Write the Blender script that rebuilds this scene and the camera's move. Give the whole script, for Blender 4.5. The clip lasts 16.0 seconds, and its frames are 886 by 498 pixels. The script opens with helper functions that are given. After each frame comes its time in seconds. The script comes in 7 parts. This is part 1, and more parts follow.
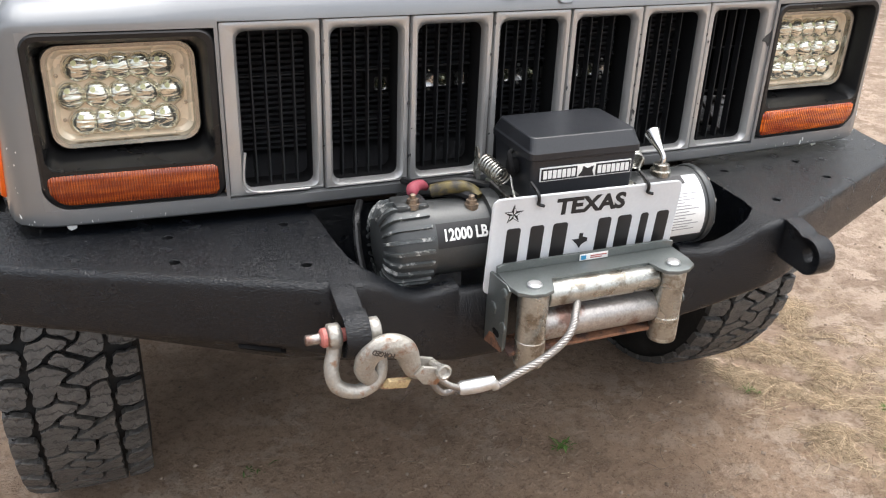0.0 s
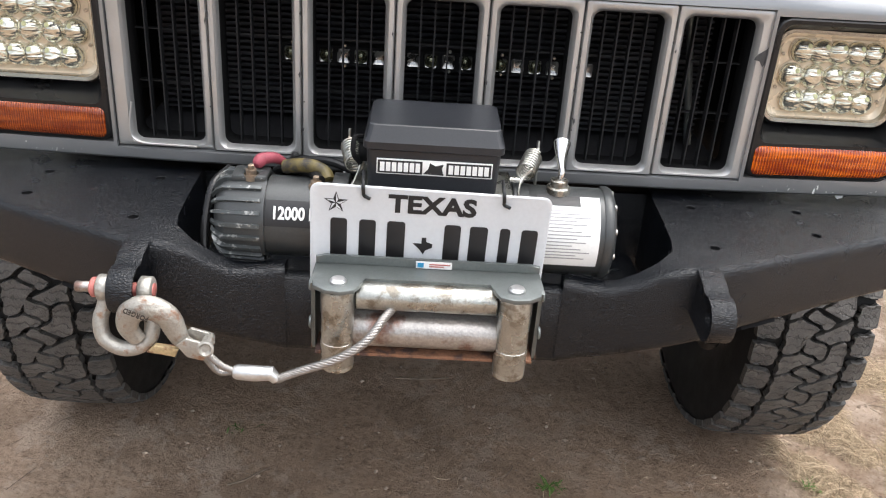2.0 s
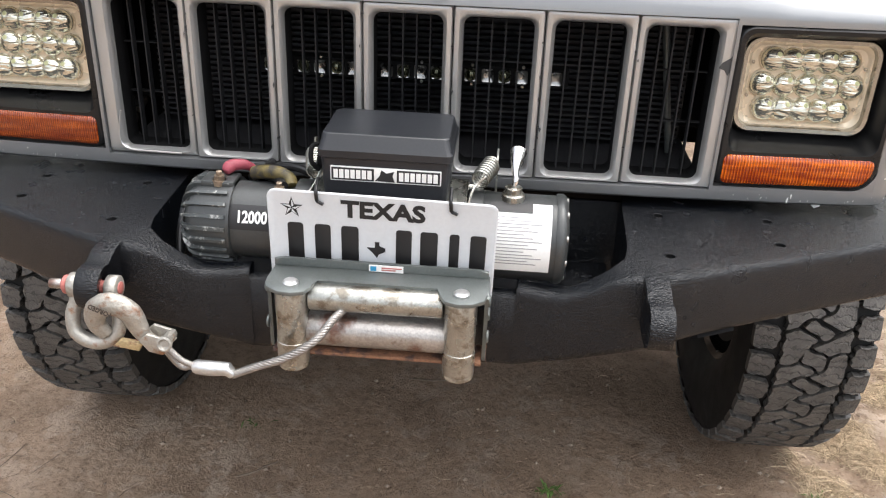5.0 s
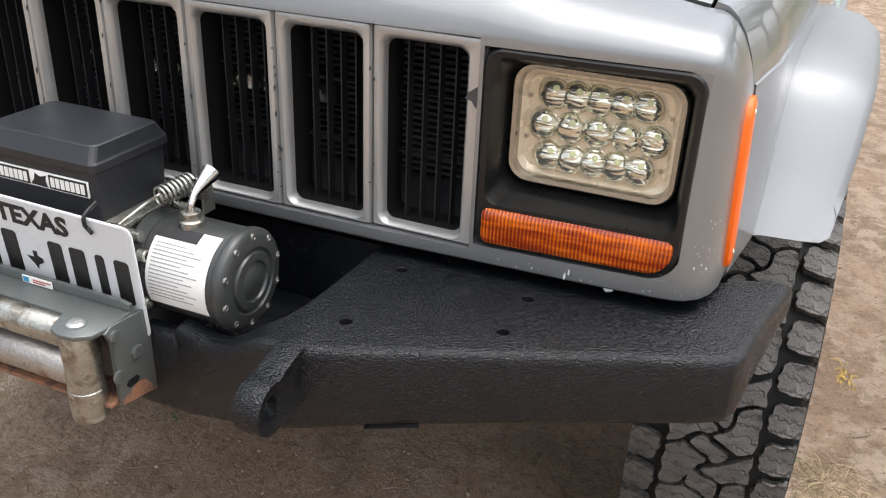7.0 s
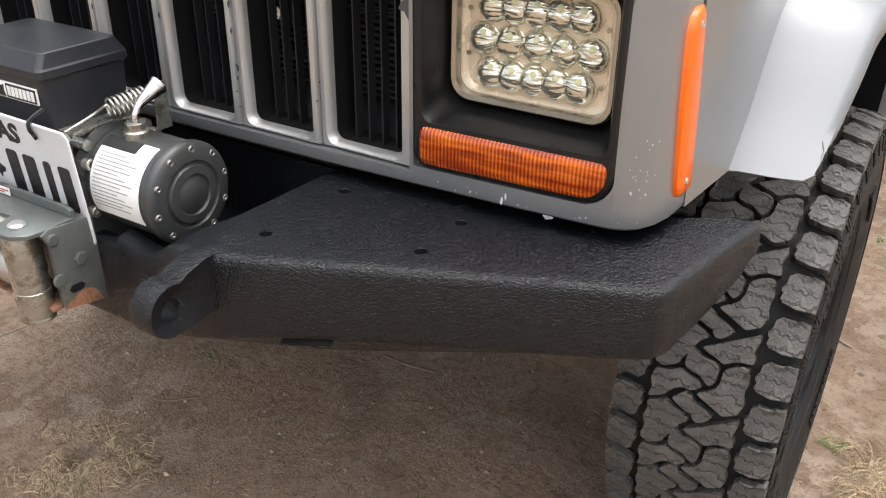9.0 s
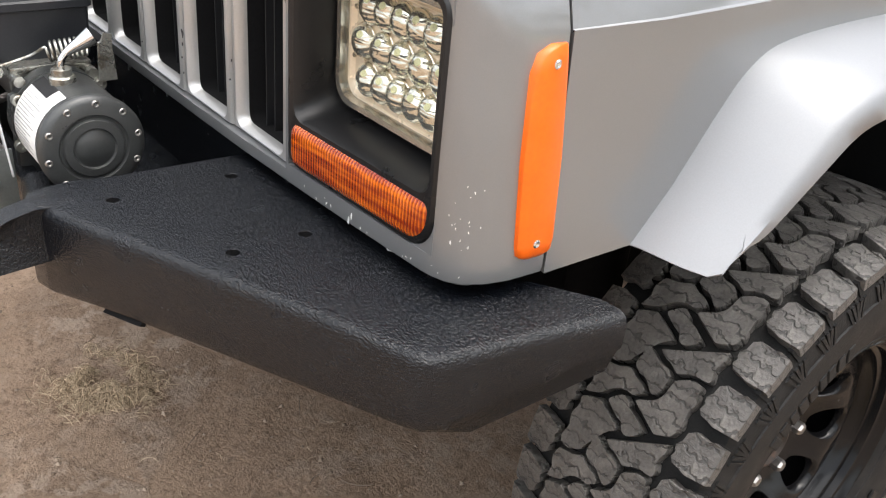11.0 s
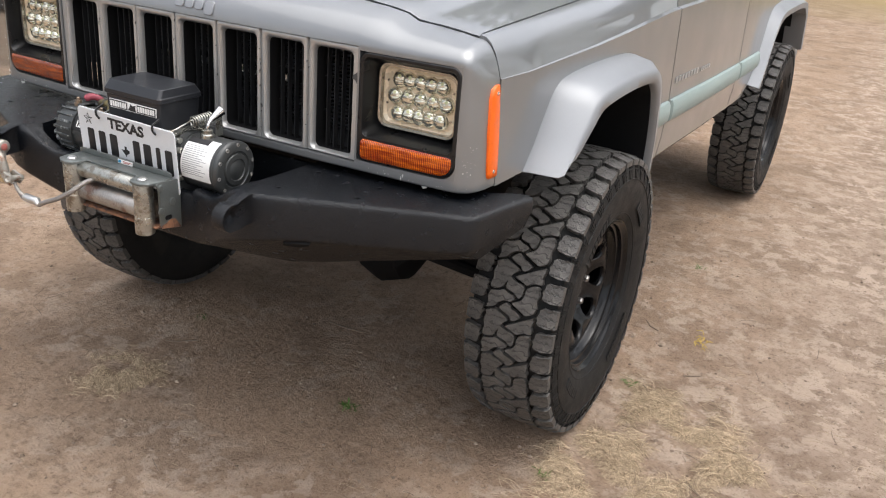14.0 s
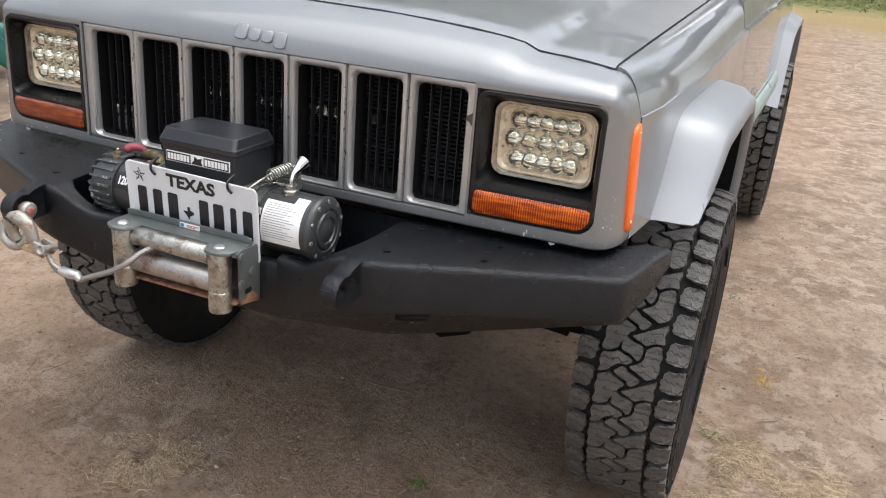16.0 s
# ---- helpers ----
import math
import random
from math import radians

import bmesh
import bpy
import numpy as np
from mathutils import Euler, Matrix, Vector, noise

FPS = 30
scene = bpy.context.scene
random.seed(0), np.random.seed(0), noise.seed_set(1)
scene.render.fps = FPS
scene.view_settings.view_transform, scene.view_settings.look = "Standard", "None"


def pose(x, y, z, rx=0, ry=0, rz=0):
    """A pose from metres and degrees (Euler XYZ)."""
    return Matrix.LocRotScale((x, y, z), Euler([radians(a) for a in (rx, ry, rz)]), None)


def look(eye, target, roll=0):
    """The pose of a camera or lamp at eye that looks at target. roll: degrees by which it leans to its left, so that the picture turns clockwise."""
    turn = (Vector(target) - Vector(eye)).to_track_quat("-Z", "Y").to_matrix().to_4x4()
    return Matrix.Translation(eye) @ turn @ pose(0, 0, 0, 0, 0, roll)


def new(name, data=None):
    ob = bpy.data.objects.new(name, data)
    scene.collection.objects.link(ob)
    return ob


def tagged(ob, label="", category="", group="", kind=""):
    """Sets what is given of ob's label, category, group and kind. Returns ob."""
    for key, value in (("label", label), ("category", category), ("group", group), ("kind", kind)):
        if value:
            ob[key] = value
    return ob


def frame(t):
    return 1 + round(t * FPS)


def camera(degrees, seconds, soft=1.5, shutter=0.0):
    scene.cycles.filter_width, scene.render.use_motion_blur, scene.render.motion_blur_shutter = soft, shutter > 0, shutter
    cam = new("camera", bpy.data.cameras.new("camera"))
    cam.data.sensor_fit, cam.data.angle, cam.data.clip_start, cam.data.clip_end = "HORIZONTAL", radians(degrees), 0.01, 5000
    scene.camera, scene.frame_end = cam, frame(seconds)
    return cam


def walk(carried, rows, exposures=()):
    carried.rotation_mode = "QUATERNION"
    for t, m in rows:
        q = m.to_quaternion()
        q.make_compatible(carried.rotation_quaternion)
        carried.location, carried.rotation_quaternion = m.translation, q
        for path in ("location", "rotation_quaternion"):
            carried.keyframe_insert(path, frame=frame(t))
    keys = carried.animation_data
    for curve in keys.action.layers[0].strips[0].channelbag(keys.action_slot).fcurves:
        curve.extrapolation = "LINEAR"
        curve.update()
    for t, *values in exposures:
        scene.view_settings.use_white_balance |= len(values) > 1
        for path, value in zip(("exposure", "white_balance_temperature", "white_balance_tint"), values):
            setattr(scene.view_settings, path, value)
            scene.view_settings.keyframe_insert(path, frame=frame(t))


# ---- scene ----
cam = camera(54.3, 16.0, soft=1.15)
PATH = [
    (0, (-0.613, -1.143, 1.339), (0.072, 0.52, 0.465), 2.2),
    (0.5, (-0.517, -1.148, 1.316), (0.132, 0.522, 0.426), 3.3),
    (1, (-0.347, -1.08, 1.299), (0.274, 0.601, 0.412), 5.7),
    (1.5, (-0.156, -1.081, 1.311), (0.222, 0.676, 0.434), 4.2),
    (2, (-0.016, -1.177, 1.308), (0.05, 0.613, 0.419), 4.0),
    (2.5, (0.002, -1.209, 1.316), (-0.061, 0.587, 0.438), 2.2),
    (3, (-0.019, -1.221, 1.326), (-0.09, 0.587, 0.474), 1.3),
    (5.5, (0.301, -1.186, 1.334), (0.146, 0.589, 0.426), 3.1),
    (6, (0.484, -1.087, 1.308), (0.234, 0.67, 0.386), 4.3),
    (6.5, (0.602, -0.932, 1.308), (0.28, 0.822, 0.404), 4.6),
    (7, (0.792, -0.843, 1.316), (0.12, 0.811, 0.415), 2.6),
    (7.5, (0.91, -0.794, 1.309), (0.007, 0.736, 0.391), 0.9),
    (8, (0.956, -0.767, 1.28), (0.042, 0.747, 0.346), 0.5),
    (10.5, (1.124, -0.564, 1.229), (0.036, 0.813, 0.27), 5.3),
    (11, (1.243, -0.396, 1.246), (-0.078, 0.75, 0.275), 5.7),
    (11.5, (1.424, -0.246, 1.292), (-0.009, 0.774, 0.34), 5.0),
    (12, (1.543, -0.303, 1.321), (0.263, 0.947, 0.428), 5.2),
    (12.5, (1.567, -0.616, 1.347), (0.517, 0.847, 0.475), 5.4),
    (13, (1.586, -0.935, 1.386), (0.61, 0.595, 0.544), 6.6),
    (13.5, (1.595, -1.211, 1.436), (0.664, 0.359, 0.617), 5.9),
    (14, (1.506, -1.49, 1.431), (0.653, 0.143, 0.652), 4.9),
    (14.5, (1.423, -1.699, 1.449), (0.632, 0.0, 0.749), 4.6),
    (15, (1.374, -1.729, 1.444), (0.585, -0.012, 0.788), 3.8),
    (15.5, (1.264, -1.637, 1.39), (0.504, 0.079, 0.701), 3.6),
    (16, (1.025, -1.416, 1.384), (0.319, 0.308, 0.656), 4.6),
]
walk(cam, [(t, look(eye, target, roll)) for t, eye, target, roll in PATH],
     exposures=[(0, 0.95, 6450, 10), (1.5, 0.96, 6300, 10), (2.5, 1.15, 6500, 10), (3, 1.25, 6500, 10), (5.5, 0.95, 6500, 10), (7, 0.8, 6500, 10), (8, 0.84, 6650, 10), (10.5, 1.12, 6620, 10), (11.5, 1.15, 6650, 10),
                (12.5, 1.02, 6750, 12), (13.5, 0.79, 6600, 11), (14.5, 0.58, 6450, 10), (15.3, 0.56, 6350, 9), (16, 0.66, 6400, 10)])

# ---- world, sun, exposure ----
world = bpy.data.worlds.new("overcast_sky")
scene.world = world
world.use_nodes = True
wn = world.node_tree
sky = wn.nodes.new("ShaderNodeTexSky")
sky.sky_type, sky.sun_disc = "NISHITA", False
sky.sun_elevation, sky.sun_rotation = radians(75), radians(70)
sky.air_density, sky.dust_density, sky.ozone_density = 1.0, 4.0, 1.0
pale = wn.nodes.new("ShaderNodeHueSaturation")
pale.inputs["Saturation"].default_value = 0.35
wn.links.new(sky.outputs[0], pale.inputs["Color"])
wn.links.new(pale.outputs[0], wn.nodes["Background"].inputs[0])
wn.nodes["Background"].inputs[1].default_value = 0.19
sun = new("sun", bpy.data.lights.new("sun", "SUN"))
sun.data.energy, sun.data.angle, sun.data.color = 1.35, radians(100), (1.0, 0.975, 0.945)
sun.matrix_world = look((2, -1.5, 12), (0, 0.6, 0))


# ---- materials ----
def mat(name, base, rough=0.5, metal=0.0, vary=0.15, scale=8.0, fine=120.0, bump=0.0, bump_scale=200.0, coat=0.0,
        dark=None, patch=0.0, patch_scale=3.0, spec=0.5, rough_vary=0.08):
    """A surface with a coarse and a fine variation of its colour, optional patches of a second colour, and a fine relief."""
    m = bpy.data.materials.new(name)
    m.use_nodes = True
    nt, bsdf = m.node_tree, m.node_tree.nodes["Principled BSDF"]
    add, link = nt.nodes.new, nt.links.new
    co = add("ShaderNodeTexCoord")
    tex = []
    for s, d in ((scale, 4.0), (fine, 3.0)):
        n = add("ShaderNodeTexNoise")
        n.inputs["Scale"].default_value, n.inputs["Detail"].default_value = s, d
        link(co.outputs["Object"], n.inputs["Vector"])
        tex.append(n)
    both = add("ShaderNodeMath")
    both.operation = "ADD"
    link(tex[0].outputs["Fac"], both.inputs[0])
    link(tex[1].outputs["Fac"], both.inputs[1])
    rng = add("ShaderNodeMapRange")
    for k, v in enumerate((0.6, 1.4, 1 - vary, 1 + vary)):
        rng.inputs[k + 1].default_value = v
    link(both.outputs[0], rng.inputs[0])
    mul = add("ShaderNodeVectorMath")
    mul.operation = "SCALE"
    link(rng.outputs[0], mul.inputs["Scale"])
    if dark:
        p = add("ShaderNodeTexNoise")
        p.inputs["Scale"].default_value, p.inputs["Detail"].default_value, p.inputs["Roughness"].default_value = patch_scale, 6.0, 0.65
        link(co.outputs["Object"], p.inputs["Vector"])
        r2 = add("ShaderNodeMapRange")
        r2.inputs[1].default_value, r2.inputs[2].default_value = 0.62 - patch * 0.3, 0.72 - patch * 0.3
        link(p.outputs["Fac"], r2.inputs[0])
        mix = add("ShaderNodeMix")
        mix.data_type = "RGBA"
        mix.inputs[6].default_value, mix.inputs[7].default_value = (*base, 1), (*dark, 1)
        link(r2.outputs[0], mix.inputs[0])
        link(mix.outputs[2], mul.inputs[0])
    else:
        mul.inputs[0].default_value = base
    link(mul.outputs[0], bsdf.inputs["Base Color"])
    rr = add("ShaderNodeMapRange")
    for k, v in enumerate((0.3, 0.7, max(rough - rough_vary, 0.02), min(rough + rough_vary, 1))):
        rr.inputs[k + 1].default_value = v
    link(tex[0].outputs["Fac"], rr.inputs[0])
    link(rr.outputs[0], bsdf.inputs["Roughness"])
    bsdf.inputs["Metallic"].default_value = metal
    bsdf.inputs["Coat Weight"].default_value = coat
    bsdf.inputs["Coat Roughness"].default_value = 0.08
    bsdf.inputs["Specular IOR Level"].default_value = spec
    if bump:
        n = add("ShaderNodeTexNoise")
        n.inputs["Scale"].default_value, n.inputs["Detail"].default_value = bump_scale, 3.0
        link(co.outputs["Object"], n.inputs["Vector"])
        b = add("ShaderNodeBump")
        b.inputs["Strength"].default_value, b.inputs["Distance"].default_value = bump, 0.004
        link(n.outputs["Fac"], b.inputs["Height"])
        link(b.outputs[0], bsdf.inputs["Normal"])
    return m


PAINT = mat("silver_paint", (0.252, 0.259, 0.265), 0.40, 0.6, 0.05, 5, 900, coat=1.0)
PAINT.node_tree.nodes["Principled BSDF"].inputs["Coat Roughness"].default_value = 0.03
PAINT.node_tree.nodes["Principled BSDF"].inputs["Coat IOR"].default_value = 1.55
GRILLE = mat("satin_silver_plastic", (0.48, 0.478, 0.468), 0.36, 0.65, 0.06, 20, 500, coat=0.3)
FLARE = mat("flare_paint", (0.265, 0.275, 0.288), 0.46, 0.45, 0.05, 6, 600, coat=0.1)
TRIM = mat("pale_green_trim", (0.27, 0.335, 0.32), 0.55, 0.0, 0.1, 10, 300)
LINER = mat("bedliner_black", (0.0034, 0.0044, 0.0064), 0.21, 0.0, 0.3, 30, 400, spec=0.41)


def pebbled(m):
    """Sprayed liner: small hard grains a few millimetres across, run together in places into short wrinkles."""
    nt, b = m.node_tree, m.node_tree.nodes["Principled BSDF"]
    co, mp, vo, no, fi, ad, a2, bp = (nt.nodes.new(k) for k in ("ShaderNodeTexCoord", "ShaderNodeMapping", "ShaderNodeTexVoronoi", "ShaderNodeTexNoise", "ShaderNodeTexNoise", "ShaderNodeMath", "ShaderNodeMath", "ShaderNodeBump"))
    mp.inputs["Scale"].default_value = (0.62, 1.0, 1.0)
    nt.links.new(co.outputs["Object"], mp.inputs[0])
    vo.feature, vo.inputs["Scale"].default_value = "F1", 520.0
    no.inputs["Scale"].default_value, no.inputs["Detail"].default_value, no.inputs["Distortion"].default_value = 290.0, 2.0, 1.0
    fi.inputs["Scale"].default_value, fi.inputs["Detail"].default_value = 45.0, 2.0
    for n in (vo, no, fi):
        nt.links.new(mp.outputs[0], n.inputs["Vector"])
    ad.operation, ad.inputs[1].default_value = "MULTIPLY_ADD", -0.55
    nt.links.new(vo.outputs["Distance"], ad.inputs[0])
    nt.links.new(no.outputs["Fac"], ad.inputs[2])
    a2.operation, a2.inputs[1].default_value = "MULTIPLY_ADD", 0.35
    nt.links.new(fi.outputs["Fac"], a2.inputs[0])
    nt.links.new(ad.outputs[0], a2.inputs[2])
    bp.inputs["Strength"].default_value, bp.inputs["Distance"].default_value = 1.0, 0.0017
    nt.links.new(a2.outputs[0], bp.inputs["Height"])
    nt.links.new(bp.outputs[0], b.inputs["Normal"])


pebbled(LINER)
BLACK = mat("black_plastic", (0.009, 0.009, 0.0095), 0.33, 0.0, 0.2, 15, 300, bump=0.08, bump_scale=900, spec=0.42)
MATTE = mat("matte_black", (0.010, 0.010, 0.0105), 0.9, 0.0, 0.2, 15, 300, spec=0.1)
BOXBLACK = mat("box_black_plastic", (0.016, 0.0175, 0.021), 0.36, 0.0, 0.3, 9, 400, bump=0.05, bump_scale=500)
WINCH = mat("winch_grey_enamel", (0.058, 0.061, 0.061), 0.34, 0.3, 0.15, 18, 400, bump=0.06, bump_scale=500)
RUBBER = mat("tyre_rubber", (0.011, 0.011, 0.011), 0.62, 0.0, 0.3, 25, 300, spec=0.25, bump=0.25, bump_scale=400, dark=(0.019, 0.018, 0.017), patch=0.3, patch_scale=9)
def sipes(m):
    """Adds thin wavy cuts to the tread's colour and relief."""
    nt, b = m.node_tree, m.node_tree.nodes["Principled BSDF"]
    co, wv, rg, mx, bp = (nt.nodes.new(k) for k in ("ShaderNodeTexCoord", "ShaderNodeTexWave", "ShaderNodeMapRange", "ShaderNodeMix", "ShaderNodeBump"))
    wv.bands_direction = "Z"
    wv.inputs["Scale"].default_value, wv.inputs["Distortion"].default_value = 17.0, 5.0
    wv.inputs["Detail"].default_value, wv.inputs["Detail Scale"].default_value = 2.0, 4.0
    nt.links.new(co.outputs["Object"], wv.inputs[0])
    rg.inputs[1].default_value, rg.inputs[2].default_value = 0.02, 0.10
    nt.links.new(wv.outputs["Fac"], rg.inputs[0])
    mx.data_type, mx.inputs[6].default_value = "RGBA", (0.045, 0.043, 0.041, 1)
    old = b.inputs["Base Color"].links[0].from_socket
    nt.links.new(rg.outputs[0], mx.inputs[0])
    nt.links.new(old, mx.inputs[7])
    nt.links.new(mx.outputs[2], b.inputs["Base Color"])
    bp.inputs["Strength"].default_value, bp.inputs["Distance"].default_value = 0.7, 0.002
    nt.links.new(rg.outputs[0], bp.inputs["Height"])
    nt.links.new(b.inputs["Normal"].links[0].from_socket, bp.inputs["Normal"])
    nt.links.new(bp.outputs[0], b.inputs["Normal"])
    return m


TREAD = sipes(mat("tread_rubber", (0.080, 0.076, 0.071), 0.52, 0.0, 0.3, 30, 260, bump=0.5, bump_scale=260, dark=(0.110, 0.104, 0.096), patch=0.4, patch_scale=20))
RIMBLACK = mat("rim_black_paint", (0.006, 0.006, 0.0065), 0.20, 0.0, 0.2, 15, 300, spec=0.30)
CHROME = mat("chrome", (0.78, 0.77, 0.75), 0.12, 1.0, 0.06, 20, 300)
ZINC = mat("zinc_steel", (0.43, 0.43, 0.395), 0.30, 0.9, 0.25, 25, 300, bump=0.15, bump_scale=250, dark=(0.25, 0.225, 0.185), patch=0.36, patch_scale=42)
RUSTY = mat("rusty_steel", (0.410, 0.385, 0.361), 0.38, 0.8, 0.3, 25, 300, bump=0.25, bump_scale=160, dark=(0.24, 0.15, 0.12), patch=0.42, patch_scale=16)
RUST = mat("rust", (0.23, 0.11, 0.06), 0.85, 0.0, 0.4, 30, 300, bump=0.5, bump_scale=400, dark=(0.09, 0.05, 0.04), patch=0.5, patch_scale=40)
BRACKET = mat("fairlead_grey", (0.16, 0.175, 0.17), 0.38, 0.55, 0.15, 20, 300)
GALV = mat("galvanised_steel", (0.42, 0.40, 0.36), 0.5, 0.7, 0.2, 30, 300, bump=0.3, bump_scale=220, dark=(0.30, 0.17, 0.10), patch=0.16, patch_scale=35)
ROPE = mat("wire_rope", (0.34, 0.32, 0.30), 0.42, 0.85, 0.2, 60, 400)
FERRULE = mat("aluminium_ferrule", (0.62, 0.62, 0.61), 0.35, 0.85, 0.1, 60, 300, bump=0.2, bump_scale=200)
PLATE = mat("plate_white", (0.66, 0.68, 0.70), 0.35, 0.0, 0.05, 8, 200)
BADGE = mat("badge_silver", (0.42, 0.42, 0.42), 0.35, 0.4)
INK = mat("black_ink", (0.012, 0.012, 0.013), 0.5)
WHITE = mat("white_label", (0.78, 0.78, 0.76), 0.45, 0.0, 0.06, 20, 300)
GREYINK = mat("grey_print", (0.30, 0.30, 0.30), 0.5)
REDPAINT = mat("red_paint", (0.40, 0.13, 0.11), 0.5, 0.0, 0.25, 60, 300)
BRASS = mat("rusted_brass", (0.30, 0.235, 0.175), 0.42, 0.7, 0.35, 80, 300)
PINK = mat("pink_boot", (0.27, 0.05, 0.07), 0.6, 0.0, 0.25, 40, 300)
YELLOW = mat("dirty_yellow_cable", (0.11, 0.085, 0.025), 0.6, 0.0, 0.5, 60, 200, dark=(0.03, 0.025, 0.02), patch=0.5, patch_scale=50)
CREAM = mat("led_reflector", (0.74, 0.63, 0.47), 0.26, 0.25, 0.06, 20, 300)
LEDCHIP = mat("led_chip", (0.60, 0.60, 0.34), 0.35)
GASKET = mat("lamp_housing", (0.40, 0.385, 0.34), 0.17, 0.85, 0.1, 20, 200, coat=0.5)
STRAW = mat("dry_straw", (0.50, 0.37, 0.20), 0.85, 0.0, 0.35, 3, 40)
WEED = mat("green_weed", (0.09, 0.16, 0.03), 0.7, 0.0, 0.3, 3, 40)
STONE = mat("earth_clod", (0.40, 0.31, 0.23), 0.9, 0.0, 0.2, 30, 200, bump=0.4)
GLASS = mat("mirrored_lens", (0.72, 0.70, 0.58), 0.13, 0.9, 0.1, 40, 300, coat=1.0)


def flowing(m):
    """Slanting folds, as a mirror cup shows through its thick clear lens."""
    nt, b = m.node_tree, m.node_tree.nodes["Principled BSDF"]
    co, mp, wv, bp = (nt.nodes.new(k) for k in ("ShaderNodeTexCoord", "ShaderNodeMapping", "ShaderNodeTexNoise", "ShaderNodeBump"))
    mp.inputs["Rotation"].default_value, mp.inputs["Scale"].default_value = (0, radians(52), 0), (26, 40, 120)
    nt.links.new(co.outputs["Object"], mp.inputs[0])
    wv.inputs["Scale"].default_value, wv.inputs["Detail"].default_value, wv.inputs["Distortion"].default_value = 1.0, 1.0, 0.8
    nt.links.new(mp.outputs[0], wv.inputs["Vector"])
    bp.inputs["Strength"].default_value, bp.inputs["Distance"].default_value = 1.0, 0.0052
    nt.links.new(wv.outputs["Fac"], bp.inputs["Height"])
    nt.links.new(bp.outputs[0], b.inputs["Normal"])


flowing(GLASS)
CUP = mat("reflector_cup", (0.80, 0.78, 0.71), 0.06, 1.0, 0.05, 20, 300)
HOOKSTEEL = mat("rust_stained_steel", (0.40, 0.375, 0.33), 0.5, 0.6, 0.2, 30, 300, bump=0.4, bump_scale=200, dark=(0.24, 0.13, 0.08), patch=0.30, patch_scale=38)
ENGRAVED = mat("dark_engraving", (0.05, 0.04, 0.033), 0.8)


def per_blade(m, pale, deep):
    """Lets every blade have its own tint between two colours."""
    nt, b = m.node_tree, m.node_tree.nodes["Principled BSDF"]
    ge, mx = (nt.nodes.new(k) for k in ("ShaderNodeNewGeometry", "ShaderNodeMix"))
    mx.data_type, mx.inputs[6].default_value, mx.inputs[7].default_value = "RGBA", (*deep, 1), (*pale, 1)
    nt.links.new(ge.outputs["Random Per Island"], mx.inputs[0])
    nt.links.new(mx.outputs[2], b.inputs["Base Color"])


per_blade(STRAW, (0.73, 0.575, 0.395), (0.17, 0.120, 0.073))
per_blade(STONE, (0.44, 0.34, 0.26), (0.15, 0.105, 0.072))
LUG = mat("dull_lug_nut", (0.42, 0.40, 0.38), 0.35, 0.9)
PANE = mat("tinted_pane", (0.02, 0.024, 0.026), 0.06, 0.0, 0.1, 2, 20, spec=0.8)


def amber(name, color, deep, rough, ribs=0.0):
    """Moulded amber plastic; ribs gives fine upright prisms and paints the lamp's inner reflections as lighter and
    deeper bands.
    """
    m = mat(name, color, rough, 0.0, 0.1, 30, 200, coat=0.6, spec=0.5)
    nt, b = m.node_tree, m.node_tree.nodes["Principled BSDF"]
    if ribs:
        co, wv, bp, sc, no, rg, mx = (nt.nodes.new(k) for k in ("ShaderNodeTexCoord", "ShaderNodeTexWave", "ShaderNodeBump", "ShaderNodeMapping", "ShaderNodeTexNoise", "ShaderNodeMapRange", "ShaderNodeMix"))
        wv.bands_direction, wv.inputs["Scale"].default_value = "X", ribs
        nt.links.new(co.outputs["Object"], wv.inputs[0])
        bp.inputs["Strength"].default_value, bp.inputs["Distance"].default_value = 0.9, 0.0020
        nt.links.new(wv.outputs["Fac"], bp.inputs["Height"])
        nt.links.new(bp.outputs[0], b.inputs["Normal"])
        sc.inputs["Scale"].default_value = (14, 1, 130)
        nt.links.new(co.outputs["Object"], sc.inputs[0])
        no.inputs["Scale"].default_value, no.inputs["Detail"].default_value = 1.0, 2.0
        nt.links.new(sc.outputs[0], no.inputs["Vector"])
        add = nt.nodes.new("ShaderNodeMath")
        add.operation, add.inputs[1].default_value = "MULTIPLY_ADD", 0.22
        nt.links.new(wv.outputs["Fac"], add.inputs[0])
        nt.links.new(no.outputs["Fac"], add.inputs[2])
        rg.inputs[1].default_value, rg.inputs[2].default_value = 0.50, 0.84
        nt.links.new(add.outputs[0], rg.inputs[0])
        mx.data_type, mx.inputs[6].default_value = "RGBA", (*deep, 1)
        nt.links.new(b.inputs["Base Color"].links[0].from_socket, mx.inputs[7])
        nt.links.new(rg.outputs[0], mx.inputs[0])
        nt.links.new(mx.outputs[2], b.inputs["Base Color"])
    return m


AMBER = amber("amber_lens", (0.95, 0.20, 0.008), (0.30, 0.024, 0.001), 0.10, 70.0)
AMBER_BROWN = amber("brown_amber_lens", (0.50, 0.10, 0.014), (0.22, 0.030, 0.006), 0.14, 90.0)
MARKER = amber("orange_marker", (0.86, 0.135, 0.003), (0.5, 0.05, 0.003), 0.38)
MARKER.node_tree.nodes["Principled BSDF"].inputs["Coat Weight"].default_value = 0.15


# ---- mesh helpers ----
ORIGIN = {}


def root(name, place, label, category, group=""):
    ob = new(name)
    ob.location = place
    ob.empty_display_size = 0.1
    ORIGIN[ob.name] = Vector(place)
    return tagged(ob, label, category, group)


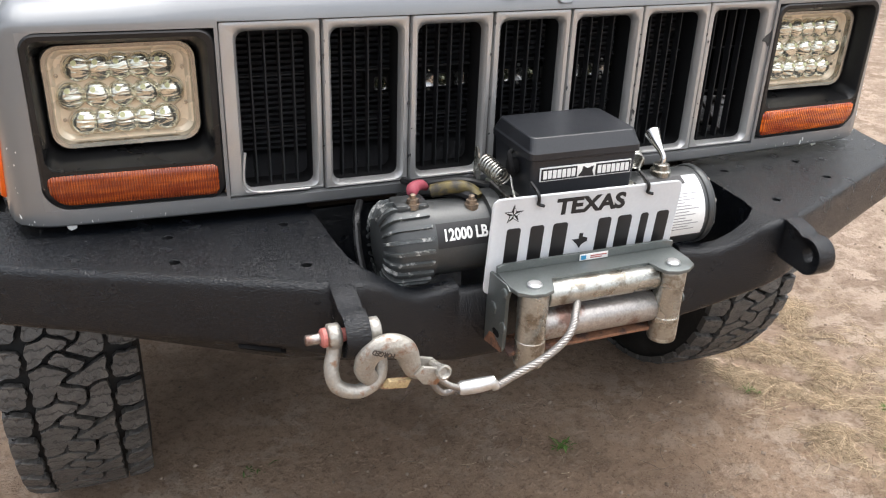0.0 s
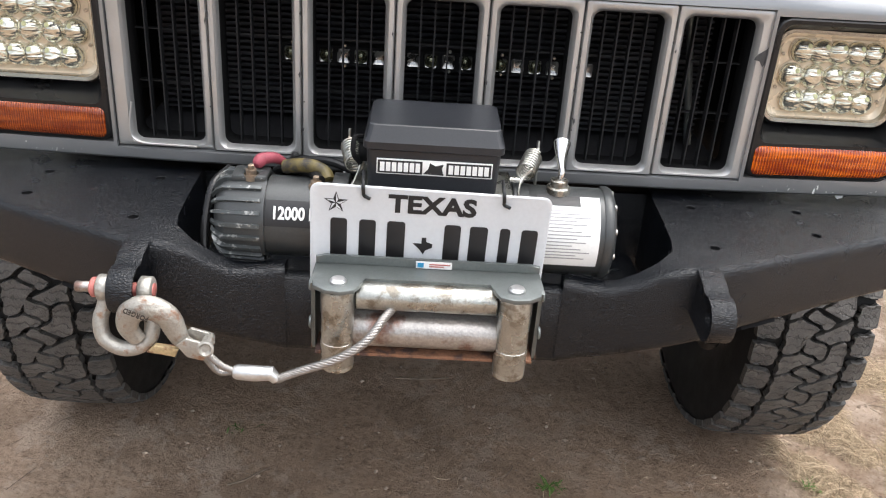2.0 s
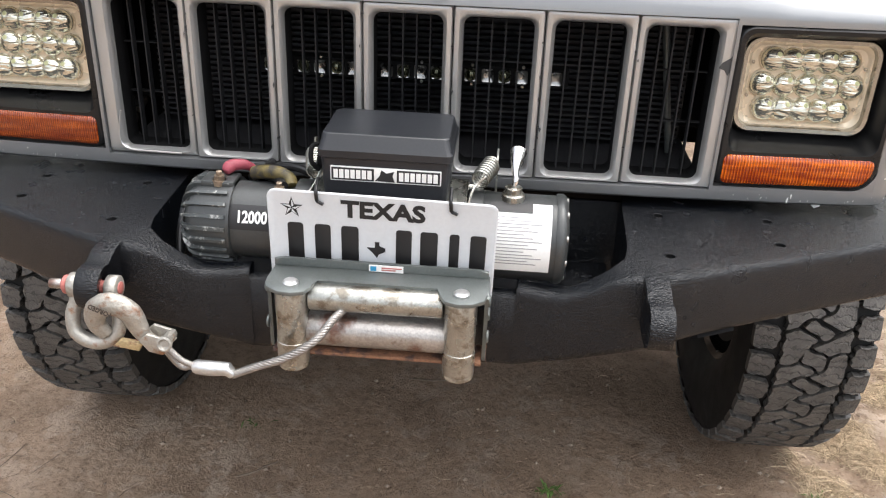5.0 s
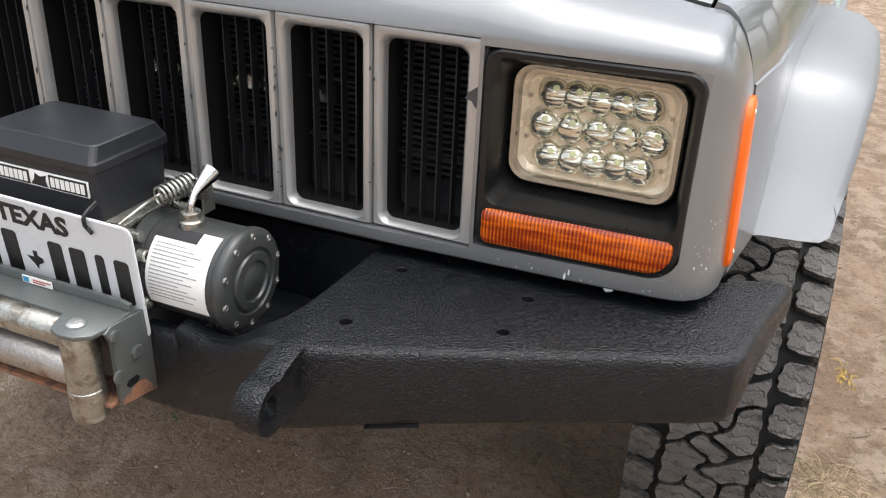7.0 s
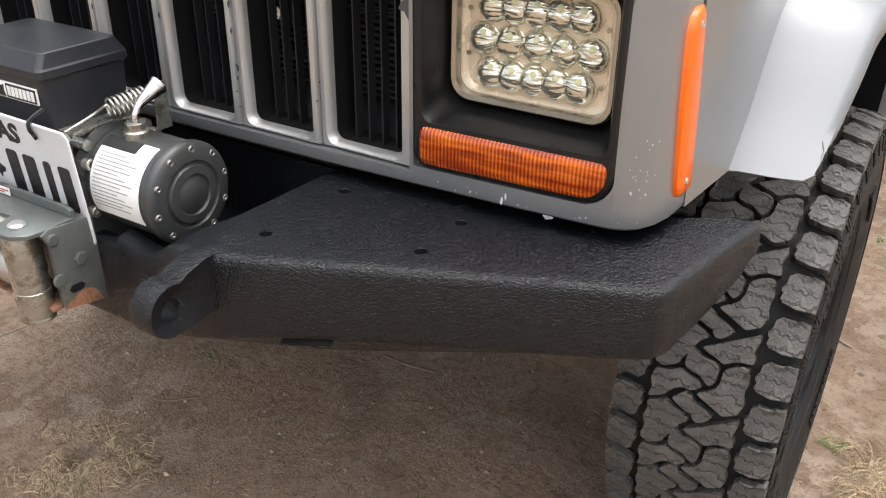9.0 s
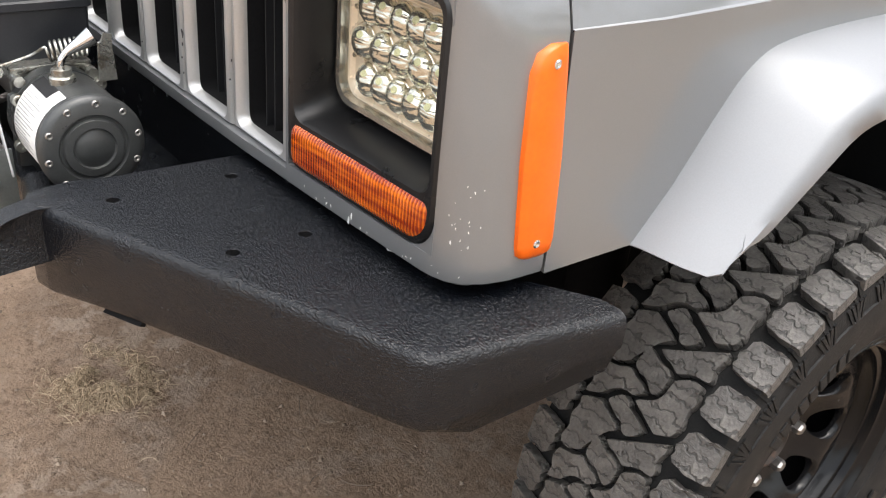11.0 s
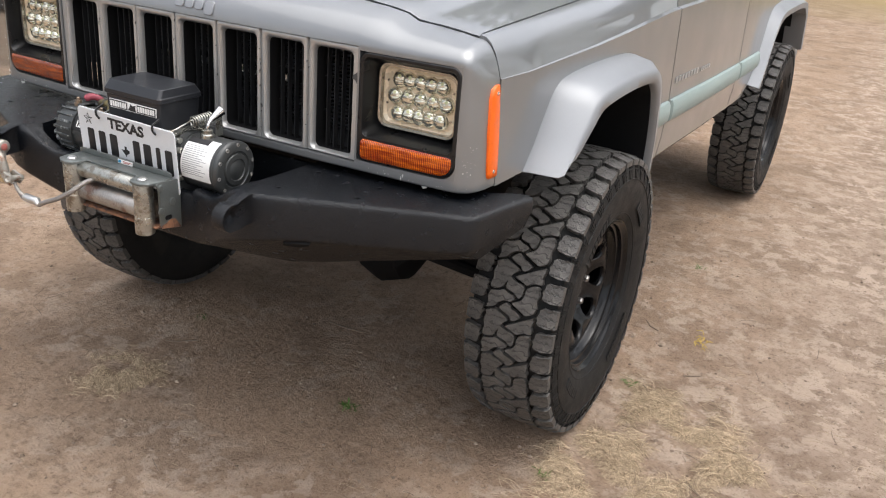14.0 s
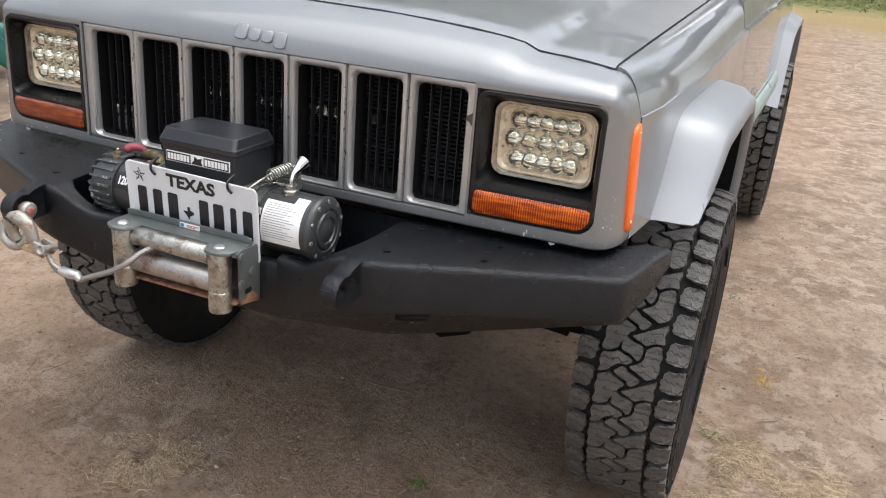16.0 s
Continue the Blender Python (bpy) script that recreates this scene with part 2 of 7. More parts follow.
def thicken(bm, depth):
    """Gives an open skin a back face and rims, depth behind its front."""
    bm.normal_update()
    faces, rims = list(bm.faces), [e for e in bm.edges if len(e.link_faces) == 1]
    back = {v: bm.verts.new(v.co - v.normal * depth) for v in list(bm.verts)}
    for e in rims:
        f = e.link_faces[0]
        a, b = next((l.vert, l.link_loop_next.vert) for l in f.loops if l.edge == e)
        bm.faces.new((b, a, back[a], back[b]))
    for f in faces:
        bm.faces.new([back[v] for v in reversed(f.verts)])


def part(name, bm, material, parent=None, label="", smooth=35.0, solid=0.0):
    """Links a bmesh, made in world places, as one mesh object under a thing or a part."""
    base = ORIGIN.get(parent.name, Vector()) if parent else Vector()
    bmesh.ops.translate(bm, verts=bm.verts, vec=-base)
    bmesh.ops.recalc_face_normals(bm, faces=bm.faces)
    if solid:
        thicken(bm, solid)
    me = bpy.data.meshes.new(name)
    bm.to_mesh(me)
    bm.free()
    me.materials.append(material)
    for p in me.polygons:
        p.use_smooth = smooth > 0
    if smooth > 0:
        me.set_sharp_from_angle(angle=radians(smooth))
    ob = new(name, me)
    if parent:
        ob.parent = parent
        ORIGIN[ob.name] = base
    return tagged(ob, label)


def box(bm, lo, hi, bevel=0.0, m=None, segments=2):
    lo, hi = Vector(lo), Vector(hi)
    made = bmesh.ops.create_cube(bm, size=1.0)["verts"]
    bmesh.ops.scale(bm, vec=hi - lo, verts=made)
    bmesh.ops.translate(bm, vec=(lo + hi) / 2, verts=made)
    if bevel:
        edges = list({e for v in made for e in v.link_edges})
        made = list({v for f in bmesh.ops.bevel(bm, geom=edges, offset=bevel, segments=segments, affect="EDGES", profile=0.5)["faces"] for v in f.verts} | {v for v in made if v.is_valid})
    if m:
        bmesh.ops.transform(bm, matrix=m, verts=made)
    return made


def loft(bm, loops, closed=True, cap_start=False, cap_end=False):
    """Skins rows of points, each with the same number."""
    rows = [[bm.verts.new(p) for p in loop] for loop in loops]
    n = len(rows[0])
    for a, b in zip(rows, rows[1:]):
        for k in range(n if closed else n - 1):
            j = (k + 1) % n
            bm.faces.new((a[k], a[j], b[j], b[k]))
    if cap_start:
        bm.faces.new(rows[0][::-1])
    if cap_end:
        bm.faces.new(rows[-1])
    return rows


def turned(bm, profile, start, axis, segments=24, caps=True):
    """A solid of revolution: profile of (distance along axis, radius), from start."""
    start, axis = Vector(start), Vector(axis).normalized()
    u = axis.orthogonal().normalized()
    w = axis.cross(u)
    loops = []
    for d, r in profile:
        loops.append([start + axis * d + (u * math.cos(a) + w * math.sin(a)) * max(r, 1e-4)
                      for a in (2 * math.pi * k / segments for k in range(segments))])
    loft(bm, loops, True, caps, caps)


def rod(bm, a, b, r, segments=16, edge=0.0):
    a, b = Vector(a), Vector(b)
    n = (b - a).length
    prof = [(0, r), (n, r)] if not edge else [(0, r - edge), (edge * 0.4, r - edge * 0.35), (edge, r), (n - edge, r), (n - edge * 0.4, r - edge * 0.35), (n, r - edge)]
    turned(bm, prof, a, b - a, segments)


def smooth_path(points, steps=6):
    """A Catmull-Rom path through the points."""
    p = [Vector(q) for q in points]
    p = [2 * p[0] - p[1], *p, 2 * p[-1] - p[-2]]
    out = []
    for k in range(1, len(p) - 2):
        for s in range(steps):
            t = s / steps
            out.append(0.5 * (2 * p[k] + (p[k + 1] - p[k - 1]) * t + (2 * p[k - 1] - 5 * p[k] + 4 * p[k + 1] - p[k + 2]) * t * t
                              + (3 * p[k] - p[k - 1] - 3 * p[k + 1] + p[k + 2]) * t ** 3))
    return [*out, p[-2]]


def tube(bm, points, r, segments=10, radii=None, cap=True):
    points = [Vector(q) for q in points]
    normal, loops = None, []
    for k, q in enumerate(points):
        way = (points[min(k + 1, len(points) - 1)] - points[max(k - 1, 0)]).normalized()
        normal = way.orthogonal().normalized() if normal is None else (normal - way * normal.dot(way)).normalized()
        side = way.cross(normal)
        rad = radii[k] if radii else r
        loops.append([q + (normal * math.cos(a) + side * math.sin(a)) * rad for a in (2 * math.pi * j / segments for j in range(segments))])
    loft(bm, loops, True, cap, cap)


def rounded(x0, x1, z0, z1, r, y, n=5, low_outer=None):
    """A rounded rectangle in an x-z plane; the corner at the right below may have its own radius."""
    out = []
    q = low_outer or r
    for cx, cz, a0, r in ((x1 - r, z1 - r, 0, r), (x0 + r, z1 - r, 90, r), (x0 + r, z0 + r, 180, r), (x1 - q, z0 + q, 270, q)):
        for k in range(n + 1):
            a = radians(a0 + 90 * k / n)
            out.append(Vector((cx + r * math.cos(a), y, cz + r * math.sin(a))))
    return out


def prism(bm, outline, way, bevel=0.0):
    """A flat outline given depth along a way."""
    way = Vector(way)
    a = [bm.verts.new(p) for p in outline]
    b = [bm.verts.new(Vector(p) + way) for p in outline]
    bm.faces.new(a[::-1])
    bm.faces.new(b)
    n = len(a)
    for k in range(n):
        bm.faces.new((a[k], a[(k + 1) % n], b[(k + 1) % n], b[k]))
    if bevel:
        rims = [e for v in a for e in v.link_edges if e.other_vert(v) in a] + [e for v in b for e in v.link_edges if e.other_vert(v) in b]
        bmesh.ops.bevel(bm, geom=list(set(rims)), offset=bevel, segments=2, affect="EDGES", profile=0.5)


def text_mesh(words, size, depth, m, squeeze=1.0):
    """A bmesh of words in the built-in font, centred, laid by the pose m."""
    cu = bpy.data.curves.new("words", "FONT")
    cu.body, cu.size, cu.extrude, cu.align_x, cu.align_y, cu.resolution_u = words, size, depth, "CENTER", "CENTER", 3
    cu.offset = 0.0013 if size > 0.03 else 0.0007 if size > 0.015 else 0.0002
    ob = bpy.data.objects.new("words", cu)
    scene.collection.objects.link(ob)
    me = bpy.data.meshes.new_from_object(ob.evaluated_get(bpy.context.evaluated_depsgraph_get()))
    bm = bmesh.new()
    bm.from_mesh(me)
    bpy.data.objects.remove(ob)
    bpy.data.curves.remove(cu)
    bpy.data.meshes.remove(me)
    bmesh.ops.transform(bm, matrix=m @ Matrix.Diagonal((squeeze, 1, 1, 1)), verts=bm.verts)
    return bm


def lerp(table, v):
    """Reads a table of (key, value) rows between its keys."""
    return float(np.interp(v, [a for a, _ in table], [b for _, b in table]))


# ---- ground ----
def soil():
    m = bpy.data.materials.new("packed_soil")
    m.use_nodes = True
    nt, b = m.node_tree, m.node_tree.nodes["Principled BSDF"]
    add, link = nt.nodes.new, nt.links.new
    co = add("ShaderNodeTexCoord")

    def noise_at(scale, detail, rough, lo, hi):
        n, r = add("ShaderNodeTexNoise"), add("ShaderNodeMapRange")
        n.inputs["Scale"].default_value, n.inputs["Detail"].default_value, n.inputs["Roughness"].default_value = scale, detail, rough
        link(co.outputs["Object"], n.inputs["Vector"])
        r.inputs[1].default_value, r.inputs[2].default_value = lo, hi
        link(n.outputs["Fac"], r.inputs[0])
        return r.outputs[0], n.outputs["Fac"]

    def mixed(fac, a, c):
        x = add("ShaderNodeMix")
        x.data_type = "RGBA"
        for socket, v in ((6, a), (7, c)):
            if isinstance(v, tuple):
                x.inputs[socket].default_value = (*v, 1)
            else:
                link(v, x.inputs[socket])
        link(fac, x.inputs[0])
        return x.outputs[2]

    big, _ = noise_at(1.1, 5, 0.6, 0.40, 0.62)
    crust, rawc = noise_at(10.0, 15, 0.70, 0.500, 0.540)
    broad, _ = noise_at(1.9, 6, 0.6, 0.42, 0.60)
    small, raw = noise_at(36, 8, 0.75, 0.50, 0.64)
    grit, rawg = noise_at(210, 4, 0.65, 0.42, 0.70)

    def math_of(kind, a, c):
        x = add("ShaderNodeMath")
        x.operation = kind
        for k, v in enumerate((a, c)):
            if isinstance(v, float):
                x.inputs[k].default_value = v
            else:
                link(v, x.inputs[k])
        return x.outputs[0]

    # a paler strip along the vehicle's side, with flakes of pale crust
    part_x, lane = add("ShaderNodeSeparateXYZ"), add("ShaderNodeMapRange")
    link(co.outputs["Object"], part_x.inputs[0])
    lane.inputs[1].default_value, lane.inputs[2].default_value = 1.35, 2.10
    link(math_of("ADD", part_x.outputs["X"], math_of("MULTIPLY", rawc, 1.2)), lane.inputs[0])
    c = mixed(big, (0.425, 0.290, 0.195), (0.505, 0.362, 0.256))
    c = mixed(math_of("MULTIPLY", lane.outputs[0], 0.75), c, (0.450, 0.345, 0.268))
    stain, _ = noise_at(3.2, 10, 0.64, 0.49, 0.57)
    c = mixed(math_of("MULTIPLY", stain, 0.50), c, (0.225, 0.150, 0.100))
    c = mixed(math_of("MULTIPLY", small, 0.66), c, (0.170, 0.110, 0.072))
    share = math_of("ADD", math_of("MULTIPLY", lane.outputs[0], 0.45), math_of("MULTIPLY", broad, 0.50))
    c = mixed(math_of("MULTIPLY", crust, share), c, (0.640, 0.510, 0.405))
    c = mixed(math_of("MULTIPLY", grit, 0.30), c, (0.560, 0.440, 0.345))
    fleck, _ = noise_at(95, 6, 0.7, 0.56, 0.66)
    c = mixed(math_of("MULTIPLY", fleck, 0.70), c, (0.190, 0.125, 0.083))
    # crumbs of darker earth
    vor, vr = add("ShaderNodeTexVoronoi"), add("ShaderNodeMapRange")
    vor.inputs["Scale"].default_value = 55.0
    link(co.outputs["Object"], vor.inputs["Vector"])
    vr.inputs[1].default_value, vr.inputs[2].default_value, vr.inputs[3].default_value, vr.inputs[4].default_value = 0.10, 0.24, 0.55, 0.0
    link(vor.outputs["Distance"], vr.inputs[0])
    spots, _ = noise_at(14, 3, 0.6, 0.52, 0.66)
    both = add("ShaderNodeMath")
    both.operation = "MULTIPLY"
    link(vr.outputs[0], both.inputs[0])
    link(spots, both.inputs[1])
    c = mixed(both.outputs[0], c, (0.150, 0.100, 0.068))
    # shade on the ground beyond the vehicle, mixed into the soil's colour
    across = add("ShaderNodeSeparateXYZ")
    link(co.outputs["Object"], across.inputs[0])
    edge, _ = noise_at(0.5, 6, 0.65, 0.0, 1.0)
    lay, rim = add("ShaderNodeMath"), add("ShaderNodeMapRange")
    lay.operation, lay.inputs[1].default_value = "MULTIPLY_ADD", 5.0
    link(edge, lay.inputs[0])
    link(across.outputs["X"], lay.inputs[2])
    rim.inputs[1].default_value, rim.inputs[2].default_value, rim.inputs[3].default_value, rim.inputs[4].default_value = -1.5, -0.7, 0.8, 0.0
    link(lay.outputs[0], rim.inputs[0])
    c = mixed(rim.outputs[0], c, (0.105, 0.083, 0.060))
    # dry grass and green grass far behind the vehicle
    sep = add("ShaderNodeSeparateXYZ")
    link(co.outputs["Object"], sep.inputs[0])
    wob, _ = noise_at(0.35, 4, 0.6, 0.0, 1.0)
    for near, far, lush in ((13.0, 17.0, (0.40, 0.30, 0.15)), (18.5, 22.0, (0.15, 0.19, 0.055))):
        r, w, s = add("ShaderNodeMapRange"), add("ShaderNodeMath"), add("ShaderNodeMath")
        w.operation, w.inputs[1].default_value = "MULTIPLY", 6.0
        link(wob, w.inputs[0])
        s.operation = "ADD"
        link(sep.outputs["Y"], s.inputs[0])
        link(w.outputs[0], s.inputs[1])
        r.inputs[1].default_value, r.inputs[2].default_value = near + 3, far + 3
        link(s.outputs[0], r.inputs[0])
        c = mixed(r.outputs[0], c, lush)
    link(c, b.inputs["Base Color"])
    b.inputs["Roughness"].default_value, b.inputs["Specular IOR Level"].default_value = 0.92, 0.25
    summed = add("ShaderNodeMath")
    summed.operation = "MULTIPLY_ADD"
    summed.inputs[1].default_value = 0.35
    link(rawg, summed.inputs[0])
    link(math_of("ADD", raw, math_of("MULTIPLY", crust, 0.10)), summed.inputs[2])
    bp = add("ShaderNodeBump")
    bp.inputs["Strength"].default_value, bp.inputs["Distance"].default_value = 1.0, 0.027
    link(summed.outputs[0], bp.inputs["Height"])
    link(bp.outputs[0], b.inputs["Normal"])
    return m


def ground_height(x, y):
    h = 0.010 * noise.noise(Vector((x * 0.9, y * 0.9, 0))) + 0.006 * noise.noise(Vector((x * 3.1, y * 3.1, 4))) + 0.004 * noise.noise(Vector((x * 9, y * 9, 7)))
    near = 1.0
    for cx, cy in ((0.786, 0.662), (-0.734, 0.662), (0.785, 3.33), (-0.76, 3.33)):
        d = math.hypot(x - cx, y - cy)
        near = min(near, max(0.0, (d - 0.2) / 0.3))
    return h * near - 0.002


bm = bmesh.new()
xs = [-1500, -300, -60, -20, -9] + [-5 + 0.06 * k for k in range(145)] + [5, 9, 20, 60, 300, 1500]
ys = [-1500, -300, -60, -20, -7] + [-3 + 0.06 * k for k in range(155)] + [8, 12, 18, 26, 40, 80, 300, 1500]
grid = [[bm.verts.new((x, y, ground_height(x, y) if abs(x) < 6 and -4 < y < 7 else -0.002)) for x in xs] for y in ys]
for a, b2 in zip(grid, grid[1:]):
    for k in range(len(xs) - 1):
        bm.faces.new((a[k], a[k + 1], b2[k + 1], b2[k]))
ground = tagged(part("ground", bm, soil(), smooth=180), "packed brown dirt yard with paler dry patches", "ground", kind="structure")

# ---- the parked vehicle ----
suv = root("off_road_suv", (0, 2.0, 0), "silver four-door off-road vehicle parked on packed dirt", "car")

WIDE = [(0.13, 0.757), (0.26, 0.782), (0.6, 0.806), (1.1, 0.822), (1.31, 0.828), (1.8, 0.842), (2.34, 0.850), (3.0, 0.850), (3.5, 0.842), (3.95, 0.815)]
BELT = [(0.15, 1.062), (0.8, 1.100), (1.2, 1.128), (2.3, 1.155), (3.95, 1.165)]
HOODX = [(0.15, 0.688), (1.54, 0.722)]
HOODZ = [(0.15, 1.147), (1.54, 1.243)]
ARCH_B = [(0.253, 0.842), (0.30, 0.90), (0.345, 0.965), (0.385, 1.012), (0.44, 1.035), (0.58, 1.048), (0.72, 1.050), (0.84, 1.045),
          (0.895, 1.025), (0.935, 0.98), (0.96, 0.88), (0.975, 0.78), (0.985, 0.68)]
ARCH_R = [(0.272, 0.835), (0.325, 0.90), (0.365, 0.950), (0.405, 0.992), (0.455, 1.010), (0.58, 1.022), (0.72, 1.025), (0.815, 1.020),
          (0.860, 1.000), (0.897, 0.955), (0.925, 0.87), (0.942, 0.78), (0.955, 0.68)]
ARCH_L = [(0.297, 0.840), (0.345, 0.892), (0.390, 0.935), (0.430, 0.965), (0.475, 0.978), (0.58, 0.987), (0.70, 0.988), (0.79, 0.983),
          (0.830, 0.965), (0.865, 0.93), (0.893, 0.86), (0.912, 0.78), (0.925, 0.68)]
REAR = [(2.60, 0.70), (2.66, 0.78), (2.74, 0.90), (2.80, 0.985), (2.87, 1.02), (3.0, 1.035), (3.35, 1.04), (3.62, 1.03), (3.70, 1.0), (3.76, 0.93), (3.82, 0.82), (3.86, 0.74)]


def flank(y, z, top):
    """Half width of the vehicle's side at a length and height."""
    w, b = lerp(WIDE, y), lerp(BELT, y)
    if z <= b:
        return w - 0.010 * max(0, (z - 0.85) / max(b - 0.85, 0.1)) - 0.012 * max(0, (0.80 - z) / 0.15) ** 2
    f = (z - b) / max(top - b, 1e-3)
    return w - 0.010 - 0.055 * f


def crown_line(y):
    """Section of the fender from its crease up to the hood's edge: a steep wall that rolls over to the hood."""
    w, b, h, zh = lerp(WIDE, y), lerp(BELT, y), lerp(HOODX, y), lerp(HOODZ, y)
    k = min(1, max(0.12, y / 1.2))
    a, c, e = Vector((w - 0.0105 - 0.0150 * k, b + 0.0050 * k)), Vector((w - 0.033, zh - 0.001)), Vector((h + 0.006, zh - 0.001))
    out = [(w - 0.0100 - 0.0145 * k, b + 0.0030 * k)]
    for t in (0, 0.2, 0.4, 0.6, 0.8, 1.0):
        q = a * (1 - t) ** 2 + c * 2 * t * (1 - t) + e * t * t
        out.append((q.x, q.y))
    return [*out, (h + 0.003, zh - 0.012)]


def side_panel(name, sign, stations, bottom, top, label="", crown=None):
    bm = bmesh.new()
    rows = []
    for y in stations:
        zb, zt, b = bottom(y), top(y), lerp(BELT, y)
        lv = [zb + (b - zb) * k / 7 for k in range(8)]
        col = [(sign * flank(y, z, zt), y, z) for z in lv]
        if crown:
            col += [(sign * x, y, z) for x, z in crown_line(y)]
        else:
            w = lerp(WIDE, y)
            col += [(sign * (w - 0.0245), y, b + 0.0030), (sign * (w - 0.0260), y, b + 0.012), (sign * (w - 0.04), y, (b + zt) / 2), (sign * (w - 0.052), y, zt - 0.01), (sign * (w - 0.065), y, zt)]
        rows.append(col)
    loft(bm, rows, closed=False)
    return part(name, bm, PAINT, suv, label, smooth=32, solid=0.012)


def spread(*marks, step=0.04):
    out = []
    for a, b in zip(marks, marks[1:]):
        n = max(1, round((b - a) / step))
        out += [a + (b - a) * k / n for k in range(n)]
    return [*out, marks[-1]]


for sign in (1, -1):
    arch = lambda y: lerp([(0.148, 0.828), (0.253, 0.842), *ARCH_B[1:], (0.986, 0.655), (1.3, 0.652)], y)
    side_panel("front_fender", sign, spread(0.153, 0.253, 0.30, 0.345, 0.385, 0.44, 0.84, 0.895, 0.935, 0.96, 0.975, 0.985, 0.986, 1.284, step=0.05), arch,
               lambda y: lerp(HOODZ, y), "silver painted front fender with worn corner", crown=True)
    side_panel("front_door", sign, spread(1.291, 2.252, step=0.12), lambda y: 0.655, lambda y: 1.275, "silver painted front door")
    side_panel("rear_door", sign, spread(2.259, 2.60, 2.66, 2.74, 2.80, 2.87, 2.98, step=0.08),
               lambda y: lerp([(2.259, 0.655), (2.59, 0.655), *REAR], y), lambda y: 1.275, "silver painted rear door")
    side_panel("rear_quarter", sign, spread(2.987, 3.35, 3.62, 3.70, 3.76, 3.82, 3.86, 3.95, step=0.08),
               lambda y: lerp([*REAR, (3.95, 0.72)], y), lambda y: 1.275)

    # rocker sill
    bm = bmesh.new()
    loft(bm, [[(sign * (lerp(WIDE, y) - o), y, z) for o, z in ((0.018, 0.660), (0.022, 0.640), (0.045, 0.618), (0.13, 0.615), (0.13, 0.66))] for y in (0.99, 1.3, 1.9, 2.62)], True, True, True)
    part("rocker_sill", bm, PAINT, suv)

    # front flare
    bm = bmesh.new()
    out_x = [0.872, 0.880, 0.886, 0.889, 0.893, 0.897, 0.899, 0.901, 0.901, 0.900, 0.899, 0.897, 0.893]
    n = len(ARCH_B)

    def curve_of(points):
        return smooth_path(points, 4)
    b_line = curve_of([(flank(y, z, 1.2) - 0.003, y, z) for y, z in ARCH_B])
    b_line2 = curve_of([(flank(y, z, 1.2) + 0.010, y * 0.93 + r[0] * 0.07, z * 0.93 + r[1] * 0.07 + 0.002) for (y, z), r in zip(ARCH_B, ARCH_R)])
    m_line = curve_of([((lerp(WIDE, y) + x) / 2 + 0.012, (y + r[0]) / 2, (z + r[1]) / 2 + 0.004) for (y, z), r, x in zip(ARCH_B, ARCH_R, out_x)])
    r0_line = curve_of([(x - 0.010, y, z + 0.002) for (y, z), x in zip(ARCH_R, out_x)])
    r_line = curve_of([(x, 0.85 * y + 0.15 * l[0], 0.85 * z + 0.15 * l[1]) for (y, z), l, x in zip(ARCH_R, ARCH_L, out_x)])
    l0_line = curve_of([(x + 0.002, 0.15 * y + 0.85 * l[0], 0.15 * z + 0.85 * l[1]) for (y, z), l, x in zip(ARCH_R, ARCH_L, out_x)])
    l_line = curve_of([(x - 0.006, y, z) for (y, z), x in zip(ARCH_L, out_x)])
    i_line = curve_of([(x - 0.024, y, z + 0.002) for (y, z), x in zip(ARCH_L, out_x)])
    for k, lift in enumerate(((0.004, 0.012, 0.028, 0.040, 0.044), (0.002, 0.007, 0.018, 0.027, 0.030), (0.0, 0.003, 0.008, 0.014, 0.016), (0.0, 0.0, 0.002, 0.004, 0.005))):
        for line, up in zip((r0_line, r_line, l0_line, l_line, i_line), lift):
            line[k] = line[k] + Vector((0, 0.35 * up, up))
    rows = [[(sign * p.x, p.y, p.z) for p in col] for col in zip(b_line, b_line2, m_line, r0_line, r_line, l0_line, l_line, i_line)]
    loft(bm, rows, closed=False, )
    part("front_wheel_flare", bm, FLARE, suv, "pale silver plastic wheel arch flare", smooth=60, solid=0.004)

    # rear flare
    bm = bmesh.new()
    rb = smooth_path([(flank(y, z, 1.2) - 0.003, y, z) for y, z in REAR], 3)
    rr = smooth_path([(0.895, y + (3.25 - y) * 0.035, z - 0.012 - 0.02 * (z > 0.95)) for y, z in REAR], 3)
    rl = smooth_path([(0.893, y + (3.25 - y) * 0.10, z - 0.015 - 0.045 * (z > 0.95)) for y, z in REAR], 3)
    ri = smooth_path([(0.79, y + (3.25 - y) * 0.10, z - 0.015 - 0.045 * (z > 0.95)) for y, z in REAR], 3)
    loft(bm, [[(sign * p.x, p.y, p.z) for p in col] for col in zip(rb, rr, rl, ri)], closed=False)
    part("rear_wheel_flare", bm, FLARE, suv, "pale silver plastic wheel arch flare", smooth=50, solid=0.004)

    # side trim strips, in two lengths a door
    for y0, y1 in ((1.005, 1.278), (1.298, 2.246), (2.266, 2.66)):
        bm = bmesh.new()
        cross = ((0.0, 0.845), (0.010, 0.842), (0.017, 0.830), (0.019, 0.808), (0.017, 0.786), (0.009, 0.774), (0.0, 0.772))
        st = [y0, y0 + 0.006, y0 + 0.03, *[y0 + 0.03 + (y1 - y0 - 0.06) * k / 4 for k in range(1, 4)], y1 - 0.03, y1 - 0.006, y1]
        rows = []
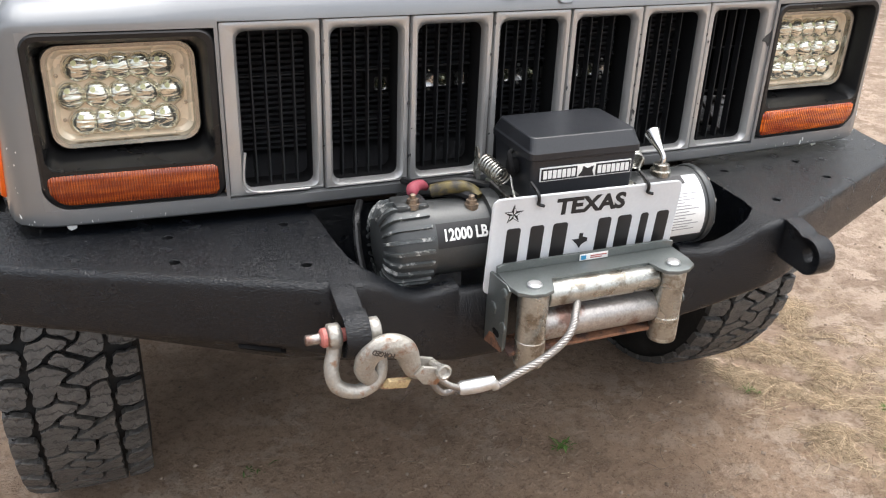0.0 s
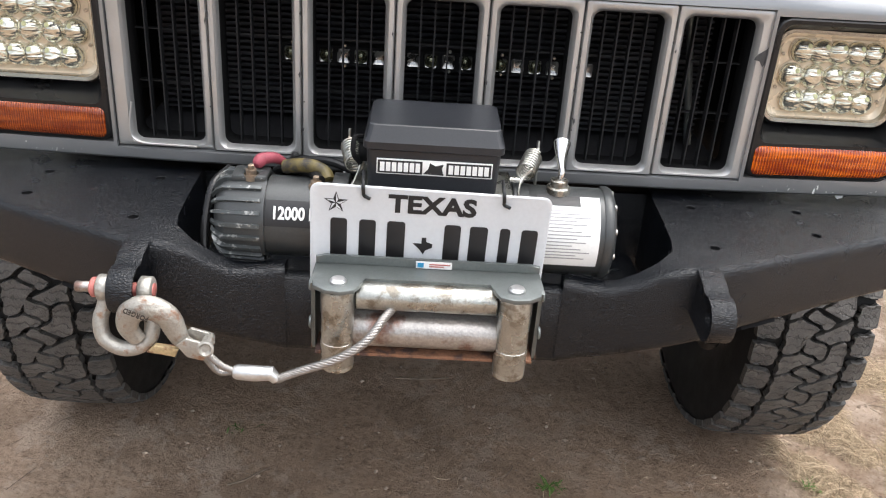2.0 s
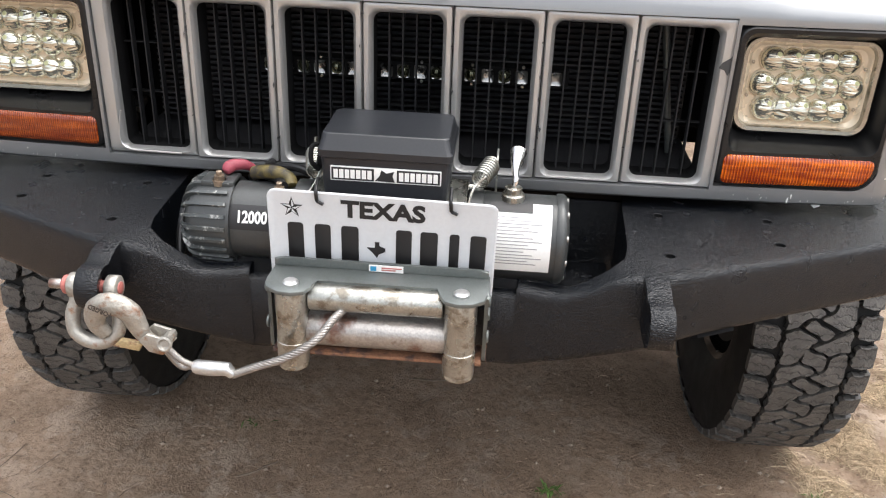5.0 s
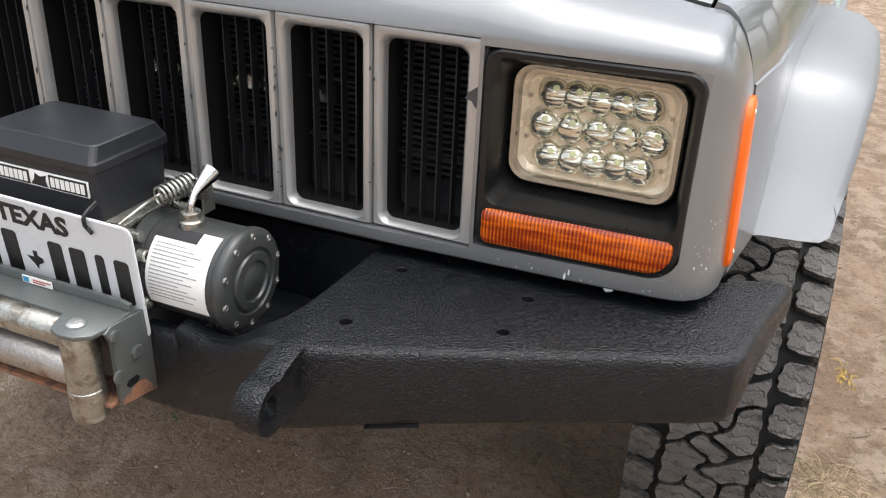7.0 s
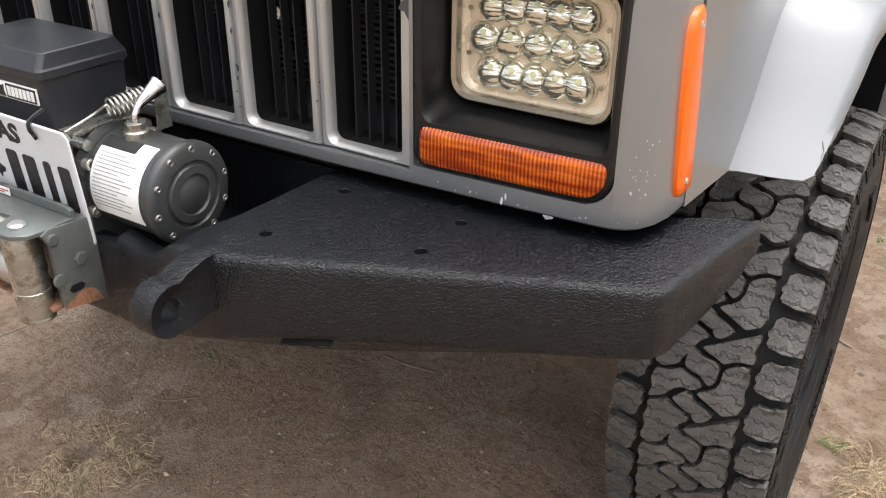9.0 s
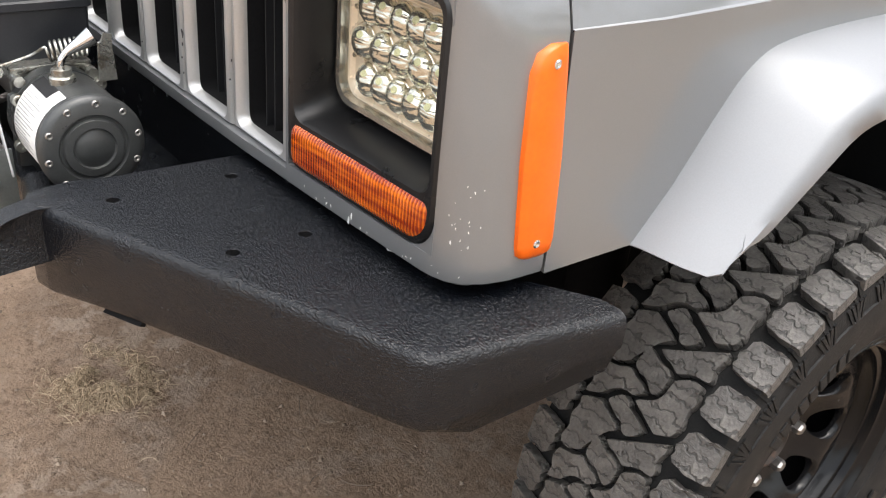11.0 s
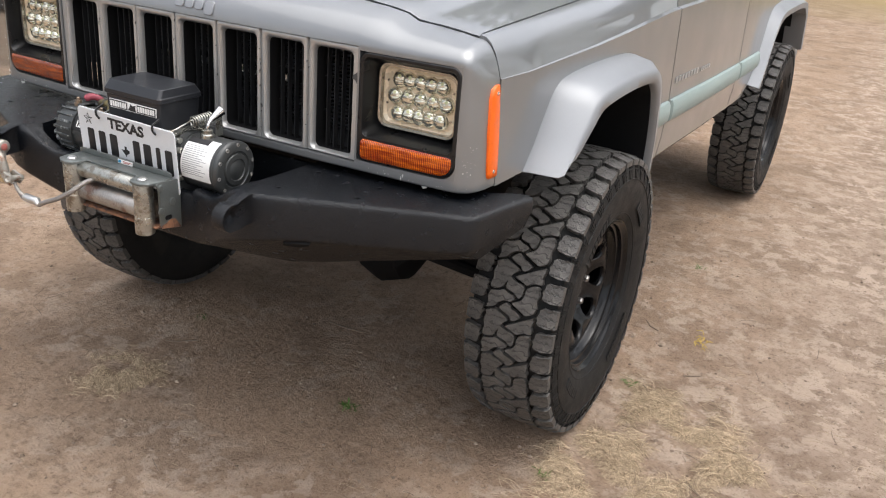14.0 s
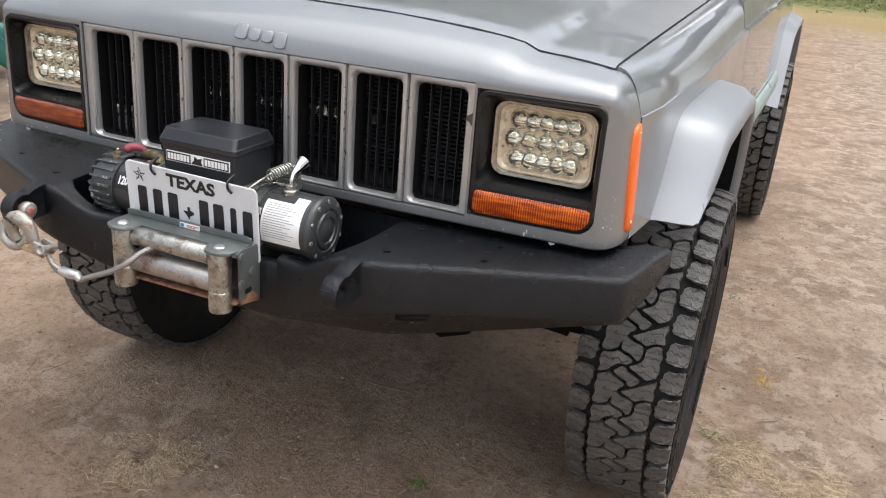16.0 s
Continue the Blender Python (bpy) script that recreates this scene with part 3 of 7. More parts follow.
        for k, y in enumerate(st):
            f = (0.25, 0.75, 1.0)[min(k, len(st) - 1 - k, 2)]
            rows.append([(sign * (lerp(WIDE, y) + 0.001 + o * f), y, z) for o, z in cross])
        loft(bm, rows, False)
        part("side_trim", bm, TRIM, suv, "pale green-grey plastic side strip")

    # bars in place of the model's lettering on the door
    for k, (y0, y1) in enumerate([(1.325 + 0.034 * i, 1.354 + 0.034 * i) for i in range(8)] + [(1.622 + 0.025 * i, 1.644 + 0.025 * i) for i in range(5)]):
        bm = bmesh.new()
        x = lerp(WIDE, y0)
        h = 0.019 if y0 < 1.6 else 0.014
        y1 -= 0.004
        box(bm, (x - 0.001, y0, 0.893), (x + 0.0015, y1, 0.893 + h), 0.0007)
        if sign < 0:
            bmesh.ops.scale(bm, vec=(-1, 1, 1), verts=bm.verts)
        part("badge_bar", bm, BADGE, suv)

    # side marker, following the fender's front edge
    bm = bmesh.new()
    rows = []
    for z, y0, y1 in ((0.853, 0.118, 0.150), (0.857, 0.112, 0.156), (0.868, 0.110, 0.158), (0.95, 0.107, 0.156), (1.03, 0.108, 0.150), (1.046, 0.114, 0.148), (1.053, 0.128, 0.147)):
        x = flank(0.15, z, 1.15) - 0.002
        edge = 0.002 if 0.855 < z < 1.05 else 0.0
        rows.append([(sign * (x - 0.012), y0, z), (sign * (x + 0.002 + edge * 0.5), y0 + 0.002, z), (sign * (x + 0.004 + edge), y0 + 0.007, z),
                     (sign * (x + 0.005 + edge), y1 - 0.007, z), (sign * (x + 0.003 + edge * 0.5), y1 - 0.001, z), (sign * (x - 0.01), y1, z)])
    loft(bm, rows, True, True, True)
    marker = part("side_marker", bm, MARKER, suv, "orange plastic side marker lamp", smooth=50)
    for z in (1.037, 0.868):
        bm = bmesh.new()
        x = flank(0.15, z, 1.15) + 0.003
        turned(bm, [(0, 0.0045), (0.002, 0.0045), (0.003, 0.003), (0.002, 0.0015)], (sign * x, 0.133, z), (sign, 0, 0), 12)
        part("screw", bm, CHROME, marker)

    # wheel well and engine bay sides
    bm = bmesh.new()
    arcs = [(0.262, 0.83), (0.36, 0.96), (0.44, 1.02), (0.58, 1.037), (0.84, 1.035), (0.93, 0.97), (0.965, 0.85), (0.978, 0.66)]
    lip = smooth_path([(x - 0.020, y, z + 0.003) for (y, z), x in zip(ARCH_L, out_x)], 3)
    loft(bm, [[(sign * p.x, p.y, p.z) for p in lip], [(sign * 0.45, p.y, p.z + 0.02) for p in lip]], False)
    rows = [[(sign * 0.452, y, z) for y, z in arcs], [(sign * 0.452, y, 0.5) for y, z in arcs]]
    loft(bm, rows, False)
    part("wheel_well_liner", bm, MATTE, suv, "black wheel well liner", solid=0.004)
    bm = bmesh.new()
    arcs = [(2.62, 0.66), (2.70, 0.85), (2.84, 0.98), (3.0, 1.0), (3.6, 1.0), (3.72, 0.9), (3.84, 0.68)]
    loft(bm, [[(sign * x, y, z) for y, z in arcs] for x in (0.82, 0.45)], False)
    loft(bm, [[(sign * 0.452, y, z) for y, z in arcs], [(sign * 0.452, y, 0.5) for y, z in arcs]], False)
    part("wheel_well_liner", bm, MATTE, suv, "black wheel well liner", solid=0.004)

    # mirror
    bm = bmesh.new()
    box(bm, (0.83, 1.42, 1.29), (1.06, 1.52, 1.44), 0.03, segments=3)
    box(bm, (0.76, 1.44, 1.28), (0.86, 1.50, 1.33), 0.01)
    if sign < 0:
        bmesh.ops.scale(bm, vec=(-1, 1, 1), verts=bm.verts)
    part("door_mirror", bm, BLACK, suv, "black plastic door mirror", smooth=50)
    # handles
    for y in (2.05, 2.85):
        bm = bmesh.new()
        x = lerp(WIDE, y) - 0.03
        box(bm, (x, y - 0.07, 1.195), (x + 0.035, y + 0.07, 1.232), 0.008)
        box(bm, (x, y - 0.085, 1.185), (x + 0.018, y + 0.085, 1.242), 0.006)
        if sign < 0:
            bmesh.ops.scale(bm, vec=(-1, 1, 1), verts=bm.verts)
        part("door_handle", bm, BLACK, suv, "black door handle")
    # windows: panes between pillars
    lean = lambda z: 0.785 - 0.28 * (z - 1.275)
    for y0, y1, t0, t1 in ((1.60, 2.23, 1.92, 2.23), (2.29, 2.95, 2.29, 2.95), (3.03, 3.80, 3.03, 3.70)):
        bm = bmesh.new()
        prism(bm, [(sign * lean(1.278), y0, 1.278), (sign * lean(1.278), y1, 1.278), (sign * lean(1.65), t1, 1.65), (sign * lean(1.65), t0, 1.65)], (-sign * 0.006, 0, 0))
        part("window_pane", bm, PANE, suv, "dark glass side window")
    for y0, y1, t0, t1 in ((1.50, 1.60, 1.84, 1.92), (2.23, 2.29, 2.23, 2.29), (2.95, 3.03, 2.95, 3.03), (3.80, 3.93, 3.70, 3.82)):
        bm = bmesh.new()
        prism(bm, [(sign * (lean(1.27) + 0.004), y0, 1.27), (sign * (lean(1.27) + 0.004), y1, 1.27), (sign * (lean(1.66) + 0.004), t1, 1.66), (sign * (lean(1.66) + 0.004), t0, 1.66)], (-sign * 0.04, 0, 0), 0.004)
        part("pillar", bm, PAINT, suv)

# roof, windscreen, tail
bm = bmesh.new()
rows = []
for y, z in ((1.86, 1.655), (1.95, 1.69), (2.4, 1.72), (3.2, 1.715), (3.7, 1.69), (3.83, 1.655)):
    rows.append([(x, y, z - 0.05 * (abs(x) / 0.69) ** 4 + 0.0) for x in (-0.69, -0.66, -0.6, -0.4, 0, 0.4, 0.6, 0.66, 0.69)])
loft(bm, rows, False)
part("roof", bm, PAINT, suv, "silver painted roof", solid=0.03)
bm = bmesh.new()
loft(bm, [[(x, 1.565 + 0.04 * (x / 0.7) ** 2, 1.272) for x in (-0.72, -0.4, 0, 0.4, 0.72)], [(x * 0.9, 1.87 + 0.03 * (x / 0.7) ** 2, 1.655) for x in (-0.72, -0.4, 0, 0.4, 0.72)]], False)
part("windscreen", bm, PANE, suv, "tinted glass windscreen", solid=0.006)
bm = bmesh.new()
box(bm, (-0.74, 3.93, 0.66), (0.74, 3.97, 1.28), 0.012)
box(bm, (-0.64, 3.84, 1.28), (0.64, 3.90, 1.66), 0.012)
part("tailgate", bm, PAINT, suv, "silver painted tailgate")
bm = bmesh.new()
box(bm, (-0.84, 3.97, 0.60), (0.84, 4.13, 0.74), 0.02)
part("rear_bumper", bm, FLARE, suv, "pale silver rear bumper")
# cowl and floor
bm = bmesh.new()
box(bm, (-0.72, 1.525, 1.20), (0.72, 1.60, 1.262), 0.01)
part("cowl", bm, BLACK, suv, "black cowl panel")
bm = bmesh.new()
box(bm, (-0.70, 1.0, 0.60), (0.70, 3.92, 0.66))
box(bm, (-0.44, 0.35, 0.58), (0.44, 1.0, 1.08))
box(bm, (-0.50, 0.99, 0.60), (0.81, 1.01, 1.04))
box(bm, (-0.81, 0.99, 0.60), (0.50, 1.01, 1.04))
box(bm, (-0.70, 2.58, 0.60), (0.70, 3.92, 1.2))
for s in (-1, 1):
    box(bm, (s * 0.43 - 0.04, 0.25, 0.60), (s * 0.43 + 0.04, 3.9, 0.69), 0.008)
part("underbody", bm, MATTE, suv, "dark chassis and engine bay")
for y in (0.662, 3.33):
    bm = bmesh.new()
    rod(bm, (-0.66, y, 0.399), (0.68, y, 0.399), 0.04, 16)
    off = 0.22 if y < 1 else 0.0
    turned(bm, [(-0.11, 0.05), (-0.07, 0.11), (0, 0.135), (0.07, 0.11), (0.11, 0.05)], (off, y - 0.02, 0.399), (1, 0, 0), 20)
    part("axle", bm, MATTE, suv, "black axle with its differential")
for s in (-1, 1):
    bm = bmesh.new()
    tube(bm, smooth_path([(s * 0.40, 0.63, 0.45), (s * 0.40, 1.0, 0.5), (s * 0.38, 1.5, 0.6)], 4), 0.025)
    part("control_arm", bm, MATTE, suv)
    bm = bmesh.new()
    rod(bm, (s * 0.45, 0.62, 0.47), (s * 0.45, 0.62, 0.95), 0.06, 14)
    part("front_spring", bm, MATTE, suv)
bm = bmesh.new()
tube(bm, [(-0.6, 0.48, 0.47), (0.1, 0.46, 0.50), (0.6, 0.48, 0.45)], 0.018)
part("steering_rod", bm, MATTE, suv)

# hood
HOOD = [(0, 1.200), (0.25, 1.196), (0.45, 1.183), (0.515, 1.173), (0.545, 1.160), (0.62, 1.156), (0.69, 1.1465)]


def hood_z(x, y):
    return lerp(HOOD, min(abs(x), 0.69)) + 0.096 * (y - 0.15) / 1.39 + 0.008 * math.sin(math.pi * min(max((y - 0.15) / 1.39, 0), 1)) * (1 - (x / 0.7) ** 2)


bm = bmesh.new()
rows = []
fx = [-1, -0.98, -0.93, -0.87, -0.82, -0.785, -0.75, -0.70, -0.6, -0.45, -0.3, -0.15, 0]
fx = fx + [-f for f in fx[-2::-1]]
for k, y in enumerate(spread(0.1575, 0.172, 0.22, 1.535, step=0.12)):
    h = lerp(HOODX, y)
    drop = (0.005, 0.001, 0, 0)[min(k, 3)]
    rows.append([(f * h, y, hood_z(f * h / lerp(HOODX, y) * 0.69, y) - drop) for f in fx])
loft(bm, rows, False)
part("hood", bm, PAINT, suv, "silver painted hood with raised middle, reflecting trees", smooth=30, solid=0.012)

# dark strip put in for the shade in the gap between hood and header
bm = bmesh.new()
loft(bm, [[(x, 0.1535, lerp(HOOD, min(abs(x), 0.69)) - 0.0085), (x, 0.1510, lerp(HOOD, min(abs(x), 0.69)) - 0.0095), (x, 0.1505, lerp(HOOD, min(abs(x), 0.69)) - 0.030)] for x in (-0.68 + 1.36 * k / 40 for k in range(41))], False)
part("hood_gap_shade", bm, MATTE, suv, "dark strip for the shaded gap under the hood's front edge")
# side of the cowl between hood and door
for sign in (1, -1):
    bm = bmesh.new()
    rows = []
    for y in (1.276, 1.30, 1.36, 1.42, 1.48, 1.53):
        h, zh, w = lerp(HOODX, y), lerp(HOODZ, y), lerp(WIDE, y)
        rows.append([(sign * (h + 0.003), y, zh - 0.016), (sign * (h + 0.006), y, zh - 0.003), (sign * (h + 0.020), y, zh + 0.003), (sign * (w - 0.080), y, zh + 0.012), (sign * (w - 0.060), y, zh + 0.004), (sign * (w - 0.050), y, zh - 0.03)])
    loft(bm, rows, False)
    part("cowl_side", bm, PAINT, suv, "silver painted panel beside the cowl", smooth=50, solid=0.004)

# front header panel with openings for grille and lamps
plan = [(0.0, 0.0285), (0.12, 0.029), (0.25, 0.030), (0.37, 0.032), (0.468, 0.036), (0.473, 0.036), (0.515, 0.038), (0.545, 0.0393), (0.60, 0.042), (0.66, 0.0458), (0.700, 0.0485), (0.713, 0.0505), (0.728, 0.056),
        (0.741, 0.067), (0.751, 0.085), (0.7575, 0.11), (0.7605, 0.150)]
evenly = [-x for x, _ in plan[:0:-1]] + [x for x, _ in plan]
plan = [(-x + (0.0065 if 0.46 < x < 0.73 else 0.0), y) for x, y in plan[:0:-1]] + plan
bm = bmesh.new()
rows = []
for k, (x, y) in enumerate(plan):
    a, c = Vector(plan[max(k - 1, 0)]), Vector(plan[min(k + 1, len(plan) - 1)])
    t = (c - a).normalized()
    nrm = Vector((-t.y, t.x))
    side = min(1.0, max(0.0, (abs(x) - 0.70) / 0.057))
    ztop = lerp(HOOD, min(abs(x), 0.69)) - 0.007
    col = []
    for z, d in ((0.826, 0.030), (0.827, 0.006), (0.831, 0.001), (0.838, 0.0), (0.846, 0.0), (0.853, 0.0), (1.093, 0.0), (1.101, 0.0)):
        col.append((z, d, 0.0))
    for f, d in ((0.14, 0.0015), (0.32, 0.007), (0.5, 0.017), (0.68, 0.035), (0.84, 0.064), (0.95, 0.095), (1.0, 0.117)):
        col.append((1.101 + (ztop - 1.101) * f, d, d / 0.117))
    out = []
    cw, cb, chx, cz = lerp(WIDE, 0.15), lerp(BELT, 0.15), lerp(HOODX, 0.15), lerp(HOODZ, 0.15)
    c0, c1, c2 = Vector((cw - 0.0118, cb + 0.0007)), Vector((cw - 0.033, cz - 0.004)), Vector((chx + 0.004, cz - 0.0078))
    fend = [(cb - 0.022, 0.7605 - cw + 0.0100)] + [(q.y, 0.7605 - q.x) for q in (c0 * (1 - u) ** 2 + c1 * 2 * u * (1 - u) + c2 * u * u for u in (n / 7 for n in range(8)))]
    for level, (z, d, fr) in enumerate(col):
        p = Vector((x, y)) + nrm * d
        if z > 1.102:
            ax = min(abs(x), 0.68) + max(0, abs(x) - 0.68) * 0.16
            p = Vector((x, y)).lerp(Vector((math.copysign(ax, x), 0.150)), fr)
        tumble = -0.010 * side * max(0, z - 0.85) / 0.212 * (1 if x > 0 else -1)
        place = Vector((p.x + tumble, min(p.y, 0.150), z))
        if level >= 6 and side > 0:
            fz, off = fend[level - 6]
            place = place.lerp(Vector((math.copysign(0.7605 - off - (0.7605 - abs(x)) * (1 - 0.9 * fr), x), min(0.150, y + (0.150 - y) * min(1, fr * 1.15)), fz)), side ** 3)
        out.append(place)
    rows.append([bm.verts.new(p) for p in out])
for k in range(len(rows) - 1):
    mid = abs(evenly[k] + evenly[k + 1]) / 2
    for j in range(len(rows[0]) - 1):
        if (mid < 0.468 and 4 <= j < 7) or (0.473 < mid < 0.713 and 5 <= j < 6):
            continue
        bm.faces.new((rows[k][j], rows[k + 1][j], rows[k + 1][j + 1], rows[k][j + 1]))
part("header_panel", bm, PAINT, suv, "silver front panel with chipped lower corners", smooth=35, solid=0.016)
for sign in (1, -1):
    for cz, s in ((0.8525, 1), (1.0935, -1)):
        bm = bmesh.new()
        r, cx = 0.036 if s > 0 else 0.028, 0.7135
        out = [(cx, cz)] + [(cx - r + r * math.sin(a), cz + s * (r - r * math.cos(a))) for a in (math.pi / 2 * k / 8 for k in range(8, -1, -1))]
        prism(bm, [(sign * x + (0.0065 if sign < 0 else 0.0), 0.0365 + 0.058 * (x - 0.473) - 0.0005, z) for x, z in out], (0, 0.014, 0))
        part("corner_fillet", bm, PAINT, suv)
# raised emblem as plain shapes
for k, (x0, x1, z0, z1) in enumerate(((-0.052, -0.024, 1.117, 1.146), (-0.019, 0.006, 1.117, 1.139), (0.011, 0.036, 1.117, 1.139), (0.041, 0.068, 1.109, 1.139))):
    bm = bmesh.new()
    skin = lambda p, lift: Vector((p.x, 0.0285 + float(np.interp((p.z - 1.101) / 0.092, [0, 0.14, 0.32, 0.5, 0.68], [0, 0.0015, 0.007, 0.017, 0.035])) - lift, p.z))
    loft(bm, [[skin(p, lift) for p in rounded(x0 + g, x1 - g, z0 + g, z1 - g, 0.007, 0)] for g, lift in ((0, -0.004), (0, 0.0025), (0.0015, 0.004))], True, False, True)
    part("emblem_shape", bm, FLARE, suv, "raised silver emblem shape")

# grille: seven framed slots
RADIATOR = mat("radiator_dark", (0.044, 0.045, 0.049), 0.8, spec=0.2)
grille = part("grille_backing", (lambda b: (box(b, (-0.465, 0.30, 0.84), (0.465, 0.31, 1.10)), box(b, (-0.47, 0.10, 0.825), (0.47, 0.31, 0.835)), b)[2])(bmesh.new()), RADIATOR, suv, "black radiator behind the grille")


BARBLACK = mat("grille_bar_black", (0.013, 0.0135, 0.015), 0.55, spec=0.3)


def slot_frame(cx, broken):
    bm = bmesh.new()
    w, z0, z1 = 0.0505, 0.856, 1.083
    xl, xr = (cx - 0.0648, cx + 0.0648)
    xl, xr = (-0.4615 if cx < -0.35 else xl), (0.4735 if cx > 0.35 else xr)
    y = 0.034 + 0.006 * (abs(cx) / 0.4) ** 2
    low = 0.849 if not broken else 0.852
    loops = [rounded(xl, xr, 0.847, 1.100, 0.002, y + 0.016), rounded(xl, xr, 0.847, 1.100, 0.002, y + 0.006),
             rounded(xl + 0.002, xr - 0.002, low, 1.098, 0.003, y + 0.001), rounded(xl + 0.0045, xr - 0.0045, low + 0.002, 1.0955, 0.006, y),
             rounded(cx - 0.0565, cx + 0.0565, 0.8515, 1.0905, 0.014, y), rounded(cx - 0.0540, cx + 0.0540, 0.8533, 1.087, 0.013, y + 0.003),
             rounded(cx - w - 0.001, cx + w + 0.001, z0 - 0.001, z1 + 0.001, 0.013, y + 0.009), rounded(cx - w, cx + w, z0, z1, 0.012, y + 0.014)]
    loft(bm, loops)
    return part("grille_frame", bm, GRILLE, suv, "satin silver grille slot frame" + (", cracked at the lower corner" if broken else ""), smooth=40)


for k in range(-3, 4):
    cx = 0.0065 + 0.1308 * k
    fr = slot_frame(cx, k == -3)
    bm = bmesh.new()
    yy = 0.034 + 0.006 * (abs(cx) / 0.4) ** 2 + 0.0135
    loft(bm, [rounded(cx - 0.0507, cx + 0.0507, 0.8558, 1.0832, 0.012, yy), rounded(cx - 0.052, cx + 0.052, 0.854, 1.085, 0.012, yy + 0.045)])
    part("slot_liner", bm, MATTE, fr)
    for j in range(4):
        bm = bmesh.new()
        x = cx - 0.0505 + 0.0202 * (j + 1)
        box(bm, (x - 0.001, 0.066, 0.85), (x + 0.001, 0.080, 1.09))
        part("grille_bar", bm, BARBLACK, fr)
    for z in (0.935, 1.012):
        bm = bmesh.new()
        box(bm, (cx - 0.05, 0.084, z - 0.001), (cx + 0.05, 0.092, z + 0.001))
        part("grille_bar", bm, BARBLACK, fr)
# dark nicks along the frames' seams and a flaked patch at the end bar
nick_rng = random.Random(77)
bm = bmesh.new()
for _ in range(34):
    k = nick_rng.randint(-3, 2)
    x = 0.0065 + 0.1308 * (k + 0.5) + nick_rng.choice((-1, 1)) * nick_rng.uniform(0.0005, 0.004)
    z, y = nick_rng.uniform(0.87, 1.085), 0.034 + 0.006 * (abs(x) / 0.4) ** 2
    w, h = nick_rng.uniform(0.0005, 0.0018), nick_rng.uniform(0.001, 0.005)
    prism(bm, [(x - w, y + 0.0005, z), (x, y + 0.0005, z - h), (x + w, y + 0.0005, z + h * 0.2), (x + w * 0.3, y + 0.0005, z + h)], (0, -0.0012, 0))
prism(bm, [(0.4655, 0.0412, 1.020), (0.4700, 0.0412, 1.030), (0.4710, 0.0412, 1.052), (0.4660, 0.0412, 1.045), (0.4560, 0.0412, 1.038), (0.4520, 0.0412, 1.030), (0.4600, 0.0412, 1.028)], (0, -0.0022, 0))
nicks = part("paint_nicks", bm, mat("bare_dark_plastic", (0.05, 0.05, 0.05), 0.6), grille, "dark nicks in the grille paint", smooth=0)
nicks["kind"] = "stuff"
# pipe beside the radiator
bm = bmesh.new()
tube(bm, smooth_path([(0.398, 0.20, 1.060), (0.404, 0.20, 1.02), (0.418, 0.20, 0.93), (0.432, 0.20, 0.845)], 4), 0.006, 12)
part("coolant_pipe", bm, BRACKET, grille, "dull grey pipe behind the grille")
# radiator fins
FIN = mat("radiator_black", (0.040, 0.041, 0.045), 0.7, spec=0.2)
for k in range(26):
    bm = bmesh.new()
    z = 0.848 + k * 0.0096
    box(bm, (-0.45, 0.235, z), (0.45, 0.25, z + 0.004))
    part("radiator_fin", bm, FIN, grille)
# broken plastic lip at the first slot
bm = bmesh.new()
tube(bm, smooth_path([(-0.436, 0.040, 0.915), (-0.4405, 0.036, 0.88), (-0.437, 0.034, 0.862), (-0.42, 0.033, 0.855), (-0.38, 0.034, 0.8535), (-0.345, 0.036, 0.852)], 5), 0.0018, 6)
part("cracked_lip", bm, GRILLE, suv, "pale cracked edge of the grille")
CELL = mat("dull_reflector", (0.40, 0.40, 0.39), 0.28, 1.0, 0.2, 60, 300)
OLIVE = mat("olive_lens", (0.12, 0.125, 0.085), 0.1, 0.8)
# auxiliary light bar seen behind the slots
bar = part("light_bar", (lambda b: (box(b, (-0.235, 0.107, 0.970), (0.248, 0.135, 0.998), 0.003), b)[1])(bmesh.new()), MATTE, suv, "slim black auxiliary light bar behind the grille")
for k in range(18):
    bm = bmesh.new()
    x = -0.2145 + 0.026 * k
    loft(bm, [rounded(x - 0.0095, x + 0.0095, 0.974, 0.994, 0.003, 0.105), rounded(x - 0.0095, x + 0.0095, 0.974, 0.994, 0.003, 0.103), rounded(x - 0.005, x + 0.005, 0.979, 0.989, 0.003, 0.106)], True, False, True)
    cell = part("light_bar_cell", bm, CELL, bar)
    if k % 2 == 0:
        bm = bmesh.new()
        turned(bm, [(0, 0.0092), (0.002, 0.0090), (0.003, 0.0078), (0.0022, 0.0070), (0.0035, 0.0055), (0.0048, 0.003), (0.005, 0.0003)], (x, 0.1035, 0.984), (0, -1, 0), 18, False)
        part("lens", bm, OLIVE, cell, "round olive lens in a bright ring")
    if k % 3 == 0:
        for z in (0.969, 0.999):
            bm = bmesh.new()
            turned(bm, [(0, 0.0026), (0.002, 0.0026), (0.003, 0.0016)], (x + 0.002, 0.1065, z), (0, -1, 0), 10)
            part("screw", bm, ZINC, bar)

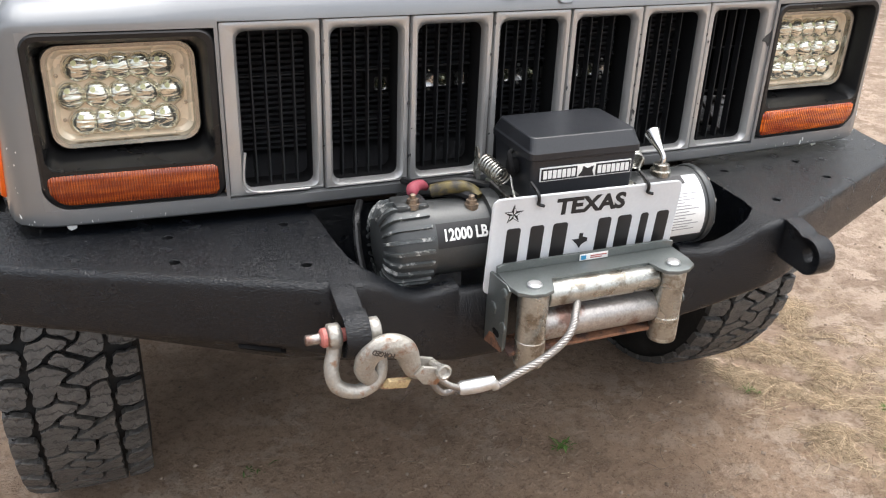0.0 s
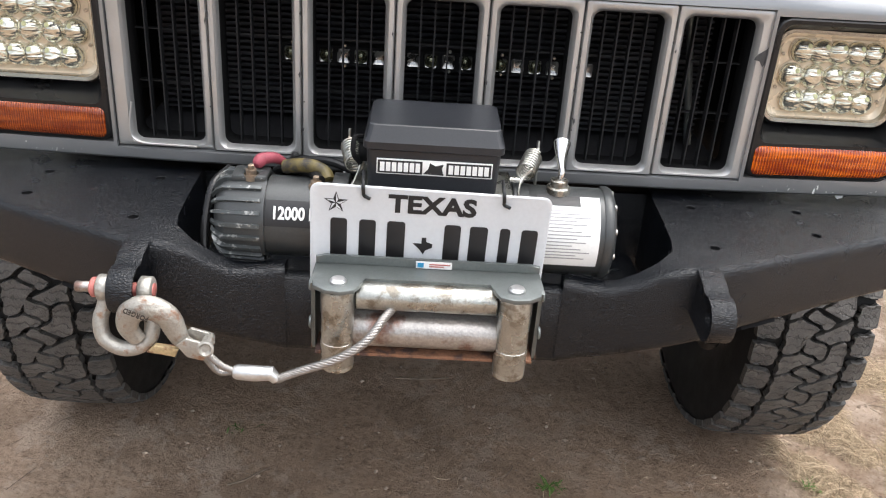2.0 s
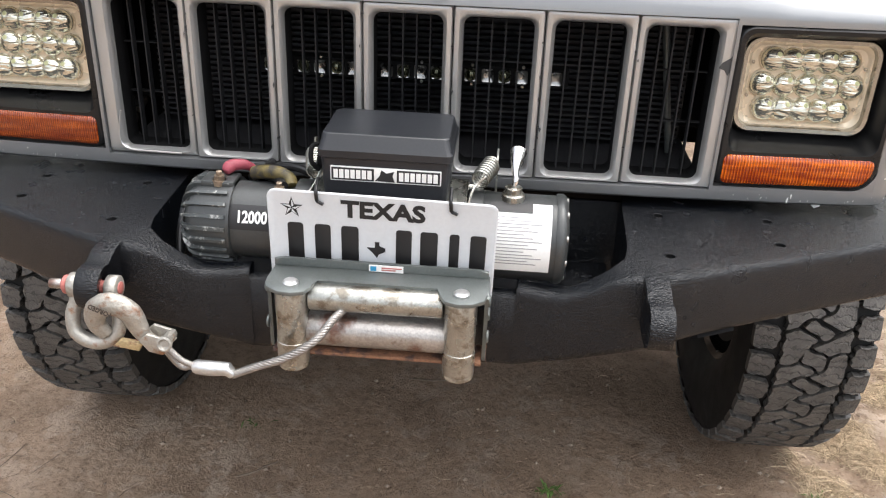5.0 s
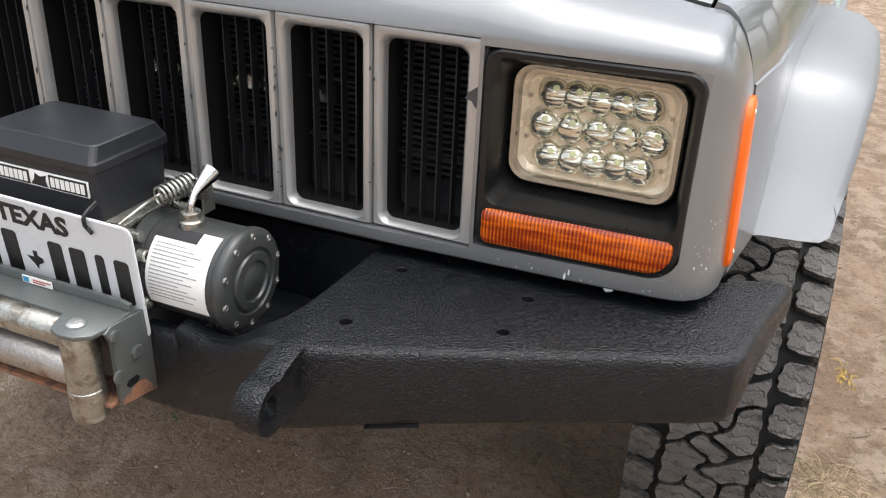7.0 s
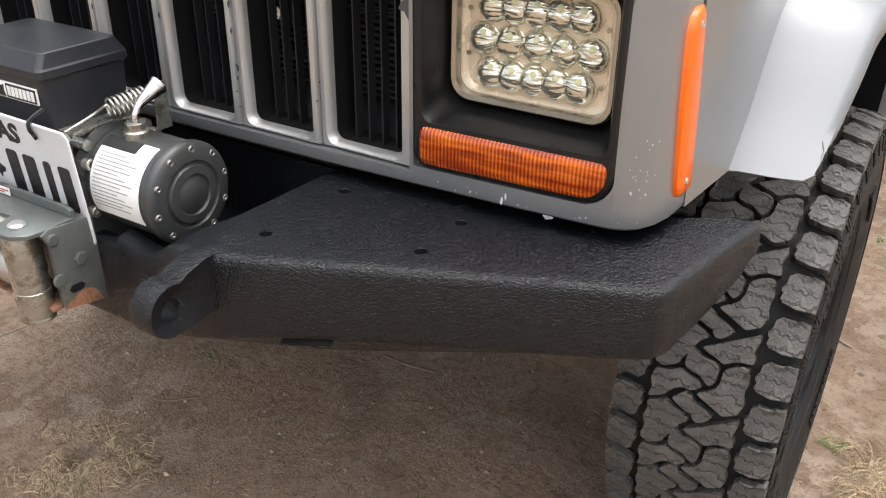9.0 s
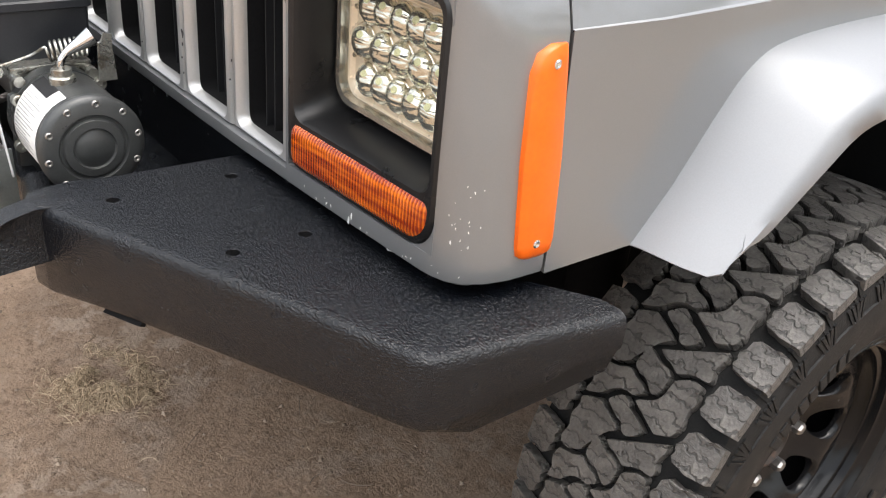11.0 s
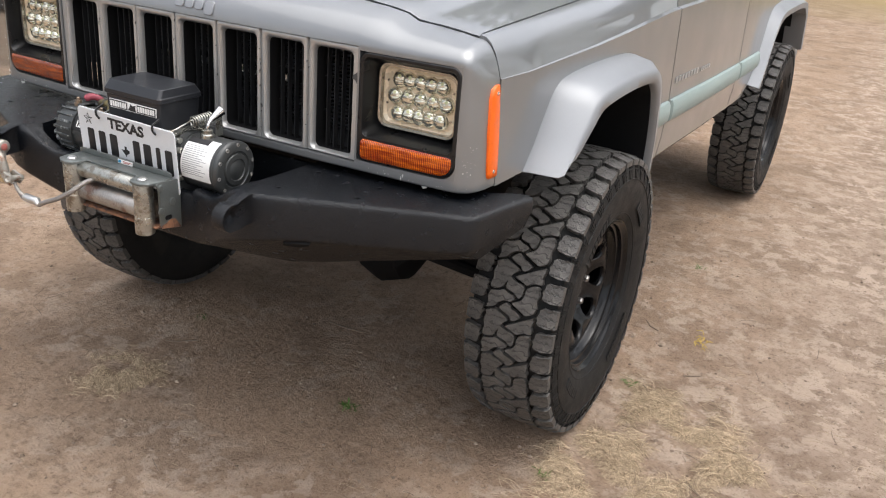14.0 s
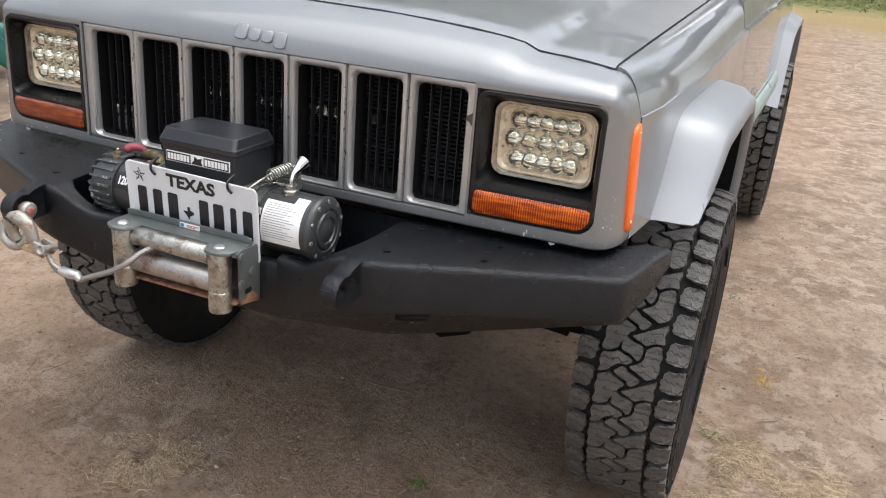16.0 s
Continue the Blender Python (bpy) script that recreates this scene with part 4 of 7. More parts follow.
# headlamp surrounds, LED headlamps and turn signals
for sign in (1, -1):
    slip = 0.0 if sign > 0 else 0.0065

    def sx(loop):
        return [Vector((sign * p.x + slip, p.y, p.z)) for p in loop]

    def at(x, y, z):
        return Vector((sign * x + slip, y, z))
    bm = bmesh.new()

    def slant(loop):
        return [Vector((p.x, p.y + 0.05 * max(0, p.x - 0.47), p.z)) for p in loop]
    loops = [rounded(0.4725, 0.7125, 0.8535, 1.0925, 0.004, 0.060), rounded(0.4735, 0.7118, 0.8545, 1.0915, 0.020, 0.037, 5, 0.036), rounded(0.476, 0.7095, 0.857, 1.089, 0.018, 0.035, 5, 0.034),
             rounded(0.483, 0.704, 0.9085, 1.083, 0.016, 0.036), rounded(0.486, 0.701, 0.911, 1.080, 0.015, 0.042), rounded(0.4915, 0.693, 0.9215, 1.066, 0.026, 0.088), rounded(0.4915, 0.693, 0.9215, 1.066, 0.026, 0.13)]
    loft(bm, [sx(slant(l)) for l in loops])
    bezel = part("headlamp_surround", bm, BLACK, suv, "black plastic headlamp surround", smooth=40)
    bm = bmesh.new()
    loops = [rounded(0.4935, 0.693, 0.927, 1.0715, 0.026, 0.100), rounded(0.4935, 0.693, 0.927, 1.0715, 0.026, 0.083), rounded(0.496, 0.6905, 0.9295, 1.069, 0.024, 0.0795), rounded(0.5015, 0.685, 0.935, 1.0635, 0.020, 0.0805), rounded(0.5035, 0.683, 0.937, 1.0615, 0.019, 0.0905)]
    loft(bm, [sx(l) for l in loops])
    lamp = part("headlamp", bm, GASKET, suv, "rectangular LED headlamp with fifteen clear lenses", smooth=40)
    bm = bmesh.new()
    loops = [rounded(0.4995, 0.687, 0.933, 1.0655, 0.020, 0.0895), rounded(0.506, 0.6805, 0.9395, 1.059, 0.017, 0.0900), rounded(0.510, 0.6765, 0.9435, 1.055, 0.016, 0.0945)]
    loft(bm, [sx(l) for l in loops], True, False, True)
    part("reflector_plate", bm, CREAM, lamp, "cream reflector plate", smooth=40)
    spots = []
    for z, x0, pitch in ((1.0360, 0.5415, 0.0264), (0.9990, 0.5315, 0.0321), (0.9620, 0.5415, 0.0264)):
        for k in range(5):
            x, rl = x0 + pitch * k, 0.0178
            spots.append((x, z))
            bm = bmesh.new()
            turned(bm, [(-0.003, 0.0186), (0.0012, 0.0185), (0.0017, 0.0180), (0.0010, 0.0172)], at(x, 0.0925, z), (0, -1, 0), 22, False)
            part("reflector_cup", bm, CUP, lamp, smooth=25)
            bm = bmesh.new()
            prof = [(0.0, rl)] + [(0.0006 + 0.0125 * math.sin(a), rl * math.cos(a)) for a in (0.1, 0.3, 0.5, 0.7, 0.9, 1.1, 1.3, 1.45, 1.55)]
            turned(bm, prof, at(x, 0.0915, z), (0, -1, 0), 28)
            part("lens", bm, GLASS, lamp, smooth=60)
            bm = bmesh.new()
            turned(bm, [(0, 0.0040), (0.0010, 0.0038), (0.0016, 0.0028), (0.0012, 0.0022), (0.0014, 0.0005)], at(x + 0.004, 0.0815, z + 0.0092), (0.35 * sign, -1, 0.7), 14, False)
            part("led_chip", bm, LEDCHIP, lamp)
    # scalloped ridge that runs round the lenses
    bm = bmesh.new()
    ridge = []
    for k in range(120):
        a = 2 * math.pi * k / 120
        ca, sa, far = math.cos(a), math.sin(a), 0.0
        for x, z in spots:
            along, off = (x - 0.5955) * ca + (z - 0.999) * sa, (x - 0.5955) * sa - (z - 0.999) * ca
            if abs(off) < 0.0205:
                far = max(far, along + math.sqrt(0.0205 ** 2 - off * off))
        ridge.append(at(0.5955 + min(far, 0.082 / max(abs(ca), 1e-3)) * ca, 0.0935, 0.999 + min(far, 0.0535 / max(abs(sa), 1e-3)) * sa))
    tube(bm, [*ridge, ridge[0]], 0.0009, 6, cap=False)
    part("scalloped_ridge", bm, CREAM, lamp, smooth=60)
    for x, z in ((0.513, 1.030), (0.675, 1.027), (0.512, 0.980), (0.672, 0.966)):
        bm = bmesh.new()
        turned(bm, [(0, 0.0028), (0.002, 0.0026)], at(x, 0.0925, z), (0, -1, 0), 10)
        part("screw", bm, GASKET, lamp)
    bm = bmesh.new()
    zz = (0.8575, 0.9045)
    front = []
    for y_off, inset in ((0.02, 0.0), (-0.002, 0.0), (-0.006, 0.003), (-0.008, 0.008)):
        loop = rounded(0.481 + inset, 0.7075 - inset, zz[0] + inset, zz[1] - inset, 0.010 - inset * 0.5 if inset < 0.008 else 0.005, 0.039 + y_off, 7, 0.031 - inset)
        front.append(sx([Vector((p.x, p.y + 0.06 * (p.x - 0.48), p.z)) for p in loop]))
    loft(bm, front, True, True, True)
    turn = part("turn_signal", bm, AMBER if sign > 0 else AMBER_BROWN, suv, "ribbed amber turn signal lens" if sign > 0 else "ribbed brownish amber turn signal lens", smooth=50)
    bm = bmesh.new()
    flutes = []
    for k in range(41):
        x = 0.484 + 0.220 * k / 40
        wave = 0.0022 * abs(math.sin(math.pi * k / 8)) + 0.010 * (1 - abs(2 * k / 40 - 1) ** 2)
        flutes.append([(sign * x + slip, 0.0605 + wave * (1 - ((z - 0.881) / 0.021) ** 2) + 0.06 * (x - 0.48), z) for z in (0.860 + 0.042 * j / 8 for j in range(9))])
    loft(bm, flutes, False)
    part("signal_reflector", bm, mat("amber_reflector", (0.85, 0.82, 0.76), 0.2, 1.0), turn, smooth=20, solid=0.002)


# ---- wheels ----
WHEEL_R, PITCHES = 0.404, 40
UNIT = 2 * math.pi * WHEEL_R / (PITCHES / 2)          # arc of one repeat of the middle pattern
# middle lines of the six interlocking blocks of one repeat: across in metres, along in degrees of the tyre's turn
HOOK = ((-0.052, 1.2), (-0.042, 4.2), (-0.026, 7.4), (-0.006, 7.9))
BAND = ((-0.055, -2.6), (-0.030, -2.3), (-0.008, -2.9), (0.001, -2.0))
LEG = ((-0.011, 4.4), (-0.003, 2.0), (0.003, 2.0), (0.011, -0.4))


def half_turn(line):
    """The same line turned round the middle of a leg."""
    return tuple((-v, 4.0 - u) for v, u in line)


MIDDLES = (HOOK, BAND, LEG, half_turn(HOOK), half_turn(BAND), tuple((v, u - 9.0) for v, u in LEG))


def line_distance(points, v, u):
    """Distance of a grid of places from a line of (across, along) points."""
    best = np.full(v.shape, 9.0)
    for (a0, b0), (a1, b1) in zip(points, points[1:]):
        dx, dy = a1 - a0, b1 - b0
        t = np.clip(((v - a0) * dx + (u - b0) * dy) / (dx * dx + dy * dy), 0, 1)
        best = np.minimum(best, np.hypot(v - a0 - t * dx, u - b0 - t * dy))
    return best


def contour(xs, ys, f):
    """The longest closed zero line of f on a grid, as points, by marching squares."""
    links = {}
    nx, ny = len(xs), len(ys)

    def crossing(i, j, k, m):
        t = f[j, i] / (f[j, i] - f[m, k])
        return (xs[i] + (xs[k] - xs[i]) * t, ys[j] + (ys[m] - ys[j]) * t)
    spot = {}
    for j in range(ny - 1):
        for i in range(nx - 1):
            corners = ((i, j), (i + 1, j), (i + 1, j + 1), (i, j + 1))
            cut = []
            for (a, b), (c, d) in zip(corners, corners[1:] + corners[:1]):
                if (f[b, a] > 0) != (f[d, c] > 0):
                    key = (min((a, b), (c, d)), max((a, b), (c, d)))
                    spot[key] = crossing(a, b, c, d)
                    cut.append(key)
            for a, b in zip(cut[::2], cut[1::2]):
                links.setdefault(a, []).append(b)
                links.setdefault(b, []).append(a)
    best, left = [], set(links)
    while left:
        first = min(left)
        ring, here = [], first
        while here in left:
            left.discard(here)
            ring.append(spot[here])
            here = next((k for k in links[here] if k in left), None)
        if len(ring) > len(best):
            best = ring
    return best


def tread_outline(kind):
    """Outline of one tread block in (across, along) metres."""
    p = 2 * math.pi * WHEEL_R / PITCHES
    if kind == "shoulder":
        pts = [(0.0715, -0.24), (0.0760, -0.34), (0.086, -0.36), (0.094, -0.40), (0.1180, -0.37), (0.1187, 0.0), (0.1180, 0.38), (0.106, 0.40), (0.098, 0.34), (0.083, 0.38), (0.0755, 0.28), (0.0765, 0.16), (0.0920, 0.11), (0.0760, 0.07), (0.0700, 0.0), (0.0715, -0.10), (0.0900, -0.16), (0.0730, -0.17)]
        return [(v, u * p) for v, u in pts]
    arc = radians(1) * WHEEL_R
    lines = [[(q.x, q.y) for q in smooth_path([(v, u * arc, 0) for v, u in m], 3)] for m in MIDDLES]
    mine = lines[kind]
    us = [u for _, u in mine]
    xs, ys = np.arange(-0.0672, 0.0673, 0.0016), np.arange(min(us) - 0.032, max(us) + 0.032, 0.0016)
    gv, gu = np.meshgrid(xs, ys)
    own, other = line_distance(mine, gv, gu), np.full(gv.shape, 9.0)
    for k, line in enumerate(lines):
        for turn in (-2, -1, 0, 1, 2):
            if k != kind or turn:
                other = np.minimum(other, line_distance([(v, u + turn * UNIT) for v, u in line], gv, gu))
    field = np.minimum((other - own) / 2 - 0.0028, 0.0630 + 0.0020 * np.sin(gu * 200) - np.abs(gv))
    for _ in range(6):
        field[1:-1, 1:-1] = (field[:-2, 1:-1] + field[2:, 1:-1] + field[1:-1, :-2] + field[1:-1, 2:] + 2 * field[1:-1, 1:-1]) / 6
    # narrow nicks cut into the block's rim
    cut = np.abs(((gu + 0.5 * gv + 0.004 * np.sign(gv)) % 0.0157) - 0.00785)
    rim = (field > 0) & (field < 0.0050)
    field = np.where(rim & (cut < 0.0009), -0.0004, field)
    return contour(xs, ys, field)


def tread_mesh(kind):
    bm = bmesh.new()
    out = tread_outline(kind)

    def bent(v, u, r):
        crown = 0.005 * (v / 0.11) ** 2 + (0.009 * ((abs(v) - 0.102) / 0.02) ** 2 if abs(v) > 0.102 else 0)
        a = u / WHEEL_R
        rr = r - crown
        return (v, -rr * math.cos(a), rr * math.sin(a))
    cv, cu = sum(v for v, _ in out) / len(out), sum(u for _, u in out) / len(out)
    loops = []
    for r, s in ((WHEEL_R - 0.015, 1.01), (WHEEL_R - 0.001, 1.0), (WHEEL_R, 0.985)):
        loops.append([bent(cv + (v - cv) * s, cu + (u - cu) * s, r) for v, u in out])
    loft(bm, loops, True, False, True)
    bmesh.ops.triangulate(bm, faces=[f for f in bm.faces if len(f.verts) > 4])
    bmesh.ops.recalc_face_normals(bm, faces=bm.faces)
    me = bpy.data.meshes.new("tread_block")
    bm.to_mesh(me)
    bm.free()
    me.materials.append(TREAD)
    return me


TREADS = {k: tread_mesh(k) for k in ("shoulder", 0, 1, 2, 3, 4, 5)}


HUB = mat("dark_hub", (0.035, 0.028, 0.024), 0.6, 0.3, 0.3, 40, 300, dark=(0.08, 0.045, 0.03), patch=0.3, patch_scale=60)
BRAKE = mat("brake_grey", (0.012, 0.011, 0.010), 0.7, 0.3)


def disc_depth(r):
    """How far the wheel's disc stands out, by radius: a deep middle, and a cone with the holes that rises to a rounded rim."""
    f = min(1.0, max(0.0, (r - 0.066) / 0.088))
    return 0.018 + 0.044 * f * f * (3 - 2 * f) - 0.012 * max(0.0, (r - 0.160) / 0.024) ** 2


def wheel(x, y, pieces):
    sign = 1 if x > 0 else -1
    c = Vector((x, y, WHEEL_R - 0.001))
    bm = bmesh.new()
    prof = [(-0.092, 0.214), (-0.104, 0.224), (-0.114, 0.25), (-0.1215, 0.285), (-0.1235, 0.31), (-0.1215, 0.342), (-0.1175, 0.366), (-0.110, 0.381), (-0.05, 0.3855)]
    prof = prof + [(0, 0.3865)] + [(-v, r) for v, r in prof[::-1]]
    turned(bm, prof, c, (sign, 0, 0), 80, False)
    tyre = part("tyre", bm, RUBBER, suv, "black all-terrain tyre with dusty tread blocks", smooth=50)
    bm = bmesh.new()
    for r0, off in ((0.238, 0.1095), (0.336, 0.1215)):
        turned(bm, [(off - 0.002, r0), (off + 0.0025, r0 + 0.002), (off + 0.0025, r0 + 0.004), (off - 0.002, r0 + 0.006)], c, (sign, 0, 0), 72, False)
    part("sidewall_rib", bm, RUBBER, tyre)
    # slanting ribs and square lugs where the tread runs over into the sidewall
    bm = bmesh.new()
    lines = []
    for k in range(PITCHES):
        a0 = 2 * math.pi * (k + 0.25) / PITCHES
        for da, lean in ((-0.050, 0.022), (-0.030, 0.020), (-0.008, 0.0), (0.016, -0.018), (0.038, -0.020)):
            lines.append((a0 + da, lean, 0.366, 0.338, 0.0052))
        for da in (-0.030, 0.0, 0.030):
            lines.append((a0 + da, 0.0, 0.388, 0.369, 0.0042))
    for a, lean, top, low, w in lines:
        half_w = w / 2 / 0.36
        quad = [(lerp([(0.342, 0.1215), (0.366, 0.1175), (0.381, 0.1105), (0.39, 0.109)], r), q, r) for r, q in ((top, a - half_w), (top, a + half_w), (low, a + lean + half_w * 0.6), (low, a + lean - half_w * 0.6))]
        outer = [bm.verts.new(c + Vector((sign * (v + 0.0026), r * math.cos(q), r * math.sin(q)))) for v, q, r in quad]
        inner = [bm.verts.new(c + Vector((sign * (v - 0.004), r * math.cos(q), r * math.sin(q)))) for v, q, r in quad]
        bm.faces.new(outer)
        for j in range(4):
            bm.faces.new((outer[j], outer[(j + 1) % 4], inner[(j + 1) % 4], inner[j]))
    ribs = part("shoulder_ribs", bm, RUBBER, tyre, smooth=0)
    ribs["kind"] = "stuff"
    for first, count in ((0.35, 9), (2.2, 7), (3.6, 9), (5.3, 6)):
        for k in range(count):
            bm = bmesh.new()
            box(bm, (0.1195, -0.0065 - 0.001 * (k % 3), 0.268), (0.1240, 0.0065 + 0.001 * (k % 2), 0.294), 0.001, segments=1)
            bmesh.ops.transform(bm, matrix=Matrix.Translation(c) @ Matrix.Rotation(first + k * 0.066, 4, "X") @ Matrix.Diagonal((sign, 1, 1, 1)), verts=bm.verts)
            part("sidewall_bar", bm, RUBBER, tyre)
    if pieces:
        rows = [(k, 2 * math.pi / (PITCHES / 2), PITCHES // 2, 0.0, False) for k in range(6)]
        rows += [("shoulder", 2 * math.pi / PITCHES, PITCHES, 0.10, False), ("shoulder", 2 * math.pi / PITCHES, PITCHES, 0.02, True)]
        for kind, step, count, start, inner_side in rows:
            for k in range(count):
                ob = new("tread_block", TREADS[kind])
                ob.parent = tyre
                m = Matrix.Translation(c - ORIGIN[tyre.name]) @ Matrix.Rotation(step * k + start, 4, "X")
                if inner_side != (sign < 0):
                    m = m @ (Matrix.Rotation(math.pi, 4, "Y") @ Matrix.Rotation(math.pi, 4, "X") @ Matrix.Rotation(math.pi, 4, "X") if kind == "shoulder" else Matrix())
                ob.matrix_basis = m
    # rim
    bm = bmesh.new()
    prof = [(0.084, 0.221), (0.100, 0.2235), (0.1035, 0.220), (0.100, 0.216), (0.092, 0.213), (0.089, 0.2055), (0.078, 0.2035), (0.075, 0.1965), (0.064, 0.1945), (0.060, 0.1890), (0.046, 0.1860), (disc_depth(0.184), 0.184)]
    turned(bm, prof, c, (sign, 0, 0), 64, False)
    turned(bm, [(-0.095, 0.219), (-0.085, 0.20), (0.040, 0.188)], c, (sign, 0, 0), 40, False)
    holes = 8
    for k in range(holes):
        a0 = 2 * math.pi * k / holes
        half = math.pi / holes
        edge = [(0.184, half * (k2 / 4 - 1)) for k2 in range(8)] + [(0.184 - 0.114 * k2 / 6, half) for k2 in range(6)]
        edge += [(0.070, half * (1 - k2 / 4)) for k2 in range(8)] + [(0.070 + 0.114 * k2 / 6, -half) for k2 in range(6)]
        loops = [[], [], [], [], []]
        for rad, ang in edge:
            q = math.atan2(rad * math.sin(ang), rad * math.cos(ang) - 0.126)
            ex, ez = rad * math.cos(ang), rad * math.sin(ang)
            for loop, s in zip(loops, (1.0, 0.66, 0.33, 0.10, 0.0)):
                px, pz = (0.126 + 0.0265 * math.cos(q)) * (1 - s) + ex * s, 0.0285 * math.sin(q) * (1 - s) + ez * s
                loop.append((math.hypot(px, pz), a0 + math.atan2(pz, px)))
        put = lambda r, a, d: c + Vector((sign * d, r * math.cos(a), r * math.sin(a)))
        loft(bm, [*[[put(r, a, disc_depth(r)) for r, a in loop] for loop in loops[:4]], [put(r, a, disc_depth(r) - 0.004) for r, a in loops[4]], [put(r, a, disc_depth(r) - 0.016) for r, a in loops[4]]])
    turned(bm, [(disc_depth(0.07), 0.0705), (disc_depth(0.055), 0.055), (disc_depth(0.055) + 0.002, 0.045), (0.022, 0.040), (0.022, 0.001)], c, (sign, 0, 0), 32, False)
    bmesh.ops.remove_doubles(bm, verts=bm.verts, dist=0.0003)
    rim = part("rim", bm, RIMBLACK, suv, "glossy black steel wheel rim with eight round holes", smooth=50)
    bm = bmesh.new()
    turned(bm, [(-0.075, 0.172), (-0.073, 0.001)], c, (sign, 0, 0), 32, False)
    turned(bm, [(-0.045, 0.13), (-0.040, 0.12), (-0.040, 0.03)], c, (sign, 0, 0), 32, False)
    part("brake_disc", bm, BRAKE, rim)
    bm = bmesh.new()
    turned(bm, [(0.016, 0.038), (0.036, 0.036), (0.038, 0.030), (0.032, 0.024), (0.032, 0.001)], c, (sign, 0, 0), 24, False)
    part("hub", bm, HUB, rim, "dark rust-stained wheel hub")
    for k in range(5):
        a = 2 * math.pi * (k + 0.2) / 5
        p = c + Vector((sign * 0.024, 0.057 * math.cos(a), 0.057 * math.sin(a)))
        bm = bmesh.new()
        turned(bm, [(0, 0.0105), (0.018, 0.0105), (0.022, 0.008), (0.0225, 0.001)], p, (sign, 0, 0), 6, False)
        part("lug_nut", bm, LUG, rim, smooth=0)
    bm = bmesh.new()
    box(bm, (0.092, -0.016, 0.2095), (0.1005, 0.016, 0.2165), 0.0015)
    bmesh.ops.transform(bm, matrix=Matrix.Translation(c) @ Matrix.Rotation(0.3, 4, "X") @ Matrix.Diagonal((sign, 1, 1, 1)), verts=bm.verts)
    part("balance_weight", bm, FERRULE, rim, "bright clip-on balance weight")


# the front axle sits slightly to one side under the raised body
wheel(0.786, 0.662, True)
wheel(-0.734, 0.662, True)
wheel(0.785, 3.33, True)
wheel(-0.760, 3.33, False)

# ---- front bumper ----
PLAN = [(0.185, -0.170), (0.215, -0.176), (0.25, -0.185), (0.28, -0.193), (0.305, -0.199), (0.335, -0.205), (0.372, -0.202), (0.44, -0.173), (0.58, -0.109), (0.70, -0.055), (0.775, -0.024), (0.796, -0.014), (0.806, 0.006), (0.822, 0.10), (0.842, 0.190)]
LIP = [(0.185, 0.768), (0.235, 0.764), (0.257, 0.769), (0.280, 0.783), (0.303, 0.800), (0.326, 0.812)]
FOLD = [(0.185, 0.645), (0.25, 0.668), (0.33, 0.700), (0.40, 0.717), (0.58, 0.724), (0.75, 0.729), (0.806, 0.735), (0.842, 0.775)]
HEM_Y = [(0.185, -0.140), (0.28, -0.085), (0.36, -0.050), (0.40, -0.042), (0.75, 0.038), (0.80, 0.050)]
HEM_Z = [(0.185, 0.628), (0.28, 0.610), (0.36, 0.602), (0.40, 0.607), (0.75, 0.687), (0.80, 0.697)]
HOLES = ((0.393, 0.007), (0.555, 0.010), (0.391, -0.130), (0.554, -0.071))
bm = bmesh.new()
